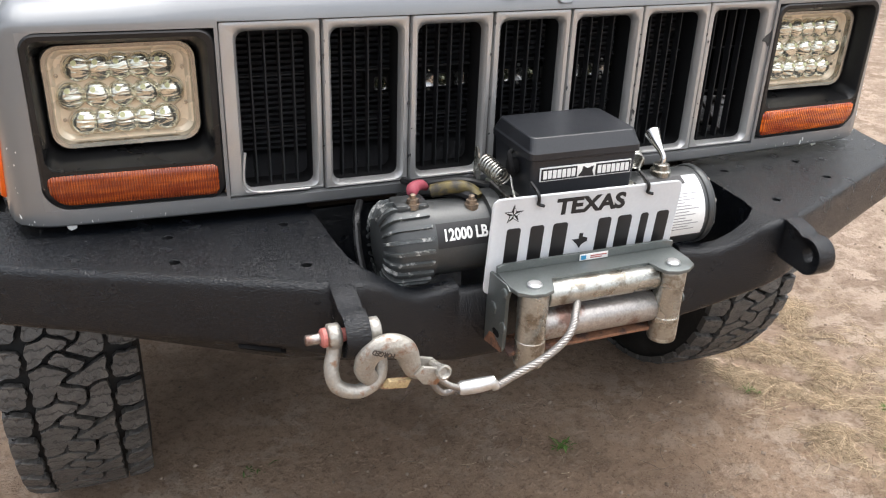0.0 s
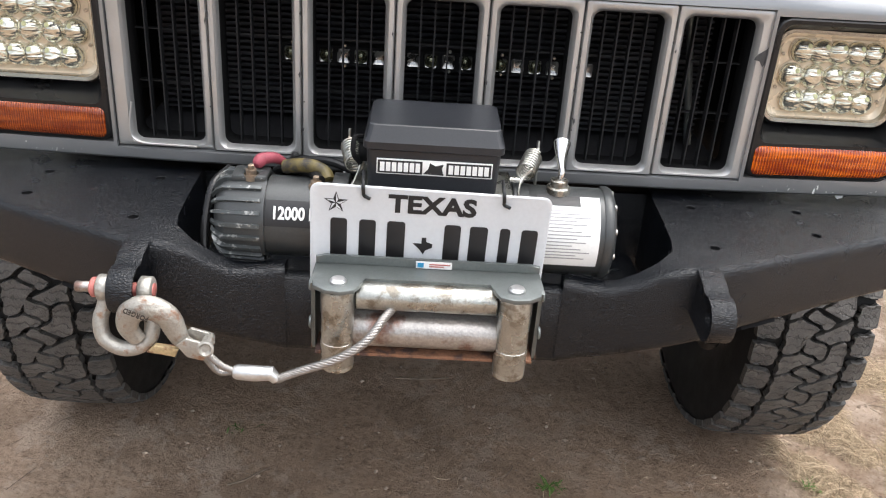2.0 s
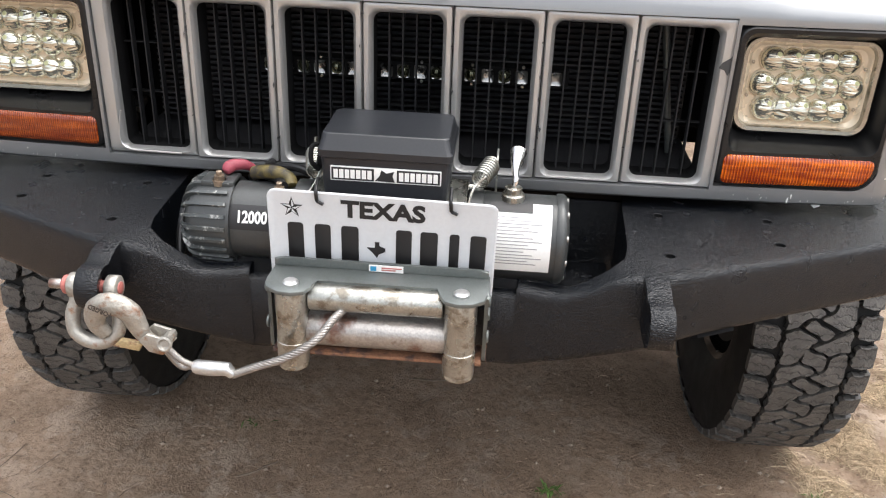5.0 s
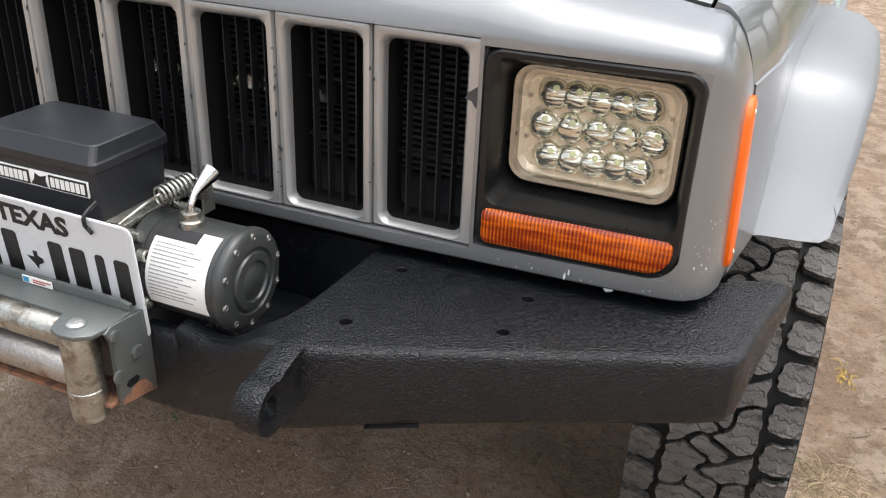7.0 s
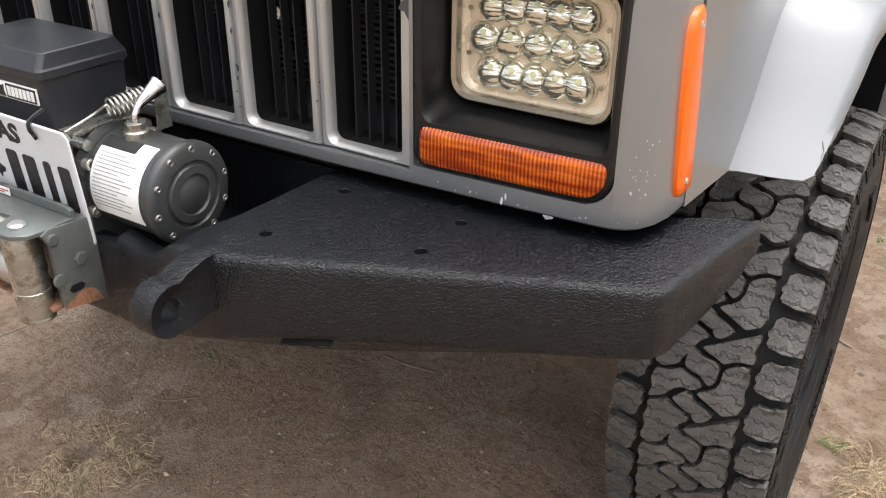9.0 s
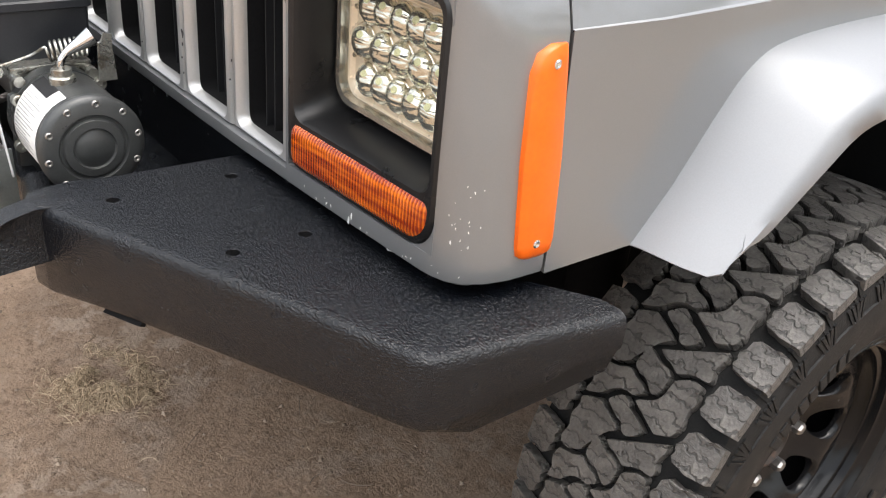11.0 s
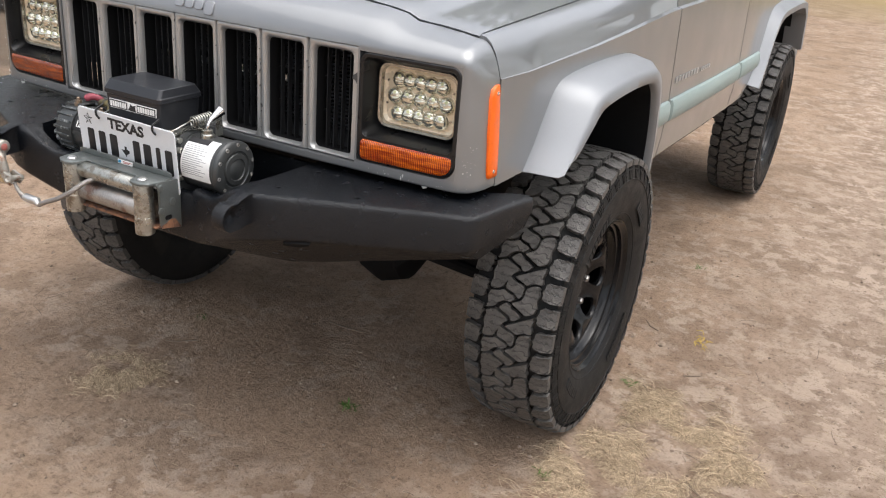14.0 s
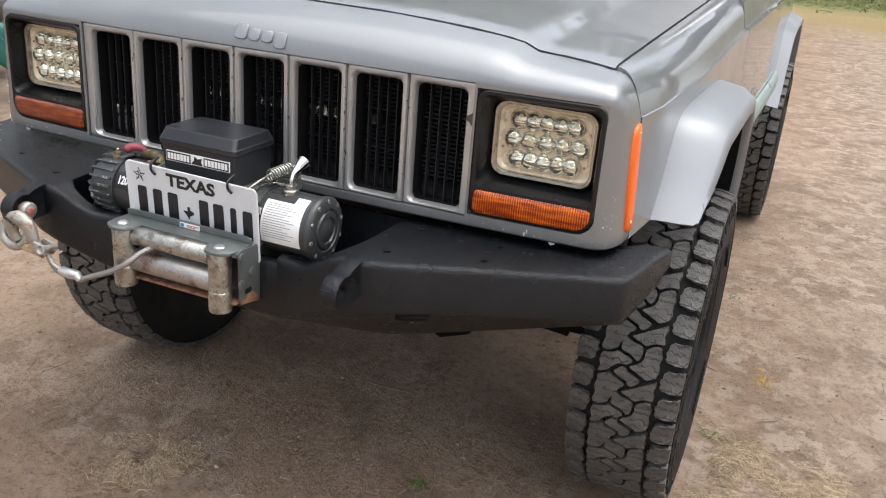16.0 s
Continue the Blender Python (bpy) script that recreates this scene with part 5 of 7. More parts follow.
for sign in (1, -1):
    rows = []
    for k, (x, y) in enumerate(PLAN):
        a, c = Vector(PLAN[max(k - 1, 0)]), Vector(PLAN[min(k + 1, len(PLAN) - 1)])
        t = (c - a).normalized()
        nrm = Vector((-t.y, t.x))
        lip, fold = lerp(LIP, x), lerp(FOLD, x)
        col = [(0.013, lip), (0.0075, lip - 0.0007), (0.0035, lip - 0.0030), (0.0010, lip - 0.0070), (0.0, lip - 0.0135), (0.0, fold + 0.006), (0.001, fold), (0.005, fold - 0.005)]
        # below the fold the plate slopes back and down to its hem
        hem = (x - 0.010, lerp(HEM_Y, x), lerp(HEM_Z, x)) if x < 0.80 else (x - 0.014, max(y, 0.052), fold - 0.036)
        rows.append([(sign * (x + nrm.x * d), y + nrm.y * d, z) for d, z in col] + [(sign * hem[0], hem[1] + a, hem[2] + b) for a, b in ((0, 0), (0.004, 0.002), (0.004, 0.07))])
    loft(bm, rows, False)
    bm.faces.new([bm.verts.new(p) for p in [*rows[0][:7], (sign * 0.185, -0.145, rows[0][6][2]), (sign * 0.185, -0.145, 0.768)]])
    rim_edge = [Vector(r[0]) for r in rows]
    inner = [Vector((sign * x, y, lerp(LIP, x))) for x, y in ((0.806, 0.190), (0.70, 0.12), (0.45, 0.085), (0.345, 0.075), (0.341, 0.02), (0.338, -0.06), (0.334, -0.120), (0.327, -0.150), (0.305, -0.166), (0.280, -0.164), (0.257, -0.158), (0.235, -0.152), (0.185, -0.145))]
    outline = rim_edge + inner
    rim_verts = [bm.verts.new(p) for p in outline]
    borders = [bm.edges.new((a, b)) for a, b in zip(rim_verts, rim_verts[1:] + rim_verts[:1])]
    for hx, hy in HOLES:
        ring = [[bm.verts.new((sign * hx + r * math.cos(a), hy + r * math.sin(a), z)) for a in (2 * math.pi * k / 16 for k in range(16))] for r, z in ((0.0078, 0.812), (0.0072, 0.8105))]
        borders += [bm.edges.new((a, b)) for a, b in zip(ring[0], ring[0][1:] + ring[0][:1])]
        for up, lo in zip(ring, ring[1:]):
            for k in range(16):
                bm.faces.new((up[k], up[(k + 1) % 16], lo[(k + 1) % 16], lo[k]))
    bmesh.ops.triangle_fill(bm, use_beauty=True, edges=borders, normal=(0, 0, 1))
    # inner wall of the winch bay
    wall = inner[3:]
    loft(bm, [wall, [Vector((p.x, p.y, 0.688)) for p in wall]], False)
# middle of the face, lower than the wings, and the tray
loft(bm, [[(x, -0.145, 0.752), (x, -0.164, 0.753), (x, -0.168, 0.749), (x, -0.168, 0.700), (x, -0.168, 0.647), (x, -0.164, 0.640), (x, -0.135, 0.626), (x, -0.130, 0.66)] for x in (-0.188, 0, 0.188)], False)
box(bm, (-0.335, -0.160, 0.682), (0.335, 0.075, 0.690))
box(bm, (-0.345, 0.075, 0.66), (0.345, 0.083, 0.80))
bmesh.ops.remove_doubles(bm, verts=bm.verts, dist=0.0004)
bumper = part("front_bumper", bm, LINER, suv, "black textured steel bumper with angled ends", smooth=50)
for sign in (1, -1):
    for hx, hy in HOLES:
        bm = bmesh.new()
        turned(bm, [(0, 0.0072), (-0.03, 0.0072), (-0.03, 0.0001)], (sign * hx, hy, 0.8105), (0, 0, 1), 16, False)
        part("drain_hole", bm, MATTE, bumper, "dark round hole")
    # shackle tab with an eye
    bm = bmesh.new()
    eye_y, eye_z, n = -0.256, 0.774, 14
    out = [(-0.165, 0.8122), (-0.205, 0.8132), (-0.230, 0.8075)]
    for k in range(n + 1):
        a = radians(65 + (265 - 65) * k / n)
        out.append((eye_y + 0.030 * math.cos(a), eye_z + 0.030 * math.sin(a)))
    out += [(-0.228, 0.746), (-0.195, 0.748), (-0.165, 0.755)]
    hole = [(eye_y + 0.0125 * math.cos(2 * math.pi * k / len(out) + 1.3), eye_z + 0.0125 * math.sin(2 * math.pi * k / len(out) + 1.3)) for k in range(len(out))]
    x0, x1 = sign * 0.3632 - 0.0155, sign * 0.3632 + 0.0155
    sm = [(eye_y + (a - eye_y) * 0.97, eye_z + (b - eye_z) * 0.97) for a, b in out]
    loops = [[(x0 + 0.005, a, b) for a, b in hole], [(x0, a, b) for a, b in sm], [(x0 + 0.003, a, b) for a, b in out], [(x1 - 0.003, a, b) for a, b in out], [(x1, a, b) for a, b in sm], [(x1 - 0.005, a, b) for a, b in hole], [(x0 + 0.005, a, b) for a, b in hole]]
    loft(bm, loops)
    part("shackle_tab", bm, LINER, bumper, "black tow tab with a round eye", smooth=50)
    # oval drain slot in the lower face
    bm = bmesh.new()
    drop = lambda x, y: lerp(FOLD, x) - 0.005 + (lerp(HEM_Z, x) - lerp(FOLD, x) + 0.005) * (y - lerp(PLAN, x)) / (lerp(HEM_Y, x) - lerp(PLAN, x))
    prism(bm, [(sign * x, y - 0.0012, drop(x, y) - 0.0012) for x, y in ((0.430, -0.162), (0.438, -0.167), (0.480, -0.153), (0.490, -0.147), (0.482, -0.139), (0.458, -0.138), (0.440, -0.149))], (0, 0.004, 0.004))
    part("drain_slot", bm, MATTE, bumper, "dark slot in the bumper's face")

for x in (0.638, -0.677):
    bm = bmesh.new()
    prism(bm, [(x - 0.008, 0.058, 0.829), (x + 0.008, 0.058, 0.829), (x + 0.006, 0.057, 0.821), (x - 0.002, 0.057, 0.818), (x - 0.006, 0.057, 0.822)], (0, 0.003, 0), 0.0006)
    part("panel_clip", bm, WHITE, suv, "pale plastic clip under the front panel")

# ---- winch ----
WY, WZ = -0.100, 0.812
winch = root("winch", (0, WY, 0.69), "dark grey electric winch bolted in the bumper", "winch")
bm = bmesh.new()
rod(bm, (-0.235, WY, WZ), (-0.115, WY, WZ), 0.0545, 40)
motor = part("motor_body", bm, WINCH, winch, "dark grey cylindrical winch motor")
bm = bmesh.new()
turned(bm, [(0, 0.030), (0.004, 0.044), (0.012, 0.054), (0.020, 0.0575), (0.066, 0.0595), (0.070, 0.0595), (0.070, 0.050)], (-0.284, WY, WZ), (1, 0, 0), 40)
cap = part("motor_cap", bm, WINCH, winch, "finned end cap with worn silver edges")
for k in range(22):
    a = 2 * math.pi * k / 22
    bm = bmesh.new()
    loft(bm, [[(x, -w, r - 0.004), (x, -w * 0.7, r + 0.0045), (x, w * 0.7, r + 0.0045), (x, w, r - 0.004)] for x, r, w in ((-0.286, 0.040, 0.002), (-0.279, 0.051, 0.0025), (-0.270, 0.0572, 0.003), (-0.222, 0.0592, 0.0035), (-0.219, 0.0585, 0.003))], True, True, True)
    bmesh.ops.transform(bm, matrix=Matrix.Translation((0, WY, WZ)) @ Matrix.Rotation(a, 4, "X"), verts=bm.verts)
    part("fin", bm, mat("worn_fin", (0.075, 0.082, 0.082), 0.4, 0.35, 0.2, 60, 300, dark=(0.45, 0.45, 0.43), patch=0.25, patch_scale=60) if k == 0 else bpy.data.materials["worn_fin"], cap)
bm = bmesh.new()
box(bm, (-0.262, WY - 0.02, WZ + 0.050), (-0.214, WY + 0.02, WZ + 0.063), 0.004)
part("terminal_block", bm, WINCH, winch)
for x, y, z in ((-0.236, WY - 0.012, WZ + 0.055), (-0.150, WY - 0.018, WZ + 0.046)):
    bm = bmesh.new()
    turned(bm, [(0, 0.010), (0.008, 0.010), (0.008, 0.008)], (x, y, z), (0, 0, 1), 20)
    turned(bm, [(0.008, 0.0078), (0.014, 0.0078), (0.0145, 0.0045), (0.020, 0.0045), (0.021, 0.003)], (x, y, z), (0, 0, 1), 6)
    part("terminal_stud", bm, BRASS, winch, "rusty terminal bolt", smooth=0)
# end brackets, drum and tie rods
for x in (-0.118, 0.122):
    bm = bmesh.new()
    box(bm, (x - 0.010, WY - 0.060, 0.69), (x + 0.010, WY + 0.060, WZ + 0.035), 0.006)
    turned(bm, [(-0.011, 0.058), (-0.010, 0.062), (0.010, 0.062), (0.011, 0.058)], (x, WY, WZ), (1, 0, 0), 36)
    part("end_bracket", bm, WINCH, winch, smooth=40)
bm = bmesh.new()
rod(bm, (-0.108, WY, WZ), (0.112, WY, WZ), 0.032, 28)
part("drum", bm, ROPE, winch, "drum wound with wire rope")
for y, z in ((WY - 0.045, WZ + 0.050), (WY + 0.045, WZ + 0.050)):
    bm = bmesh.new()
    rod(bm, (-0.12, y, z), (0.13, y, z), 0.007, 12)
    part("tie_rod", bm, ZINC, winch)
# gearbox
bm = bmesh.new()
turned(bm, [(0, 0.058), (0.004, 0.0605), (0.105, 0.0605), (0.105, 0.057)], (0.130, WY, WZ), (1, 0, 0), 48)
gear = part("gear_housing", bm, WINCH, winch, "dark grey gear housing")
bm = bmesh.new()
turned(bm, [(0, 0.062), (0.003, 0.0635), (0.009, 0.0635), (0.013, 0.061), (0.016, 0.055), (0.0175, 0.042), (0.0145, 0.040), (0.0145, 0.037), (0.0185, 0.035), (0.0195, 0.026), (0.0165, 0.0245), (0.0165, 0.021), (0.0185, 0.019), (0.0185, 0.001)], (0.233, WY, WZ), (1, 0, 0), 48, False)
gcap = part("gear_cap", bm, WINCH, winch, "round gear cover with raised rings", smooth=50)
for k in range(10):
    a = 2 * math.pi * (k + 0.3) / 10
    p = Vector((0.245, WY + 0.0545 * math.cos(a), WZ + 0.0545 * math.sin(a)))
    bm = bmesh.new()
    turned(bm, [(-0.003, 0.0048), (0.004, 0.0048), (0.005, 0.0035), (0.0045, 0.002), (0.003, 0.001)], p, (1, 0, 0), 12)
    part("cap_bolt", bm, LUG, gcap)
# labels that wrap the housings
def wrap_label(name, x0, x1, r, a0, a1, material, parent, label=""):
    bm = bmesh.new()
    st = [radians(a0 + (a1 - a0) * k / 10) for k in range(11)]
    loft(bm, [[(x, WY + r * math.cos(a), WZ + r * math.sin(a)) for x in (x0, x1)] for a in st], False)
    return part(name, bm, material, parent, label, solid=0.0003)


gl = wrap_label("instruction_label", 0.142, 0.226, 0.0612, 108, 205, WHITE, winch, "white instruction label with tiny print")
wrap_label("print_band", 0.142, 0.200, 0.0617, 108, 124, INK, gl)
for k in range(15):
    a = 130 + k * 4.4
    wrap_label("print_line", 0.147, 0.190 + 0.03 * ((k * 7) % 5) / 5, 0.0616, a, a + 1.3, GREYINK, gl)
ml = wrap_label("capacity_band", -0.218, -0.122, 0.0548, 135, 172, INK, winch, "black band with white capacity lettering")
# lettering laid on the band
def word_on_cylinder(words, size, x, angle, r):
    a = radians(angle)
    n, t = Vector((0, math.cos(a), math.sin(a))), Vector((0, math.sin(a), -math.cos(a)))
    c = Vector((x, WY, WZ)) + n * r
    m = Matrix(((1, 0, 0, 0), (0, -t.y if False else math.sin(a), n.y, 0), (0, -math.cos(a), n.z, 0), (0, 0, 0, 1)))
    m = Matrix.Translation(c) @ Matrix(((1, 0, 0), (0, t.y, n.y), (0, t.z, n.z))).to_4x4()
    bm = text_mesh(words, size, 0.0002, Matrix(), 0.78)
    for v in bm.verts:
        lift = v.co.y / r
        b = a - lift
        v.co = Vector((x + v.co.x, WY + (r + 0.0011 + v.co.z) * math.cos(b), WZ + (r + 0.0011 + v.co.z) * math.sin(b)))
    return bm


part("capacity_lettering", word_on_cylinder("12000 LB", 0.0225, -0.171, 154, 0.0552), WHITE, ml, "white lettering", smooth=0)
# clutch lever
bm = bmesh.new()
turned(bm, [(0, 0.016), (0.010, 0.016), (0.012, 0.014), (0.012, 0.012), (0.020, 0.012), (0.021, 0.010)], (0.172, WY - 0.006, WZ + 0.056), (0, 0, 1), 28)
base = part("lever_base", bm, ZINC, winch, "dull steel clutch collar")
bm = bmesh.new()
pts = smooth_path([(0.172, WY - 0.006, WZ + 0.072), (0.174, WY - 0.005, WZ + 0.086), (0.173, WY + 0.004, WZ + 0.096), (0.174, WY + 0.018, WZ + 0.104), (0.176, WY + 0.034, WZ + 0.113)], 5)
rad = [0.0045 + 0.0075 * max(0, (k - 8) / (len(pts) - 9)) ** 1.3 for k in range(len(pts))]
tube(bm, pts, 0.005, 16, rad)
part("clutch_lever", bm, CHROME, winch, "chrome clutch lever with flared tip", smooth=60)
# box mounting bracket and springs
for sign in (-1, 1):
    bm = bmesh.new()
    x = 0.004 + sign * 0.108
    a_end, b_end = (Vector((0.125, WY - 0.006, WZ + 0.083)), Vector((0.140, WY + 0.038, WZ + 0.091))) if sign > 0 else (Vector((x + 0.004, WY - 0.012, WZ + 0.084)), Vector((x - 0.006, WY + 0.032, WZ + 0.094)))
    way = (b_end - a_end).normalized()
    u = way.orthogonal().normalized()
    w = way.cross(u)
    turns, steps = 8, 128
    coil = [a_end.lerp(b_end, k / steps) + (u * math.cos(2 * math.pi * turns * k / steps) + w * math.sin(2 * math.pi * turns * k / steps)) * 0.0118 for k in range(steps + 1)]
    tube(bm, coil, 0.0017, 6)
    tube(bm, smooth_path([(x, WY - 0.066, WZ + 0.066), a_end - way * 0.022 - Vector((0, 0, 0.001)), coil[0] - way * 0.004, coil[0]], 5), 0.0017, 6)
    tube(bm, smooth_path([coil[-1], b_end + way * 0.006, b_end + way * 0.016, b_end + way * 0.022 + Vector((0, 0, -0.004))], 4), 0.0017, 6)
    part("spring", bm, ZINC, winch, "steel coil spring", smooth=60)
    bm = bmesh.new()
    q = b_end + way * 0.020
    prism(bm, [(q.x, q.y - 0.012, WZ + 0.045), (q.x, q.y + 0.012, WZ + 0.045), (q.x, q.y + 0.009, q.z - 0.006), (q.x, q.y + 0.010, q.z + 0.010), (q.x, q.y - 0.001, q.z + 0.013), (q.x, q.y - 0.003, q.z + 0.004), (q.x, q.y - 0.009, q.z - 0.004)], (0.003, 0, 0), 0.0006)
    part("spring_anchor", bm, ZINC, winch, "notched steel spring anchor", smooth=0)
    bm = bmesh.new()
    turned(bm, [(0, 0.009), (0.012, 0.009), (0.015, 0.007)], (x - 0.008, WY - 0.066, WZ + 0.062), (1, 0, 0), 18)
    part("spring_foot", bm, ZINC, winch)
# socket bolts on the gear housing's flange
for y, z in ((WY - 0.052, WZ + 0.030), (WY + 0.050, WZ + 0.038), (WY - 0.056, WZ - 0.030)):
    bm = bmesh.new()
    turned(bm, [(0, 0.0075), (0.010, 0.0075), (0.011, 0.0066), (0.011, 0.0042), (0.006, 0.0040), (0.006, 0.0002)], (0.130, y, z), (1, 0, 0), 16, False)
    part("socket_bolt", bm, ZINC, winch, "steel socket bolt", smooth=40)
bm = bmesh.new()
box(bm, (-0.10, WY - 0.05, WZ + 0.055), (0.11, WY + 0.05, WZ + 0.062), 0.002)
for x in (-0.095, 0.10):
    box(bm, (x - 0.005, WY - 0.05, WZ + 0.03), (x + 0.005, WY + 0.05, WZ + 0.062), 0.002)
part("mounting_bracket", bm, ZINC, winch)

# ---- control box ----
cbox = root("control_box", (0.002, -0.095, 0.875), "black plastic winch control box on the winch", "control box")
bm = bmesh.new()
loft(bm, [[Vector((p.x, -0.099 + p.z, z)) for p in rounded(0.002 - a, 0.002 + a, -b, b, 0.007, 0)] for z, a, b in ((0.874, 0.0815, 0.0585), (0.938, 0.0845, 0.0612))], True, True, True)
cb = part("box_base", bm, BOXBLACK, cbox, "black box with a printed strip")
bm = bmesh.new()
loft(bm, [[Vector((p.x, -0.099 + p.z, z)) for p in rounded(0.002 - a, 0.002 + a, -b, b, 0.010, 0)] for z, a, b in ((0.936, 0.0860, 0.0630), (0.938, 0.0885, 0.0655), (0.9470, 0.0885, 0.0655), (0.9495, 0.0868, 0.0640), (0.9655, 0.0830, 0.0540), (0.9667, 0.0815, 0.0525))], True, True, True)
part("box_lid", bm, BOXBLACK, cbox, "black lid with sloping sides", smooth=14)
bm = bmesh.new()
box(bm, (-0.069, -0.1625, 0.9055), (0.0765, -0.1600, 0.9255), 0.0006)
strip = part("printed_strip", bm, WHITE, cb, "white strip with black shapes")
for x0, x1 in ((-0.0675, -0.0115), (0.0185, 0.075)):
    bm = bmesh.new()
    box(bm, (x0, -0.1631, 0.9070), (x1, -0.1624, 0.9240))
    part("black_shape", bm, INK, strip)
    for k in range(7):
        bm = bmesh.new()
        w = (x1 - x0 - 0.004) / 7
        box(bm, (x0 + 0.002 + k * w + 0.0009, -0.1636, 0.9095), (x0 + 0.002 + (k + 1) * w - 0.0009, -0.1630, 0.9215))
        part("white_bar", bm, WHITE, strip)
bm = bmesh.new()
prism(bm, [(-0.010, -0.1627, 0.908), (0.016, -0.1627, 0.907), (0.013, -0.1627, 0.915), (0.015, -0.1627, 0.922), (0.005, -0.1627, 0.919), (-0.002, -0.1627, 0.923), (-0.004, -0.1627, 0.915)], (0, -0.0005, 0))
part("black_shape", bm, INK, strip)
bm = bmesh.new()
turned(bm, [(0, 0.012), (0.010, 0.012), (0.012, 0.009)], (-0.083, -0.115, 0.915), (-1, 0, 0), 18)
tube(bm, smooth_path([(-0.092, -0.128, 0.905), (-0.100, -0.135, 0.92), (-0.100, -0.125, 0.937), (-0.090, -0.112, 0.936)], 5), 0.0035, 8)
part("socket_cover", bm, MATTE, cbox, "black rubber socket cover")

# ---- licence plate ----
plate = root("licence_plate", (0.002, -0.19, 0.75), "white embossed licence plate leaning on the fairlead", "licence plate")
tilt = pose(0.0015, -0.1795, 0.821, 5.0, 0.8, 0)


def on_plate(bm):
    bmesh.ops.transform(bm, matrix=tilt, verts=bm.verts)
    return bm


bm = bmesh.new()
loops = [rounded(-0.1515, 0.1515, -0.0755, 0.0755, 0.012, 0.0008), rounded(-0.1515, 0.1515, -0.0755, 0.0755, 0.012, -0.0008), rounded(-0.1495, 0.1495, -0.0735, 0.0735, 0.011, -0.0016), rounded(-0.147, 0.147, -0.071, 0.071, 0.010, -0.0008)]
loft(bm, loops, True, True, True)
pb = part("plate_sheet", on_plate(bm), PLATE, plate)
part("state_lettering", text_mesh("TEXAS", 0.0335, 0.0003, tilt @ pose(0.002, -0.0013, 0.0525, 90, 0, 0), 1.12), INK, pb, "black state lettering", smooth=0)
for x, w in ((-0.117, 0.021), (-0.080, 0.021), (-0.043, 0.023), (0.030, 0.021), (0.064, 0.023), (0.098, 0.013), (0.130, 0.021)):
    bm = bmesh.new()
    x *= 0.985
    loft(bm, [rounded(x - w / 2, x + w / 2, -0.031, 0.028, 0.004, -0.0006, 3), rounded(x - w / 2, x + w / 2, -0.031, 0.028, 0.004, -0.0017, 3), rounded(x - w / 2 + 0.001, x + w / 2 - 0.001, -0.030, 0.027, 0.004, -0.002, 3)], True, False, True)
    part("number_bar", on_plate(bm), INK, pb, "plain black bar")
part("slogan_lettering", text_mesh("The Lone Star State", 0.0165, 0.0003, tilt @ pose(0.002, -0.0013, -0.0510, 90, 0, 0), 0.95), INK, pb, "black slogan lettering", smooth=0)
bm = bmesh.new()
star = [(-0.119 + (0.0155 if k % 2 == 0 else 0.0062) * math.sin(math.pi * k / 5), -0.0010, 0.050 + (0.0155 if k % 2 == 0 else 0.0062) * math.cos(math.pi * k / 5)) for k in range(10)]
prism(bm, star, (0, -0.0004, 0))
st = part("star", on_plate(bm), INK, pb, "black outlined star")
for k in range(5):
    bm = bmesh.new()
    q = lambda j, r: (-0.119 + r * math.sin(math.pi * j / 5), -0.0016, 0.050 + r * math.cos(math.pi * j / 5))
    prism(bm, [q(2 * k, 0.0128), q(2 * k + 1, 0.0050), q(2 * k + 0.4, 0.0008)], (0, -0.0003, 0))
    part("star_facet", on_plate(bm), PLATE, st)
bm = bmesh.new()
prism(bm, [(-0.020, -0.001, -0.002), (-0.009, -0.001, -0.002), (-0.009, -0.001, 0.007), (-0.003, -0.001, 0.007), (-0.003, -0.001, 0.001), (0.005, -0.001, -0.002), (0.005, -0.001, -0.007), (-0.004, -0.001, -0.012), (-0.006, -0.001, -0.018), (-0.011, -0.001, -0.011), (-0.014, -0.001, -0.008)], (0, -0.0006, 0))
part("map_shape", on_plate(bm), INK, pb)
for x in (-0.085, 0.090):
    bm = bmesh.new()
    tube(bm, smooth_path([(x - 0.002, 0.020, 0.085), (x - 0.001, -0.001, 0.079), (x, -0.005, 0.070), (x + 0.001, -0.003, 0.063), (x + 0.009, -0.0055, 0.0605)], 5), 0.0024, 8)
    part("cable_tie", on_plate(bm), BLACK, plate, "black cable tie")

# ---- roller fairlead ----
fair = root("roller_fairlead", (0.004, -0.2245, 0.65), "grey steel roller fairlead with worn rollers on the bumper", "fairlead")
FX = 0.003
bm = bmesh.new()
top = [(-0.1435, -0.1925), (0.1435, -0.1925), (0.1435, -0.2355), (0.1405, -0.2535), (0.125, -0.2650), (0.106, -0.2675), (0.090, -0.2615), (0.083, -0.2475), (0.079, -0.2295), (-0.079, -0.2295), (-0.083, -0.2475), (-0.090, -0.2615), (-0.106, -0.2675), (-0.125, -0.2650), (-0.1405, -0.2535), (-0.1435, -0.2355)]
prism(bm, [(FX + x, y, 0.7855) for x, y in top], (0, 0, 0.006), 0.0012)
bracket = part("top_plate", bm, BRACKET, fair, "grey enamelled top plate")
bm = bmesh.new()
prism(bm, [(FX - 0.1435, -0.1955, 0.7915), (FX + 0.1435, -0.1955, 0.7915), (FX + 0.1435, -0.1955, 0.801), (FX + 0.132, -0.1955, 0.803), (FX - 0.132, -0.1955, 0.803), (FX - 0.1435, -0.1955, 0.801)], (0, 0.005, 0), 0.001)
part("back_lip", bm, BRACKET, fair)
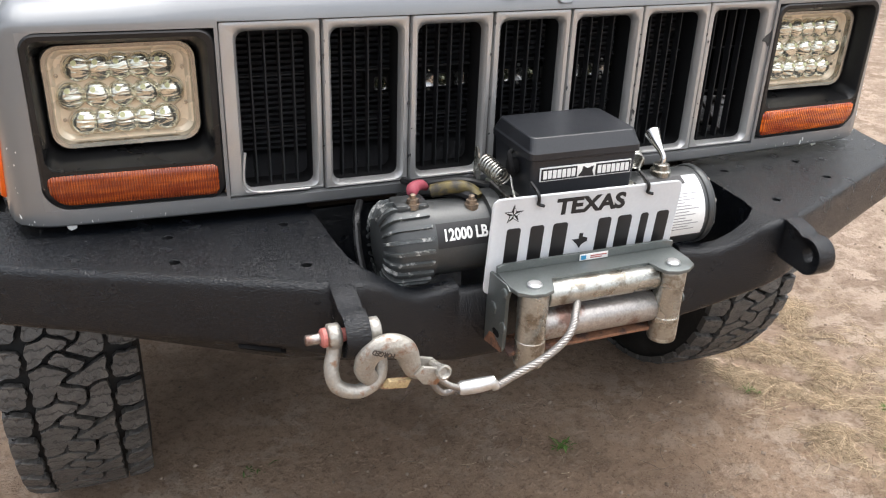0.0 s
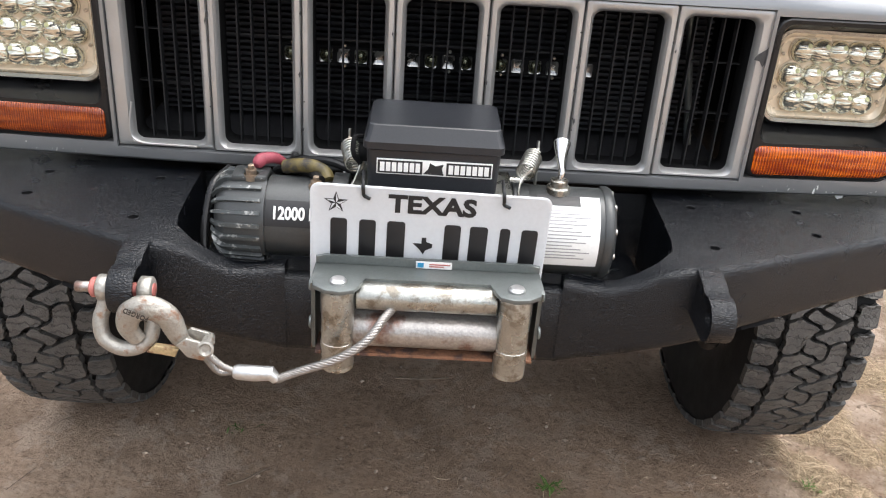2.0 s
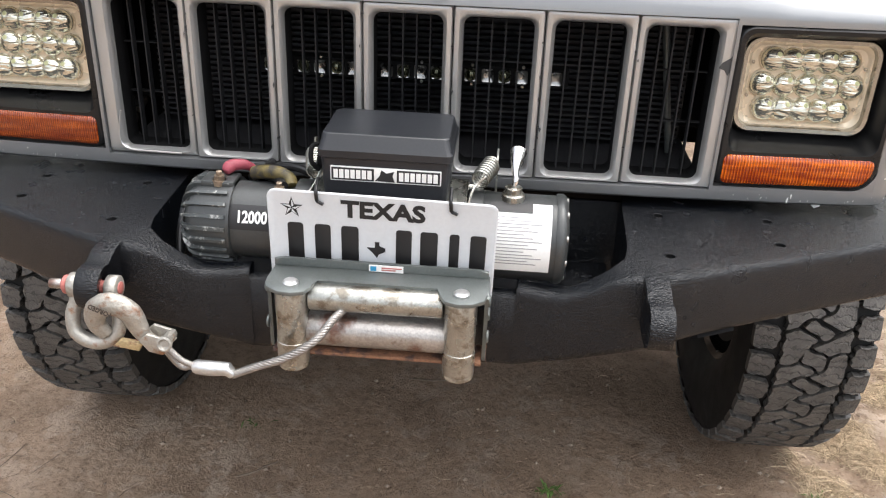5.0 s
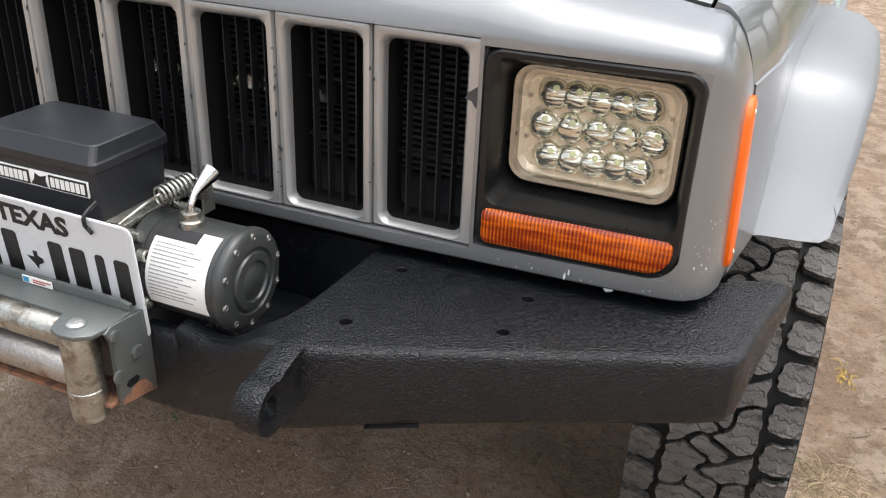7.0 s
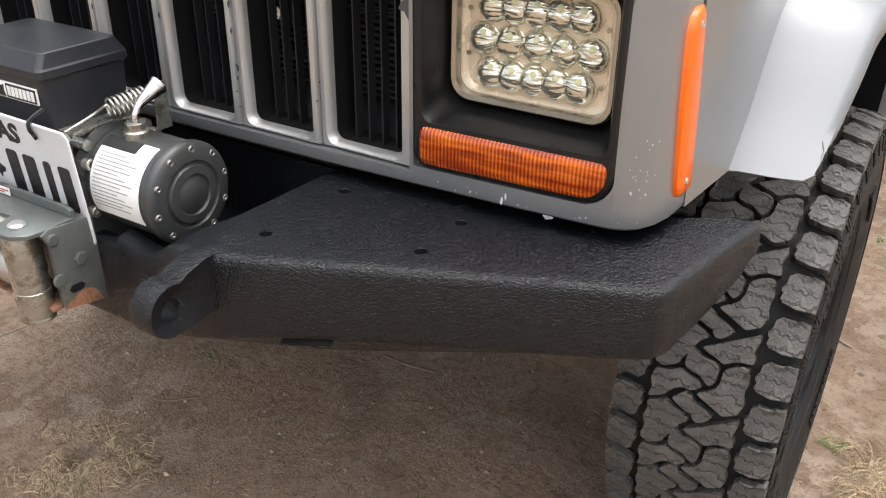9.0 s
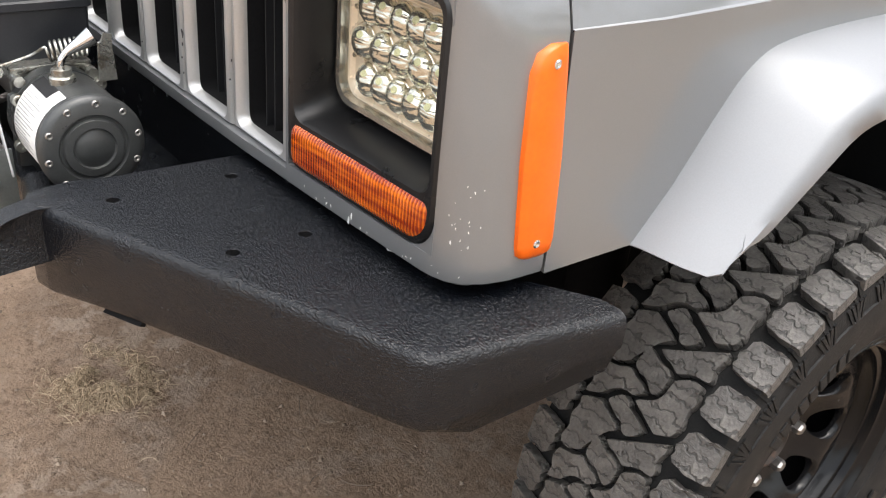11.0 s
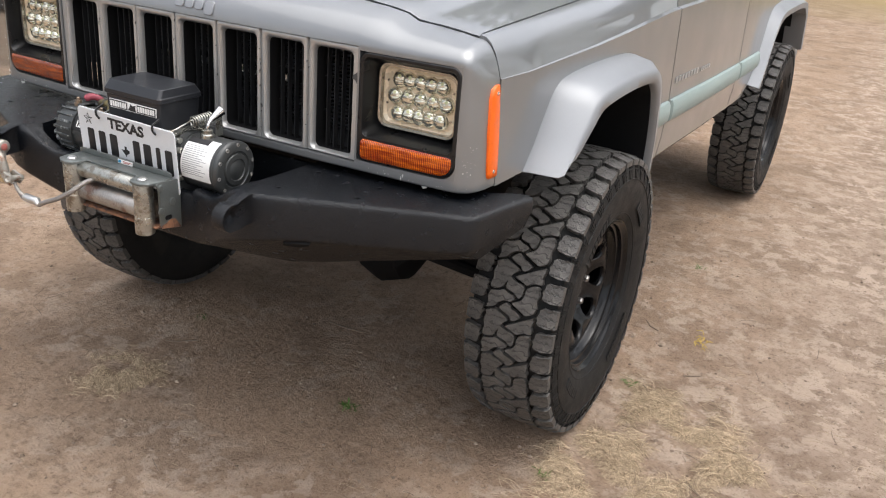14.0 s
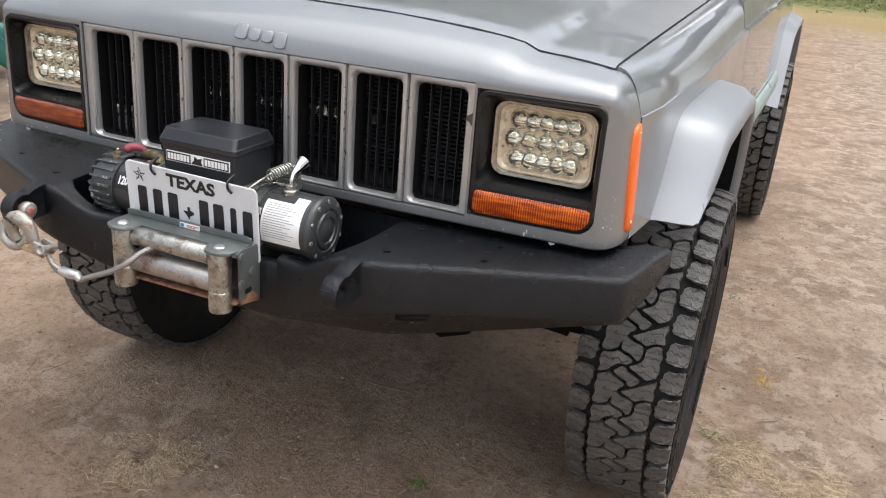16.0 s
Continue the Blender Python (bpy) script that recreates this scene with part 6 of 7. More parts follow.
for s in (-1, 1):
    bm = bmesh.new()
    prism(bm, [(FX + s * 0.1405, -0.1700, 0.785), (FX + s * 0.1405, -0.1700, 0.670), (FX + s * 0.1405, -0.2255, 0.683), (FX + s * 0.1405, -0.2305, 0.692), (FX + s * 0.1405, -0.2305, 0.770), (FX + s * 0.1405, -0.2395, 0.786), (FX + s * 0.1405, -0.2295, 0.791)], (s * 0.005, 0, 0), 0.001)
    part("side_plate", bm, BRACKET, fair)
    for y, z, r in ((-0.196, 0.739, 0.0095), (-0.229, 0.724, 0.0085), (-0.227, 0.777, 0.0075)):
        bm = bmesh.new()
        turned(bm, [(0, r), (0.0020, r), (0.0030, r * 0.75)], (FX + s * 0.1455, y, z), (s, 0, 0), 6 if r > 0.009 else 16)
        part("bolt_head", bm, BRACKET, fair, smooth=0)
for s in (-1, 1):
    bm = bmesh.new()
    prism(bm, [(FX + s * 0.1460, -0.2155, 0.700), (FX + s * 0.1460, -0.2015, 0.700), (FX + s * 0.1460, -0.1975, 0.705), (FX + s * 0.1460, -0.2015, 0.710), (FX + s * 0.1460, -0.2155, 0.710), (FX + s * 0.1460, -0.2195, 0.705)], (s * 0.0006, 0, 0))
    part("oval_hole", bm, MATTE, fair, "dark oval hole", smooth=0)
    bm = bmesh.new()
    prism(bm, [(FX + s * 0.1457, -0.1715, 0.6720), (FX + s * 0.1457, -0.2295, 0.6835), (FX + s * 0.1457, -0.2285, 0.690), (FX + s * 0.1457, -0.2155, 0.693), (FX + s * 0.1457, -0.2015, 0.699), (FX + s * 0.1457, -0.1885, 0.696)], (s * 0.0006, 0, 0))
    part("rust_patch", bm, RUST, fair, "rust along the side plate's lower edge", smooth=0)
bm = bmesh.new()
box(bm, (FX - 0.1400, -0.2415, 0.6835), (FX + 0.1400, -0.1945, 0.6885), 0.001)
part("bottom_plate", bm, RUST, fair, "rusted bottom plate")
for s in (-1, 1):
    bm = bmesh.new()
    x = FX + s * 0.1105
    turned(bm, [(0, 0.017), (0.002, 0.0205), (0.005, 0.0212), (0.0075, 0.0205), (0.010, 0.0215), (0.042, 0.0215), (0.0425, 0.0208), (0.082, 0.0208), (0.0825, 0.0215), (0.1125, 0.0215), (0.1160, 0.0205), (0.1170, 0.019)], (x, -0.2440, 0.6680), (0, 0, 1), 32)
    roll = part("upright_roller", bm, ZINC, fair, "dull zinc steel roller")
    bm = bmesh.new()
    turned(bm, [(0, 0.0105), (0.003, 0.0105), (0.0055, 0.008), (0.0062, 0.004)], (x, -0.2440, 0.7915), (0, 0, 1), 20)
    part("roller_pin", bm, FERRULE, fair, "bright pin head")
bm = bmesh.new()
rod(bm, (FX - 0.088, -0.2355, 0.7705), (FX + 0.088, -0.2355, 0.7705), 0.018, 32, 0.002)
part("upper_roller", bm, ZINC, fair, "dull zinc steel roller")
bm = bmesh.new()
rod(bm, (FX - 0.092, -0.2295, 0.720), (FX + 0.092, -0.2295, 0.720), 0.0235, 32, 0.002)
part("lower_roller", bm, RUSTY, fair, "rust-worn steel roller")
bm = bmesh.new()
box(bm, (FX - 0.016, -0.1980, 0.7925), (FX + 0.030, -0.1967, 0.8020))
dec = part("sticker", bm, WHITE, fair, "small white sticker with blue dot and red lines")
bm = bmesh.new()
box(bm, (FX - 0.014, -0.1987, 0.794), (FX - 0.006, -0.1979, 0.8005))
part("blue_dot", bm, mat("sticker_blue", (0.03, 0.25, 0.45), 0.5), dec)
bm = bmesh.new()
box(bm, (FX + 0.001, -0.1987, 0.798), (FX + 0.028, -0.1979, 0.7995))
box(bm, (FX + 0.001, -0.1987, 0.795), (FX + 0.020, -0.1979, 0.7965))
part("red_lines", bm, REDPAINT, dec)

# ---- shackle, hook and wire rope ----
shackle = root("bow_shackle", (-0.372, -0.256, 0.69), "galvanised bow shackle hung from the bumper tab", "shackle")
EX, EY, EZ = -0.3635, -0.256, 0.774
bm = bmesh.new()
bow = [(EX - 0.0245, EY, EZ + 0.003), (EX - 0.0255, EY - 0.003, EZ - 0.018), (EX - 0.0315, EY - 0.010, EZ - 0.040), (EX - 0.026, EY - 0.017, EZ - 0.063), (EX, EY - 0.020, EZ - 0.074), (EX + 0.026, EY - 0.017, EZ - 0.063), (EX + 0.0315, EY - 0.010, EZ - 0.040), (EX + 0.0255, EY - 0.003, EZ - 0.018), (EX + 0.0245, EY, EZ + 0.003)]
tube(bm, smooth_path(bow, 6), 0.0095, 16)
for s in (-1, 1):
    turned(bm, [(-0.0085, 0.0135), (-0.0065, 0.0165), (0.0065, 0.0165), (0.0085, 0.0135)], (EX + s * 0.0250, EY, EZ), (1, 0, 0), 24)
part("bow", bm, GALV, shackle, "galvanised steel bow", smooth=60)
bm = bmesh.new()
rod(bm, (EX - 0.042, EY, EZ), (EX + 0.035, EY, EZ), 0.0085, 20, 0.001)
turned(bm, [(0, 0.0125), (0.005, 0.0125), (0.008, 0.009)], (EX - 0.0345, EY, EZ), (-1, 0, 0), 20)
part("pin", bm, REDPAINT, shackle, "red painted pin")
bm = bmesh.new()
rod(bm, (EX - 0.061, EY, EZ), (EX - 0.040, EY, EZ), 0.0068, 16, 0.002)
part("pin_tip", bm, RUSTY, shackle, "worn pin end")

hook = root("clevis_hook", (-0.31, -0.29, 0.70), "rust-stained forged steel hook through the shackle", "hook")
HY = -0.283
bm = bmesh.new()
hp = [(-0.347, HY + 0.006, 0.716), (-0.357, HY + 0.003, 0.735), (-0.350, HY - 0.002, 0.758), (-0.328, HY - 0.005, 0.7675), (-0.307, HY - 0.005, 0.757), (-0.299, HY - 0.003, 0.737), (-0.293, HY - 0.001, 0.722), (-0.280, HY, 0.712)]
hp = smooth_path(hp, 6)
hr = [0.0085 + 0.0075 * math.sin(math.pi * min(1, (k + 4) / (len(hp) + 2))) for k in range(len(hp))]
tube(bm, hp, 0.01, 14, hr)
bmesh.ops.scale(bm, vec=(1, 0.75, 1), verts=bm.verts, space=Matrix.Translation((0, -HY, 0)))
part("hook_body", bm, HOOKSTEEL, hook, "forged steel hook body", smooth=60)
part("forged_lettering", text_mesh("FORGED", 0.0098, 0.0006, pose(-0.3385, HY - 0.0185, 0.7655, 90, 203, 0), 0.8), ENGRAVED, hook, "dark raised lettering", smooth=0)
bm = bmesh.new()
for s in (-1, 1):
    prism(bm, [(-0.296, HY + s * 0.012 - 0.002, 0.722), (-0.284, HY + s * 0.012 - 0.002, 0.732), (-0.262, HY + s * 0.012 - 0.002, 0.726), (-0.256, HY + s * 0.012 - 0.002, 0.712), (-0.266, HY + s * 0.012 - 0.002, 0.702), (-0.284, HY + s * 0.012 - 0.002, 0.706)], (0, 0.005, 0), 0.001)
part("clevis_cheek", bm, GALV, hook)
bm = bmesh.new()
turned(bm, [(0, 0.007), (0.032, 0.007), (0.033, 0.0095), (0.041, 0.0105), (0.042, 0.008), (0.038, 0.005)], (-0.264, HY + 0.018, 0.716), (0.12, -1, 0.2), 10)
part("clevis_pin", bm, GALV, hook)
bm = bmesh.new()
prism(bm, [(-0.336, HY - 0.004, 0.703), (-0.302, HY - 0.004, 0.698), (-0.296, HY - 0.004, 0.710), (-0.326, HY - 0.004, 0.713)], (0, 0.010, 0), 0.002)
part("safety_latch", bm, mat("rusty_latch", (0.52, 0.40, 0.22), 0.5, 0.4, 0.3, 60, 300, dark=(0.22, 0.10, 0.06), patch=0.5, patch_scale=50), hook, "rusty spring latch")

rope = root("winch_rope", (-0.15, -0.28, 0.68), "galvanised wire rope from the fairlead to the hook", "wire rope")


def strands(name, path, r, turns, label):
    n = len(path)
    for s in range(6):
        bm = bmesh.new()
        pts = []
        for k, q in enumerate(path):
            way = (path[min(k + 1, n - 1)] - path[max(k - 1, 0)]).normalized()
            u = way.cross(Vector((0, 1, 0))).normalized()
            w = way.cross(u)
            a = 2 * math.pi * (s / 6 + turns * k / n)
            pts.append(q + (u * math.cos(a) + w * math.sin(a)) * r * 0.62)
        tube(bm, pts, r * 0.36, 6)
        part(name, bm, ROPE, rope, label, smooth=60)


strands("strand", smooth_path([(-0.178, -0.290, 0.675), (-0.150, -0.292, 0.690), (-0.105, -0.292, 0.710), (-0.070, -0.284, 0.732), (-0.050, -0.262, 0.752), (-0.035, -0.235, 0.762), (-0.02, -0.18, 0.78), (-0.01, -0.12, 0.80)], 12), 0.0060, 9, "")
strands("eye_strand", smooth_path([(-0.228, -0.288, 0.683), (-0.245, -0.290, 0.692), (-0.262, -0.286, 0.706), (-0.272, -0.282, 0.716)], 8), 0.0048, 4, "")
strands("eye_strand", smooth_path([(-0.228, -0.282, 0.680), (-0.250, -0.280, 0.675), (-0.268, -0.280, 0.698), (-0.274, -0.281, 0.714)], 8), 0.0048, 4, "")
bm = bmesh.new()
fer = [Vector((-0.231, -0.287, 0.6815)), Vector((-0.226, -0.287, 0.6815)), Vector((-0.205, -0.289, 0.682)), Vector((-0.184, -0.290, 0.6835)), Vector((-0.178, -0.290, 0.675))]
tube(bm, fer, 0.01, 20, [0.0075, 0.0098, 0.0102, 0.0092, 0.0068])
part("ferrule", bm, FERRULE, rope, "pressed aluminium ferrule", smooth=50)

# ---- winch cables ----
cab = root("power_cables", (-0.2, -0.06, 0.86), "red, black and yellow battery cables on the winch motor", "cable")
bm = bmesh.new()
tube(bm, smooth_path([(-0.232, WY + 0.004, 0.880), (-0.226, WY + 0.014, 0.886), (-0.212, WY + 0.024, 0.885), (-0.200, WY + 0.034, 0.876)], 5), 0.009, 12, [0.005, 0.0075, 0.0085, 0.009, 0.009, 0.0088, 0.0085, 0.0083, 0.008, 0.008, 0.0078, 0.0075, 0.007, 0.0065, 0.006, 0.005])
part("red_boot", bm, PINK, cab, "faded red rubber boot")
bm = bmesh.new()
tube(bm, smooth_path([(-0.196, WY + 0.022, 0.874), (-0.178, WY + 0.014, 0.880), (-0.158, WY + 0.008, 0.882), (-0.142, WY + 0.004, 0.876), (-0.136, WY - 0.006, 0.868)], 5), 0.0098, 12)
part("yellow_cable", bm, YELLOW, cab, "grimy yellow sleeved cable")
bm = bmesh.new()
tube(bm, smooth_path([(-0.145, WY - 0.016, 0.872), (-0.16, WY + 0.01, 0.872), (-0.20, WY + 0.05, 0.862), (-0.22, WY + 0.09, 0.84)], 5), 0.007, 10)
tube(bm, smooth_path([(-0.10, WY + 0.03, 0.868), (-0.14, WY + 0.05, 0.874), (-0.19, WY + 0.08, 0.862), (-0.2, WY + 0.13, 0.85)], 5), 0.006, 10)
part("black_cable", bm, BLACK, cab, "black battery cable")
hose = root("black_hose", (-0.305, -0.1, 0.70), "black rubber hose beside the winch motor", "hose")
bm = bmesh.new()
tube(bm, smooth_path([(-0.285, -0.02, 0.845), (-0.300, -0.055, 0.835), (-0.306, -0.085, 0.80), (-0.304, -0.110, 0.765), (-0.298, -0.12, 0.735), (-0.28, -0.10, 0.70)], 6), 0.0055, 10)
part("hose_line", bm, BLACK, hose)

# ---- litter on the dirt: straw, twigs, stones, weeds ----
def blades(name, spots, count, length, width, material, label, category, seed, lift=0.012, gaps=0.0, curl=0.9):
    """Thin dry stems thrown about the spots (x, y, spread); gaps leaves bare places between them."""
    rng = random.Random(seed)
    verts, faces = [], []
    for _ in range(count):
        x, y, sx, sy = rng.choice(spots)
        r = abs(rng.gauss(0, 0.62))
        a = rng.uniform(0, 2 * math.pi)
        cx, cy = x + sx * r * math.cos(a), y + sy * r * math.sin(a)
        if any(abs(cx - wx) < 0.15 and abs(cy - wy) < 0.16 for wx, wy in ((0.786, 0.662), (-0.734, 0.662), (0.785, 3.33), (-0.76, 3.33))):
            continue
        if gaps and noise.noise(Vector((cx * 8, cy * 8, seed))) + 0.6 * noise.noise(Vector((cx * 19, cy * 19, seed))) < gaps * rng.uniform(0.2, 1.0):
            continue
        n = length * rng.uniform(0.3, 1.0)
        b, bend, tip = rng.uniform(0, math.pi), rng.gauss(0, curl), rng.uniform(0, 1) ** 3 * lift
        w = width * rng.uniform(0.45, 1.0)
        base, steps = len(verts), 5
        px, py = cx - n / 2 * math.cos(b), cy - n / 2 * math.sin(b)
        for k in range(steps + 1):
            f = k / steps - 0.5
            q = b + bend * f
            z = ground_height(px, py) + 0.0012 + tip * (0.25 - f * f) * 4
            ox, oy = -math.sin(q) * w / 2, math.cos(q) * w / 2
            taper = 0.55 if k in (0, steps) else 1.0
            verts += [(px - ox * taper, py - oy * taper, z), (px + ox * taper, py + oy * taper, z), (px, py, z + w * 0.6)]
            px, py = px + n / steps * math.cos(q), py + n / steps * math.sin(q)
        for k in range(steps):
            i = base + 3 * k
            faces += [(i, i + 2, i + 5, i + 3), (i + 2, i + 1, i + 4, i + 5)]
    me = bpy.data.meshes.new(name)
    me.from_pydata(verts, [], faces)
    me.materials.append(material)
    ob = new(name, me)
    return tagged(ob, label, category, kind="stuff")


blades("dry_straw", [(1.02, 0.36, 0.14, 0.14), (1.10, 0.55, 0.16, 0.12), (0.98, 0.10, 0.10, 0.14), (1.28, 0.42, 0.20, 0.18), (1.12, 0.30, 0.16, 0.14), (0.93, 0.50, 0.07, 0.14), (1.32, 0.66, 0.18, 0.12), (1.18, 0.10, 0.16, 0.14), (0.98, 0.70, 0.10, 0.14), (1.22, 0.80, 0.14, 0.14), (1.04, 0.86, 0.12, 0.10)],
       26000, 0.085, 0.0016, STRAW, "scattered dry straw matted on the dirt", "straw", 3, 0.020, 0.07)
blades("dry_straw", [(-0.33, 0.05, 0.11, 0.09), (-0.31, 0.06, 0.07, 0.06), (-0.38, 0.03, 0.09, 0.08)], 7000, 0.055, 0.0018, STRAW, "small heap of dry straw on the dirt", "straw", 4, 0.030, 0.02)
blades("dry_straw", [(0.4, 0.2, 1.6, 1.4), (1.8, 1.4, 0.9, 1.2), (1.3, 0.9, 0.7, 0.7), (-1.2, 0.6, 1.0, 1.2)], 2400, 0.050, 0.0013, STRAW, "loose dry straw strewn over the dirt", "straw", 5, 0.008, 0.1)
GRASS = mat("field_grass", (0.16, 0.19, 0.06), 0.8, 0.0, 0.4, 0.6, 12)
per_blade(GRASS, (0.30, 0.28, 0.12), (0.09, 0.13, 0.035))
blades("field_grass", [(1.5, 23.5, 5.0, 3.0), (6.0, 22.5, 4.0, 3.0), (-3.0, 24.5, 4.0, 2.5)], 9000, 0.35, 0.03, GRASS, "rough green and straw-coloured grass at the yard's end", "grass", 8, 0.16, 0.0, 0.3)
TWIG = mat("grey_twig", (0.22, 0.165, 0.12), 0.9, 0.0, 0.3, 20, 100)
blades("twigs", [(0.6, 0.3, 1.5, 1.2), (1.7, 1.6, 0.8, 1.0), (-0.9, 0.2, 1.0, 1.0), (1.2, 0.8, 0.5, 0.5)], 130, 0.09, 0.0026, TWIG, "thin grey-brown twigs scattered on the dirt", "twigs", 6, 0.006, 0.0, 0.5)
for x, y, turn, n in ((0.89, 1.38, -42, 0.085), (1.11, 1.12, 35, 0.060), (0.47, 1.10, 12, 0.050), (0.02, 0.69, 5, 0.140), (-0.35, 0.29, 38, 0.100), (1.02, 0.93, -35, 0.070), (1.30, 0.50, -30, 0.120)):
    bm = bmesh.new()
    a = radians(turn)
    pts = [Vector((x + n * (f - 0.5) * math.cos(a) + 0.004 * math.sin(7 * f + x), y + n * (f - 0.5) * math.sin(a) + 0.004 * math.cos(6 * f), ground_height(x, y) + 0.003)) for f in (0, 0.25, 0.5, 0.75, 1)]
    tube(bm, pts, 0.002, 6, [0.0018, 0.0026, 0.0024, 0.0021, 0.0012])
    tagged(part("twig", bm, TWIG, None, smooth=60), "short broken grey-brown twig on the dirt", "twig", "twigs on the dirt")
rng = random.Random(11)
verts, faces = [], []
for _ in range(9000):
    x, y = rng.gauss(0.5, 1.3), rng.gauss(0.9, 1.4)
    if any(math.hypot(x - wx, y - wy) < 0.2 for wx, wy in ((0.786, 0.662), (-0.734, 0.662), (0.785, 3.33), (-0.76, 3.33))):
        continue
    r = 0.0014 + 0.007 * rng.random() ** 6
    z = ground_height(x, y) + r * 0.25
    b = len(verts)
    j = lambda: rng.uniform(0.6, 1.2) * r
    verts += [(x + j(), y, z), (x, y + j(), z), (x - j(), y, z), (x, y - j(), z), (x + r * 0.2, y, z + j() * 0.7), (x, y, z - r)]
    faces += [(b, b + 1, b + 4), (b + 1, b + 2, b + 4), (b + 2, b + 3, b + 4), (b + 3, b, b + 4), (b + 1, b, b + 5), (b + 2, b + 1, b + 5), (b + 3, b + 2, b + 5), (b, b + 3, b + 5)]
me = bpy.data.meshes.new("pebbles")
me.from_pydata(verts, [], faces)
me.materials.append(STONE)
tagged(new("pebbles", me), "small pale pebbles and clods on the dirt", "pebbles", kind="stuff")
for k, (x, y, n) in enumerate(((0.305, 0.290, 30), (1.10, 0.02, 14), (0.91, 0.34, 18), (0.95, 0.94, 16), (0.90, 2.05, 14), (1.20, 0.16, 12), (-0.40, 0.45, 10))):
    r2 = random.Random(40 + k)
    bm = bmesh.new()
    for _ in range(n):
        a, s = r2.uniform(0, 6.28), r2.uniform(0.006, 0.03)
        px, py = x + r2.gauss(0, 0.014), y + r2.gauss(0, 0.010)
        z = ground_height(px, py)
        c, w = Vector((math.cos(a), math.sin(a), 0)), 0.0022
        sd = Vector((-c.y, c.x, 0)) * w
        p0, p1, p2 = Vector((px, py, z)), Vector((px, py, z + s * 0.4)) + c * s * 0.5, Vector((px, py, z + s * 0.45)) + c * s
        q = [bm.verts.new(v) for v in (p0 - sd * 0.5, p0 + sd * 0.5, p1 + sd, p1 - sd, p2)]
        bm.faces.new(q[:4])
        bm.faces.new((q[3], q[2], q[4]))
    ob = part("weed_tuft", bm, WEED, None, smooth=0)
    tagged(ob, "tiny green weed sprouting from the dirt", "weed", "weeds on the dirt")

r2 = random.Random(61)
bm = bmesh.new()
for _ in range(16):
    px, py, a, n = 1.08 + r2.gauss(0, 0.012), 1.38 + r2.gauss(0, 0.022), r2.uniform(0, 6.28), r2.uniform(0.015, 0.04)
    z = ground_height(px, py) + 0.002
    tube(bm, [(px, py, z), (px + n * 0.5 * math.cos(a), py + n * 0.5 * math.sin(a), z + 0.008), (px + n * math.cos(a + 0.5), py + n * math.sin(a + 0.5), z + 0.002)], 0.002, 5, [0.001, 0.0024, 0.0008])
tagged(part("dry_sprig", bm, mat("yellow_dry_leaf", (0.52, 0.36, 0.10), 0.8, 0.0, 0.3, 30, 200), None, smooth=60), "small yellow dried leaf sprig on the dirt", "sprig")

# ---- far yard: wall, tipped chair, old tyre, table with a bag, bench, bicycle ----
bm = bmesh.new()
box(bm, (-14, 30.0, 0), (26, 30.3, 1.9))
wall = tagged(part("boundary_wall", bm, mat("pale_block_wall", (0.50, 0.45, 0.38), 0.9, 0.0, 0.2, 1.5, 30, bump=0.5, bump_scale=20)), "pale block boundary wall at the end of the yard", "wall", kind="structure")

TEAL = mat("faded_teal_plastic", (0.016, 0.12, 0.095), 0.5, 0.0, 0.2, 6, 60, dark=(0.12, 0.15, 0.13), patch=0.35, patch_scale=7)
chair = root("plastic_chair", (-4.5, 2.98, 0), "tipped-over faded teal plastic child's chair on the dirt", "chair")
turn = pose(-4.48, 2.96, 0, 0, 0, 49.5)


def laid(bm):
    bmesh.ops.transform(bm, matrix=turn, verts=bm.verts)
    return bm


bm = bmesh.new()
board = [(-0.097, 0.50), (-0.075, 0.515), (-0.034, 0.504), (0.063, 0.433), (0.164, 0.323), (0.29, 0.139), (0.335, 0.05), (0.325, 0.0), (0.285, 0.0), (0.147, 0.113), (0.090, 0.215), (0.038, 0.294), (-0.021, 0.357), (-0.085, 0.42)]
prism(bm, [(u, 0.0, z) for u, z in board], (0, 0.05, 0), 0.012)
part("backrest", laid(bm), TEAL, chair, "scuffed teal backrest")
bm = bmesh.new()
prism(bm, [(u, 0.04, z) for u, z in ((0.08, 0.36), (0.22, 0.365), (0.27, 0.34), (0.27, 0.23), (0.14, 0.22))], (0, 0.28, 0), 0.015)
part("seat", laid(bm), TEAL, chair)
for y, u0, u1 in ((0.02, 0.055, 0.0), (0.10, -0.005, -0.085), (0.30, 0.09, 0.03)):
    bm = bmesh.new()
    path = smooth_path([(u0 + 0.03, y, 0.30), (u0, y, 0.19), ((u0 + u1) / 2, y, 0.10), (u1, y, 0.035)], 4)
    tube(bm, path, 0.04, 12, [0.050 - 0.0012 * k for k in range(len(path))])
    part("leg", laid(bm), TEAL, chair, smooth=60)

tyre_pile = root("old_tyre", (-6.0, 4.05, 0), "old worn car tyre lying on the dirt", "tyre")
for z in (0.11,):
    bm = bmesh.new()
    turned(bm, [(-0.10, 0.20), (-0.105, 0.26), (-0.08, 0.32), (0, 0.335), (0.08, 0.32), (0.105, 0.26), (0.10, 0.20), (0.06, 0.19), (-0.06, 0.19), (-0.10, 0.20)], (-6.0, 4.05, z), (0, 0, 1), 36, False)
    part("tyre_ring", bm, mat("old_rubber", (0.05, 0.043, 0.037), 0.85) if z < 0.2 else bpy.data.materials["old_rubber"], tyre_pile)

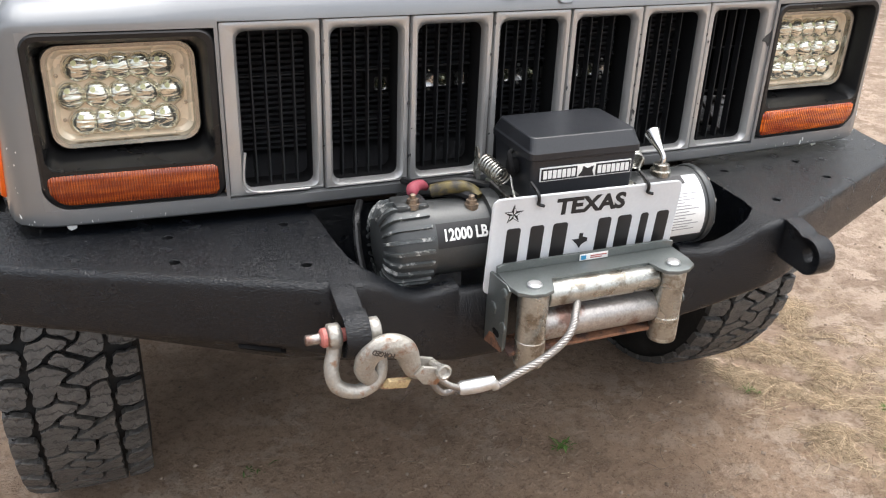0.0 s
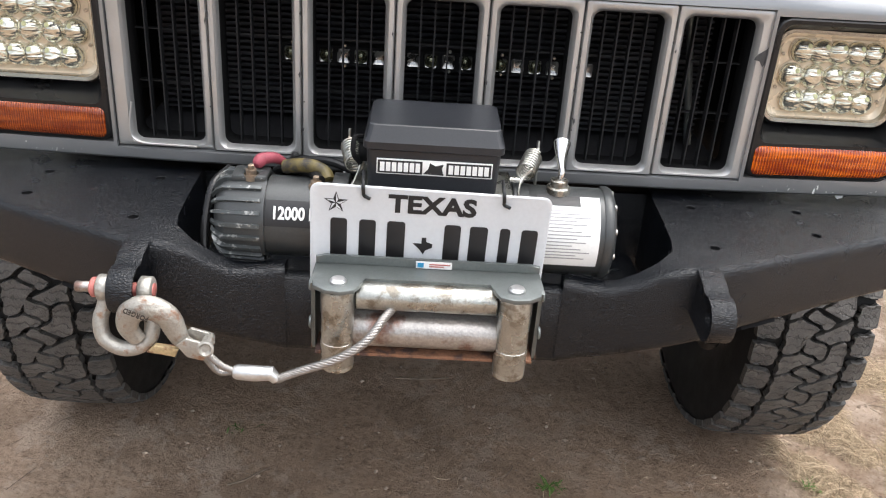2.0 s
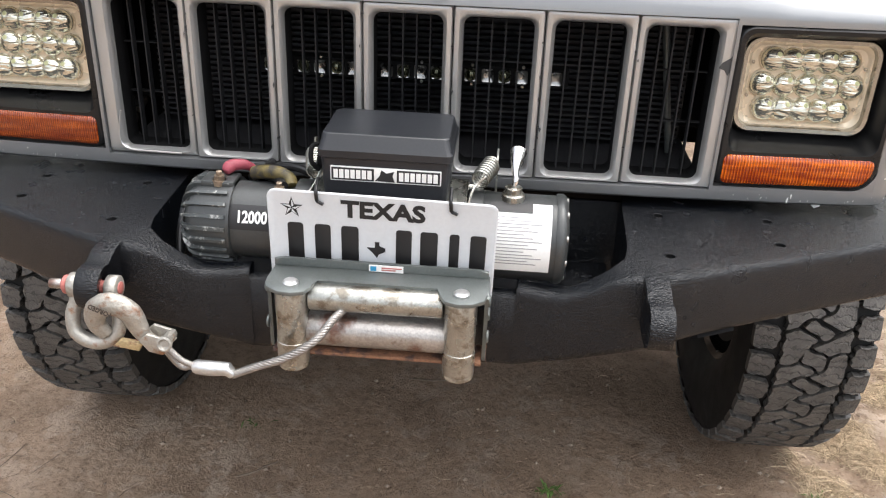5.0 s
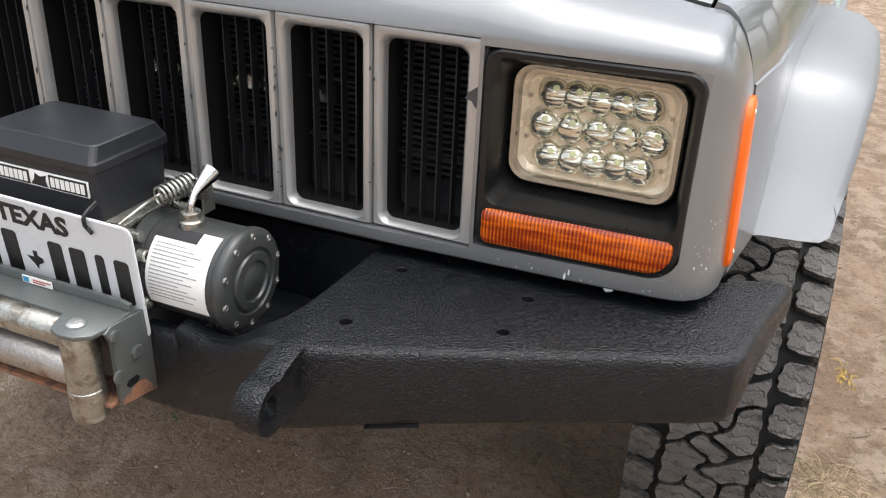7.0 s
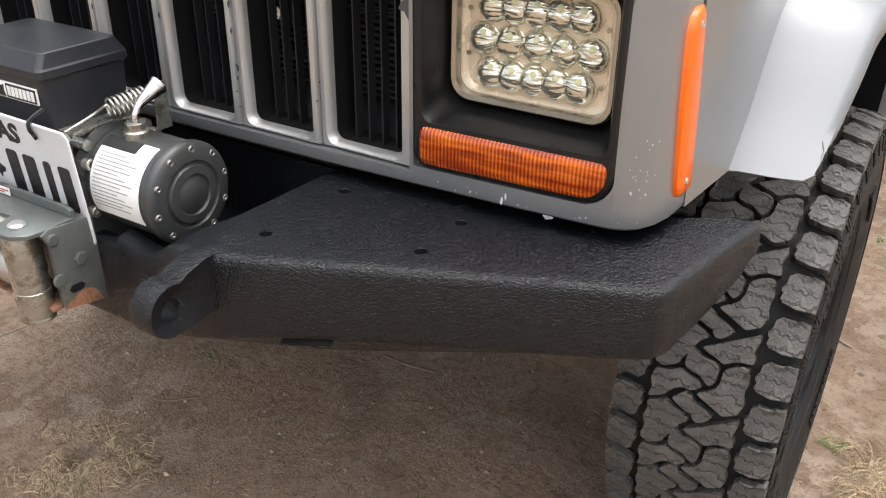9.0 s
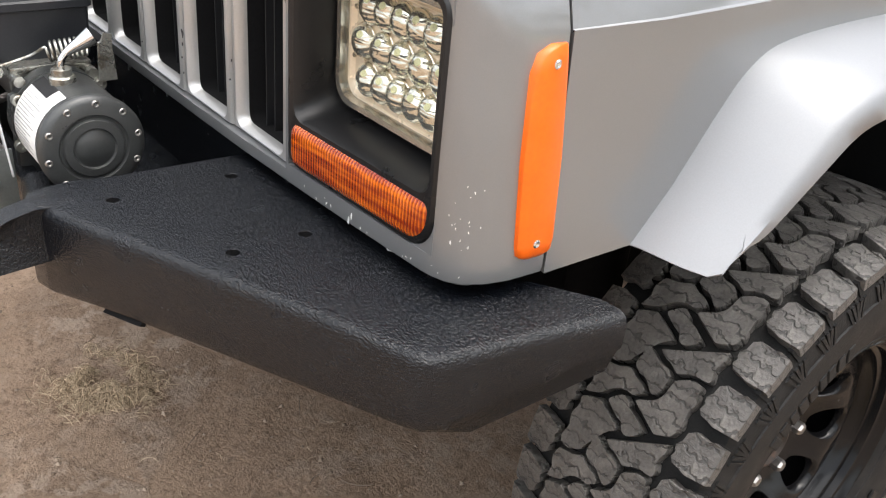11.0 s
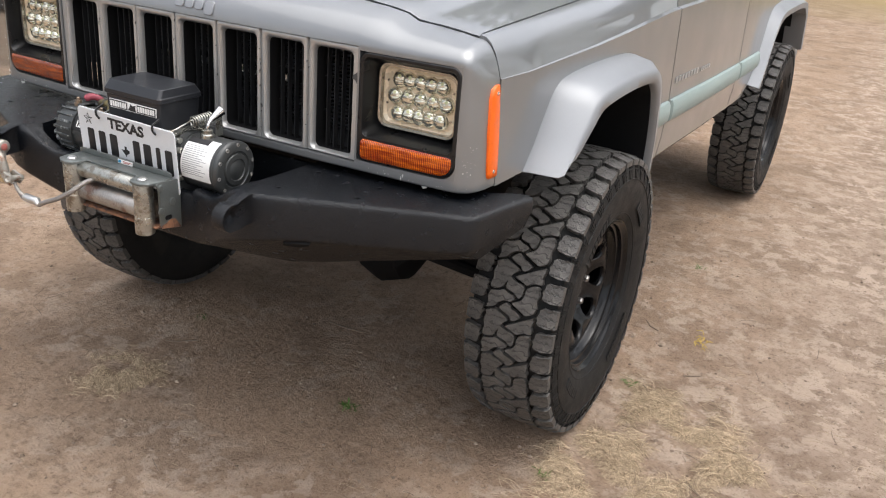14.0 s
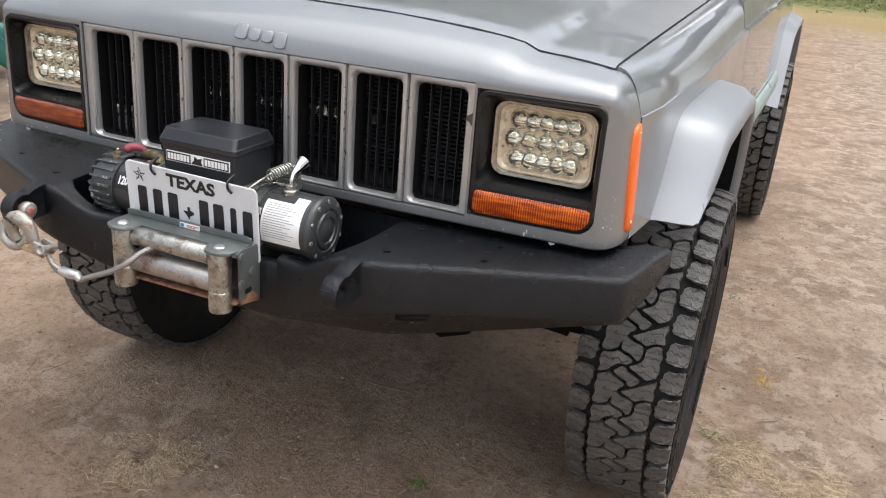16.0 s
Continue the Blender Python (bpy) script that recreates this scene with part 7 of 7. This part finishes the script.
DARKWOOD = mat("dark_weathered_wood", (0.05, 0.042, 0.038), 0.8, 0.0, 0.3, 10, 80)
GREYWOOD = mat("grey_weathered_wood", (0.30, 0.27, 0.23), 0.85, 0.0, 0.25, 8, 80)
table = root("work_table", (-7.2, 5.2, 0), "dark low outdoor work table in the yard", "table")
set_table = pose(-7.4, 5.37, 0, 0, 0, 49.5)
bm = bmesh.new()
box(bm, (-1.0, -0.86, 0.70), (0.50, 0.16, 0.76), 0.01, set_table)
part("table_top", bm, DARKWOOD, table)
bm = bmesh.new()
box(bm, (-0.95, -0.80, 0.47), (0.45, 0.10, 0.70), 0.01, set_table)
part("table_apron", bm, DARKWOOD, table)
for u, v in ((0.0, 0.05), (-0.88, 0.05), (-0.88, -0.72), (0.33, -0.72)):
    bm = bmesh.new()
    box(bm, (u - 0.055, v - 0.055, 0), (u + 0.055, v + 0.055, 0.50), 0.008, set_table)
    part("table_leg", bm, DARKWOOD, table)
BAG = mat("white_plastic_bag", (0.42, 0.41, 0.43), 0.4, 0.0, 0.1, 6, 40)
bag = root("plastic_bag", (-6.5, 4.85, 0.14), "white plastic shopping bag hung from the table", "bag")
bm = bmesh.new()
rows = []
for z, r in ((0.84, 0.015), (0.78, 0.05), (0.64, 0.095), (0.50, 0.13), (0.38, 0.165), (0.30, 0.16), (0.21, 0.125), (0.155, 0.06), (0.145, 0.005)):
    rows.append([(-6.5 + 1.25 * r * (1 + 0.22 * math.sin(5 * a + 6 * z)) * math.cos(a), 4.85 + 1.0 * r * (1 + 0.2 * math.sin(4 * a + 9 * z)) * math.sin(a), z) for a in (2 * math.pi * k / 28 for k in range(28))])
loft(bm, rows)
part("bag_body", bm, BAG, bag, smooth=60)

bench = root("plank_bench", (-6.45, 5.95, 0), "grey weathered plank bench in the yard", "bench")
bm = bmesh.new()
box(bm, (-1.3, -0.14, 0.40), (1.3, 0.14, 0.45), 0.006, pose(-6.45, 6.4, 0, 0, 0, 88))
part("plank", bm, GREYWOOD, bench)
for s in (-1.1, 1.1):
    bm = bmesh.new()
    box(bm, (s - 0.05, -0.12, 0), (s + 0.05, 0.12, 0.40), 0.006, pose(-6.45, 6.4, 0, 0, 0, 88))
    part("bench_leg", bm, DARKWOOD, bench)

bike = root("bicycle", (-10.8, 9.55, 0), "small bicycle standing by the bench", "bicycle")
way = Matrix.Rotation(radians(40), 3, "Z") @ Vector((1, 0, 0))
for k, s in enumerate((-0.45, 0.45)):
    c = Vector((-10.8, 9.55, 0.27)) + way * s
    bm = bmesh.new()
    ring = [c + way * 0.24 * math.cos(a) + Vector((0, 0, 0.24 * math.sin(a))) for a in (2 * math.pi * j / 36 for j in range(37))]
    tube(bm, ring, 0.028, 8, cap=False)
    part("bicycle_wheel", bm, RUBBER, bike)
    for j in range(6):
        bm = bmesh.new()
        a = math.pi * j / 6
        d = (way * math.cos(a) + Vector((0, 0, math.sin(a)))) * 0.23
        rod(bm, c - d, c + d, 0.002, 5)
        part("spoke", bm, ZINC, bike)
bm = bmesh.new()
b0, b1, b3 = (Vector((-10.8, 9.55, 0.27)) + way * s for s in (-0.45, 0.45, -0.02))
seat_top, head = Vector((-10.8, 9.55, 0.66)) + way * -0.14, Vector((-10.8, 9.55, 0.70)) + way * 0.32
for p, q in ((b0, b3), (b0, seat_top), (b3, seat_top), (b3, head), (seat_top, head), (b1, head)):
    rod(bm, p, q, 0.014, 8)
part("bicycle_frame", bm, REDPAINT, bike)
bm = bmesh.new()
rod(bm, head + Vector((-0.12, 0.14, 0.08)), head + Vector((0.12, -0.14, 0.08)), 0.012, 8)
rod(bm, head, head + Vector((0, 0, 0.09)), 0.012, 8)
part("handlebar", bm, BLACK, bike)

toy = root("yellow_tub", (-0.6, 26.5, 0), "small yellow tub on the far grass", "tub")
bm = bmesh.new()
turned(bm, [(0, 0.22), (0.26, 0.27), (0.30, 0.28), (0.30, 0.25), (0.05, 0.2)], (-0.6, 26.5, 0), (0, 0, 1), 24)
part("tub_body", bm, mat("yellow_plastic", (0.70, 0.36, 0.03), 0.5), toy)

# paint chips at the worn front corner and along the lower edge
CHIP = mat("bare_primer", (0.72, 0.72, 0.70), 0.6)
rng = random.Random(21)
chips = [(0.735 + rng.gauss(0, 0.007), 0.892 + rng.gauss(0, 0.022)) for _ in range(18)] + [(0.50 + 0.24 * rng.random(), 0.836 + rng.gauss(0, 0.003)) for _ in range(16)] + [(-0.50 - 0.24 * rng.random(), 0.836 + rng.gauss(0, 0.003)) for _ in range(14)] + [(-0.74 + rng.gauss(0, 0.006), 0.90 + rng.gauss(0, 0.05)) for _ in range(10)]
bm = bmesh.new()
half = plan[len(plan) // 2:]
for x, z in chips:
    z = max(z, 0.8345)
    y = float(np.interp(abs(x), [p[0] for p in half], [p[1] for p in half]))
    r = 0.0005 + 0.0022 * rng.random() ** 5
    n, slant, long = 7, rng.uniform(-0.9, 0.9), rng.uniform(1.0, 2.6)
    ring = []
    for k in range(n):
        a, q = 2 * math.pi * k / n, r * rng.uniform(0.45, 1.3)
        u, v = q * math.cos(a) / long ** 0.5, q * math.sin(a) * long
        ring.append(bm.verts.new((x + u + v * slant * 0.5, y - 0.0006, z + v)))
    bm.faces.new(ring)
chip = part("paint_chips", bm, CHIP, suv, "pale chips in the paint", smooth=0, solid=0.0004)
chip["kind"] = "stuff"

# ---- trees out of view behind and beside the vehicle, mirrored in its paint ----
BARK = mat("grey_bark", (0.16, 0.13, 0.10), 0.9, 0.0, 0.3, 6, 60, bump=0.8, bump_scale=30)
LEAF = mat("tree_leaf", (0.075, 0.105, 0.035), 0.6, 0.0, 0.35, 2, 30)


def tree(x, y, height, spread_r, seed):
    rng = random.Random(seed)
    top = root("unseen_tree", (x, y, 0), "broad tree with small green leaves, out of view, placed for reflections and shade", "tree", "trees behind the vehicle")
    bm = bmesh.new()
    fork = Vector((x + rng.uniform(-0.2, 0.2), y, height * 0.38))
    tube(bm, smooth_path([(x, y, 0), (x + 0.05, y, height * 0.18), fork], 4), 0.2, 12, [0.26 - 0.012 * k for k in range(9)])
    tips = []
    for k in range(8):
        a = 2 * math.pi * k / 8 + rng.uniform(-0.3, 0.3)
        r, h = spread_r * rng.uniform(0.45, 0.9), height * rng.uniform(0.6, 0.95)
        end = Vector((x + r * math.cos(a), y + r * math.sin(a), h))
        mid = fork.lerp(end, 0.5) + Vector((0, 0, 0.4))
        pts = smooth_path([fork, mid, end], 5)
        tube(bm, pts, 0.1, 8, [0.13 - 0.011 * j for j in range(len(pts))])
        for _ in range(5):
            s = fork.lerp(end, rng.uniform(0.4, 1.0))
            e = s + Vector((rng.gauss(0, 0.9), rng.gauss(0, 0.9), rng.uniform(-0.3, 0.9)))
            tube(bm, [s, s.lerp(e, 0.5) + Vector((0, 0, 0.1)), e], 0.03, 6, [0.04, 0.025, 0.01])
            tips += [e, s.lerp(e, 0.6)]
    part("trunk", bm, BARK, top, smooth=60)
    verts, faces = [], []
    for t in tips:
        for _ in range(70):
            c = t + Vector((rng.gauss(0, 0.42), rng.gauss(0, 0.42), rng.gauss(0, 0.32)))
            u = Vector((rng.gauss(0, 1), rng.gauss(0, 1), rng.gauss(0, 1))).normalized() * rng.uniform(0.05, 0.11)
            w = u.orthogonal() * 0.5
            b = len(verts)
            verts += [tuple(c - u - Vector(top.location)), tuple(c + w - Vector(top.location)), tuple(c + u - Vector(top.location)), tuple(c - w - Vector(top.location))]
            faces.append((b, b + 1, b + 2, b + 3))
    me = bpy.data.meshes.new("crown")
    me.from_pydata(verts, [], faces)
    me.materials.append(LEAF)
    crown = new("crown", me)
    crown.parent = top


tree(-2.6, 9.5, 6.5, 3.6, 1)
tree(-7.0, 12.5, 7.5, 4.2, 2)
tree(-1.2, 16.0, 8.5, 4.6, 3)
tree(7.0, 8.5, 7.0, 4.2, 5)
tree(6.5, 15.5, 8.0, 4.6, 6)
tree(12.0, 22.0, 9.0, 5.0, 7)
tree(1.5, 25.5, 9.0, 5.0, 8)
# unseen trees added to shade the yard on the far left
tree(-10.5, 4.0, 7.0, 4.6, 12)
tree(-8.5, 8.0, 7.5, 4.8, 13)
# unseen trees added to darken the reflections in the vehicle's side
tree(10.5, 3.0, 8.0, 4.4, 9)
tree(11.5, -2.5, 8.0, 4.4, 10)
tree(17.0, 13.0, 8.0, 4.6, 11)
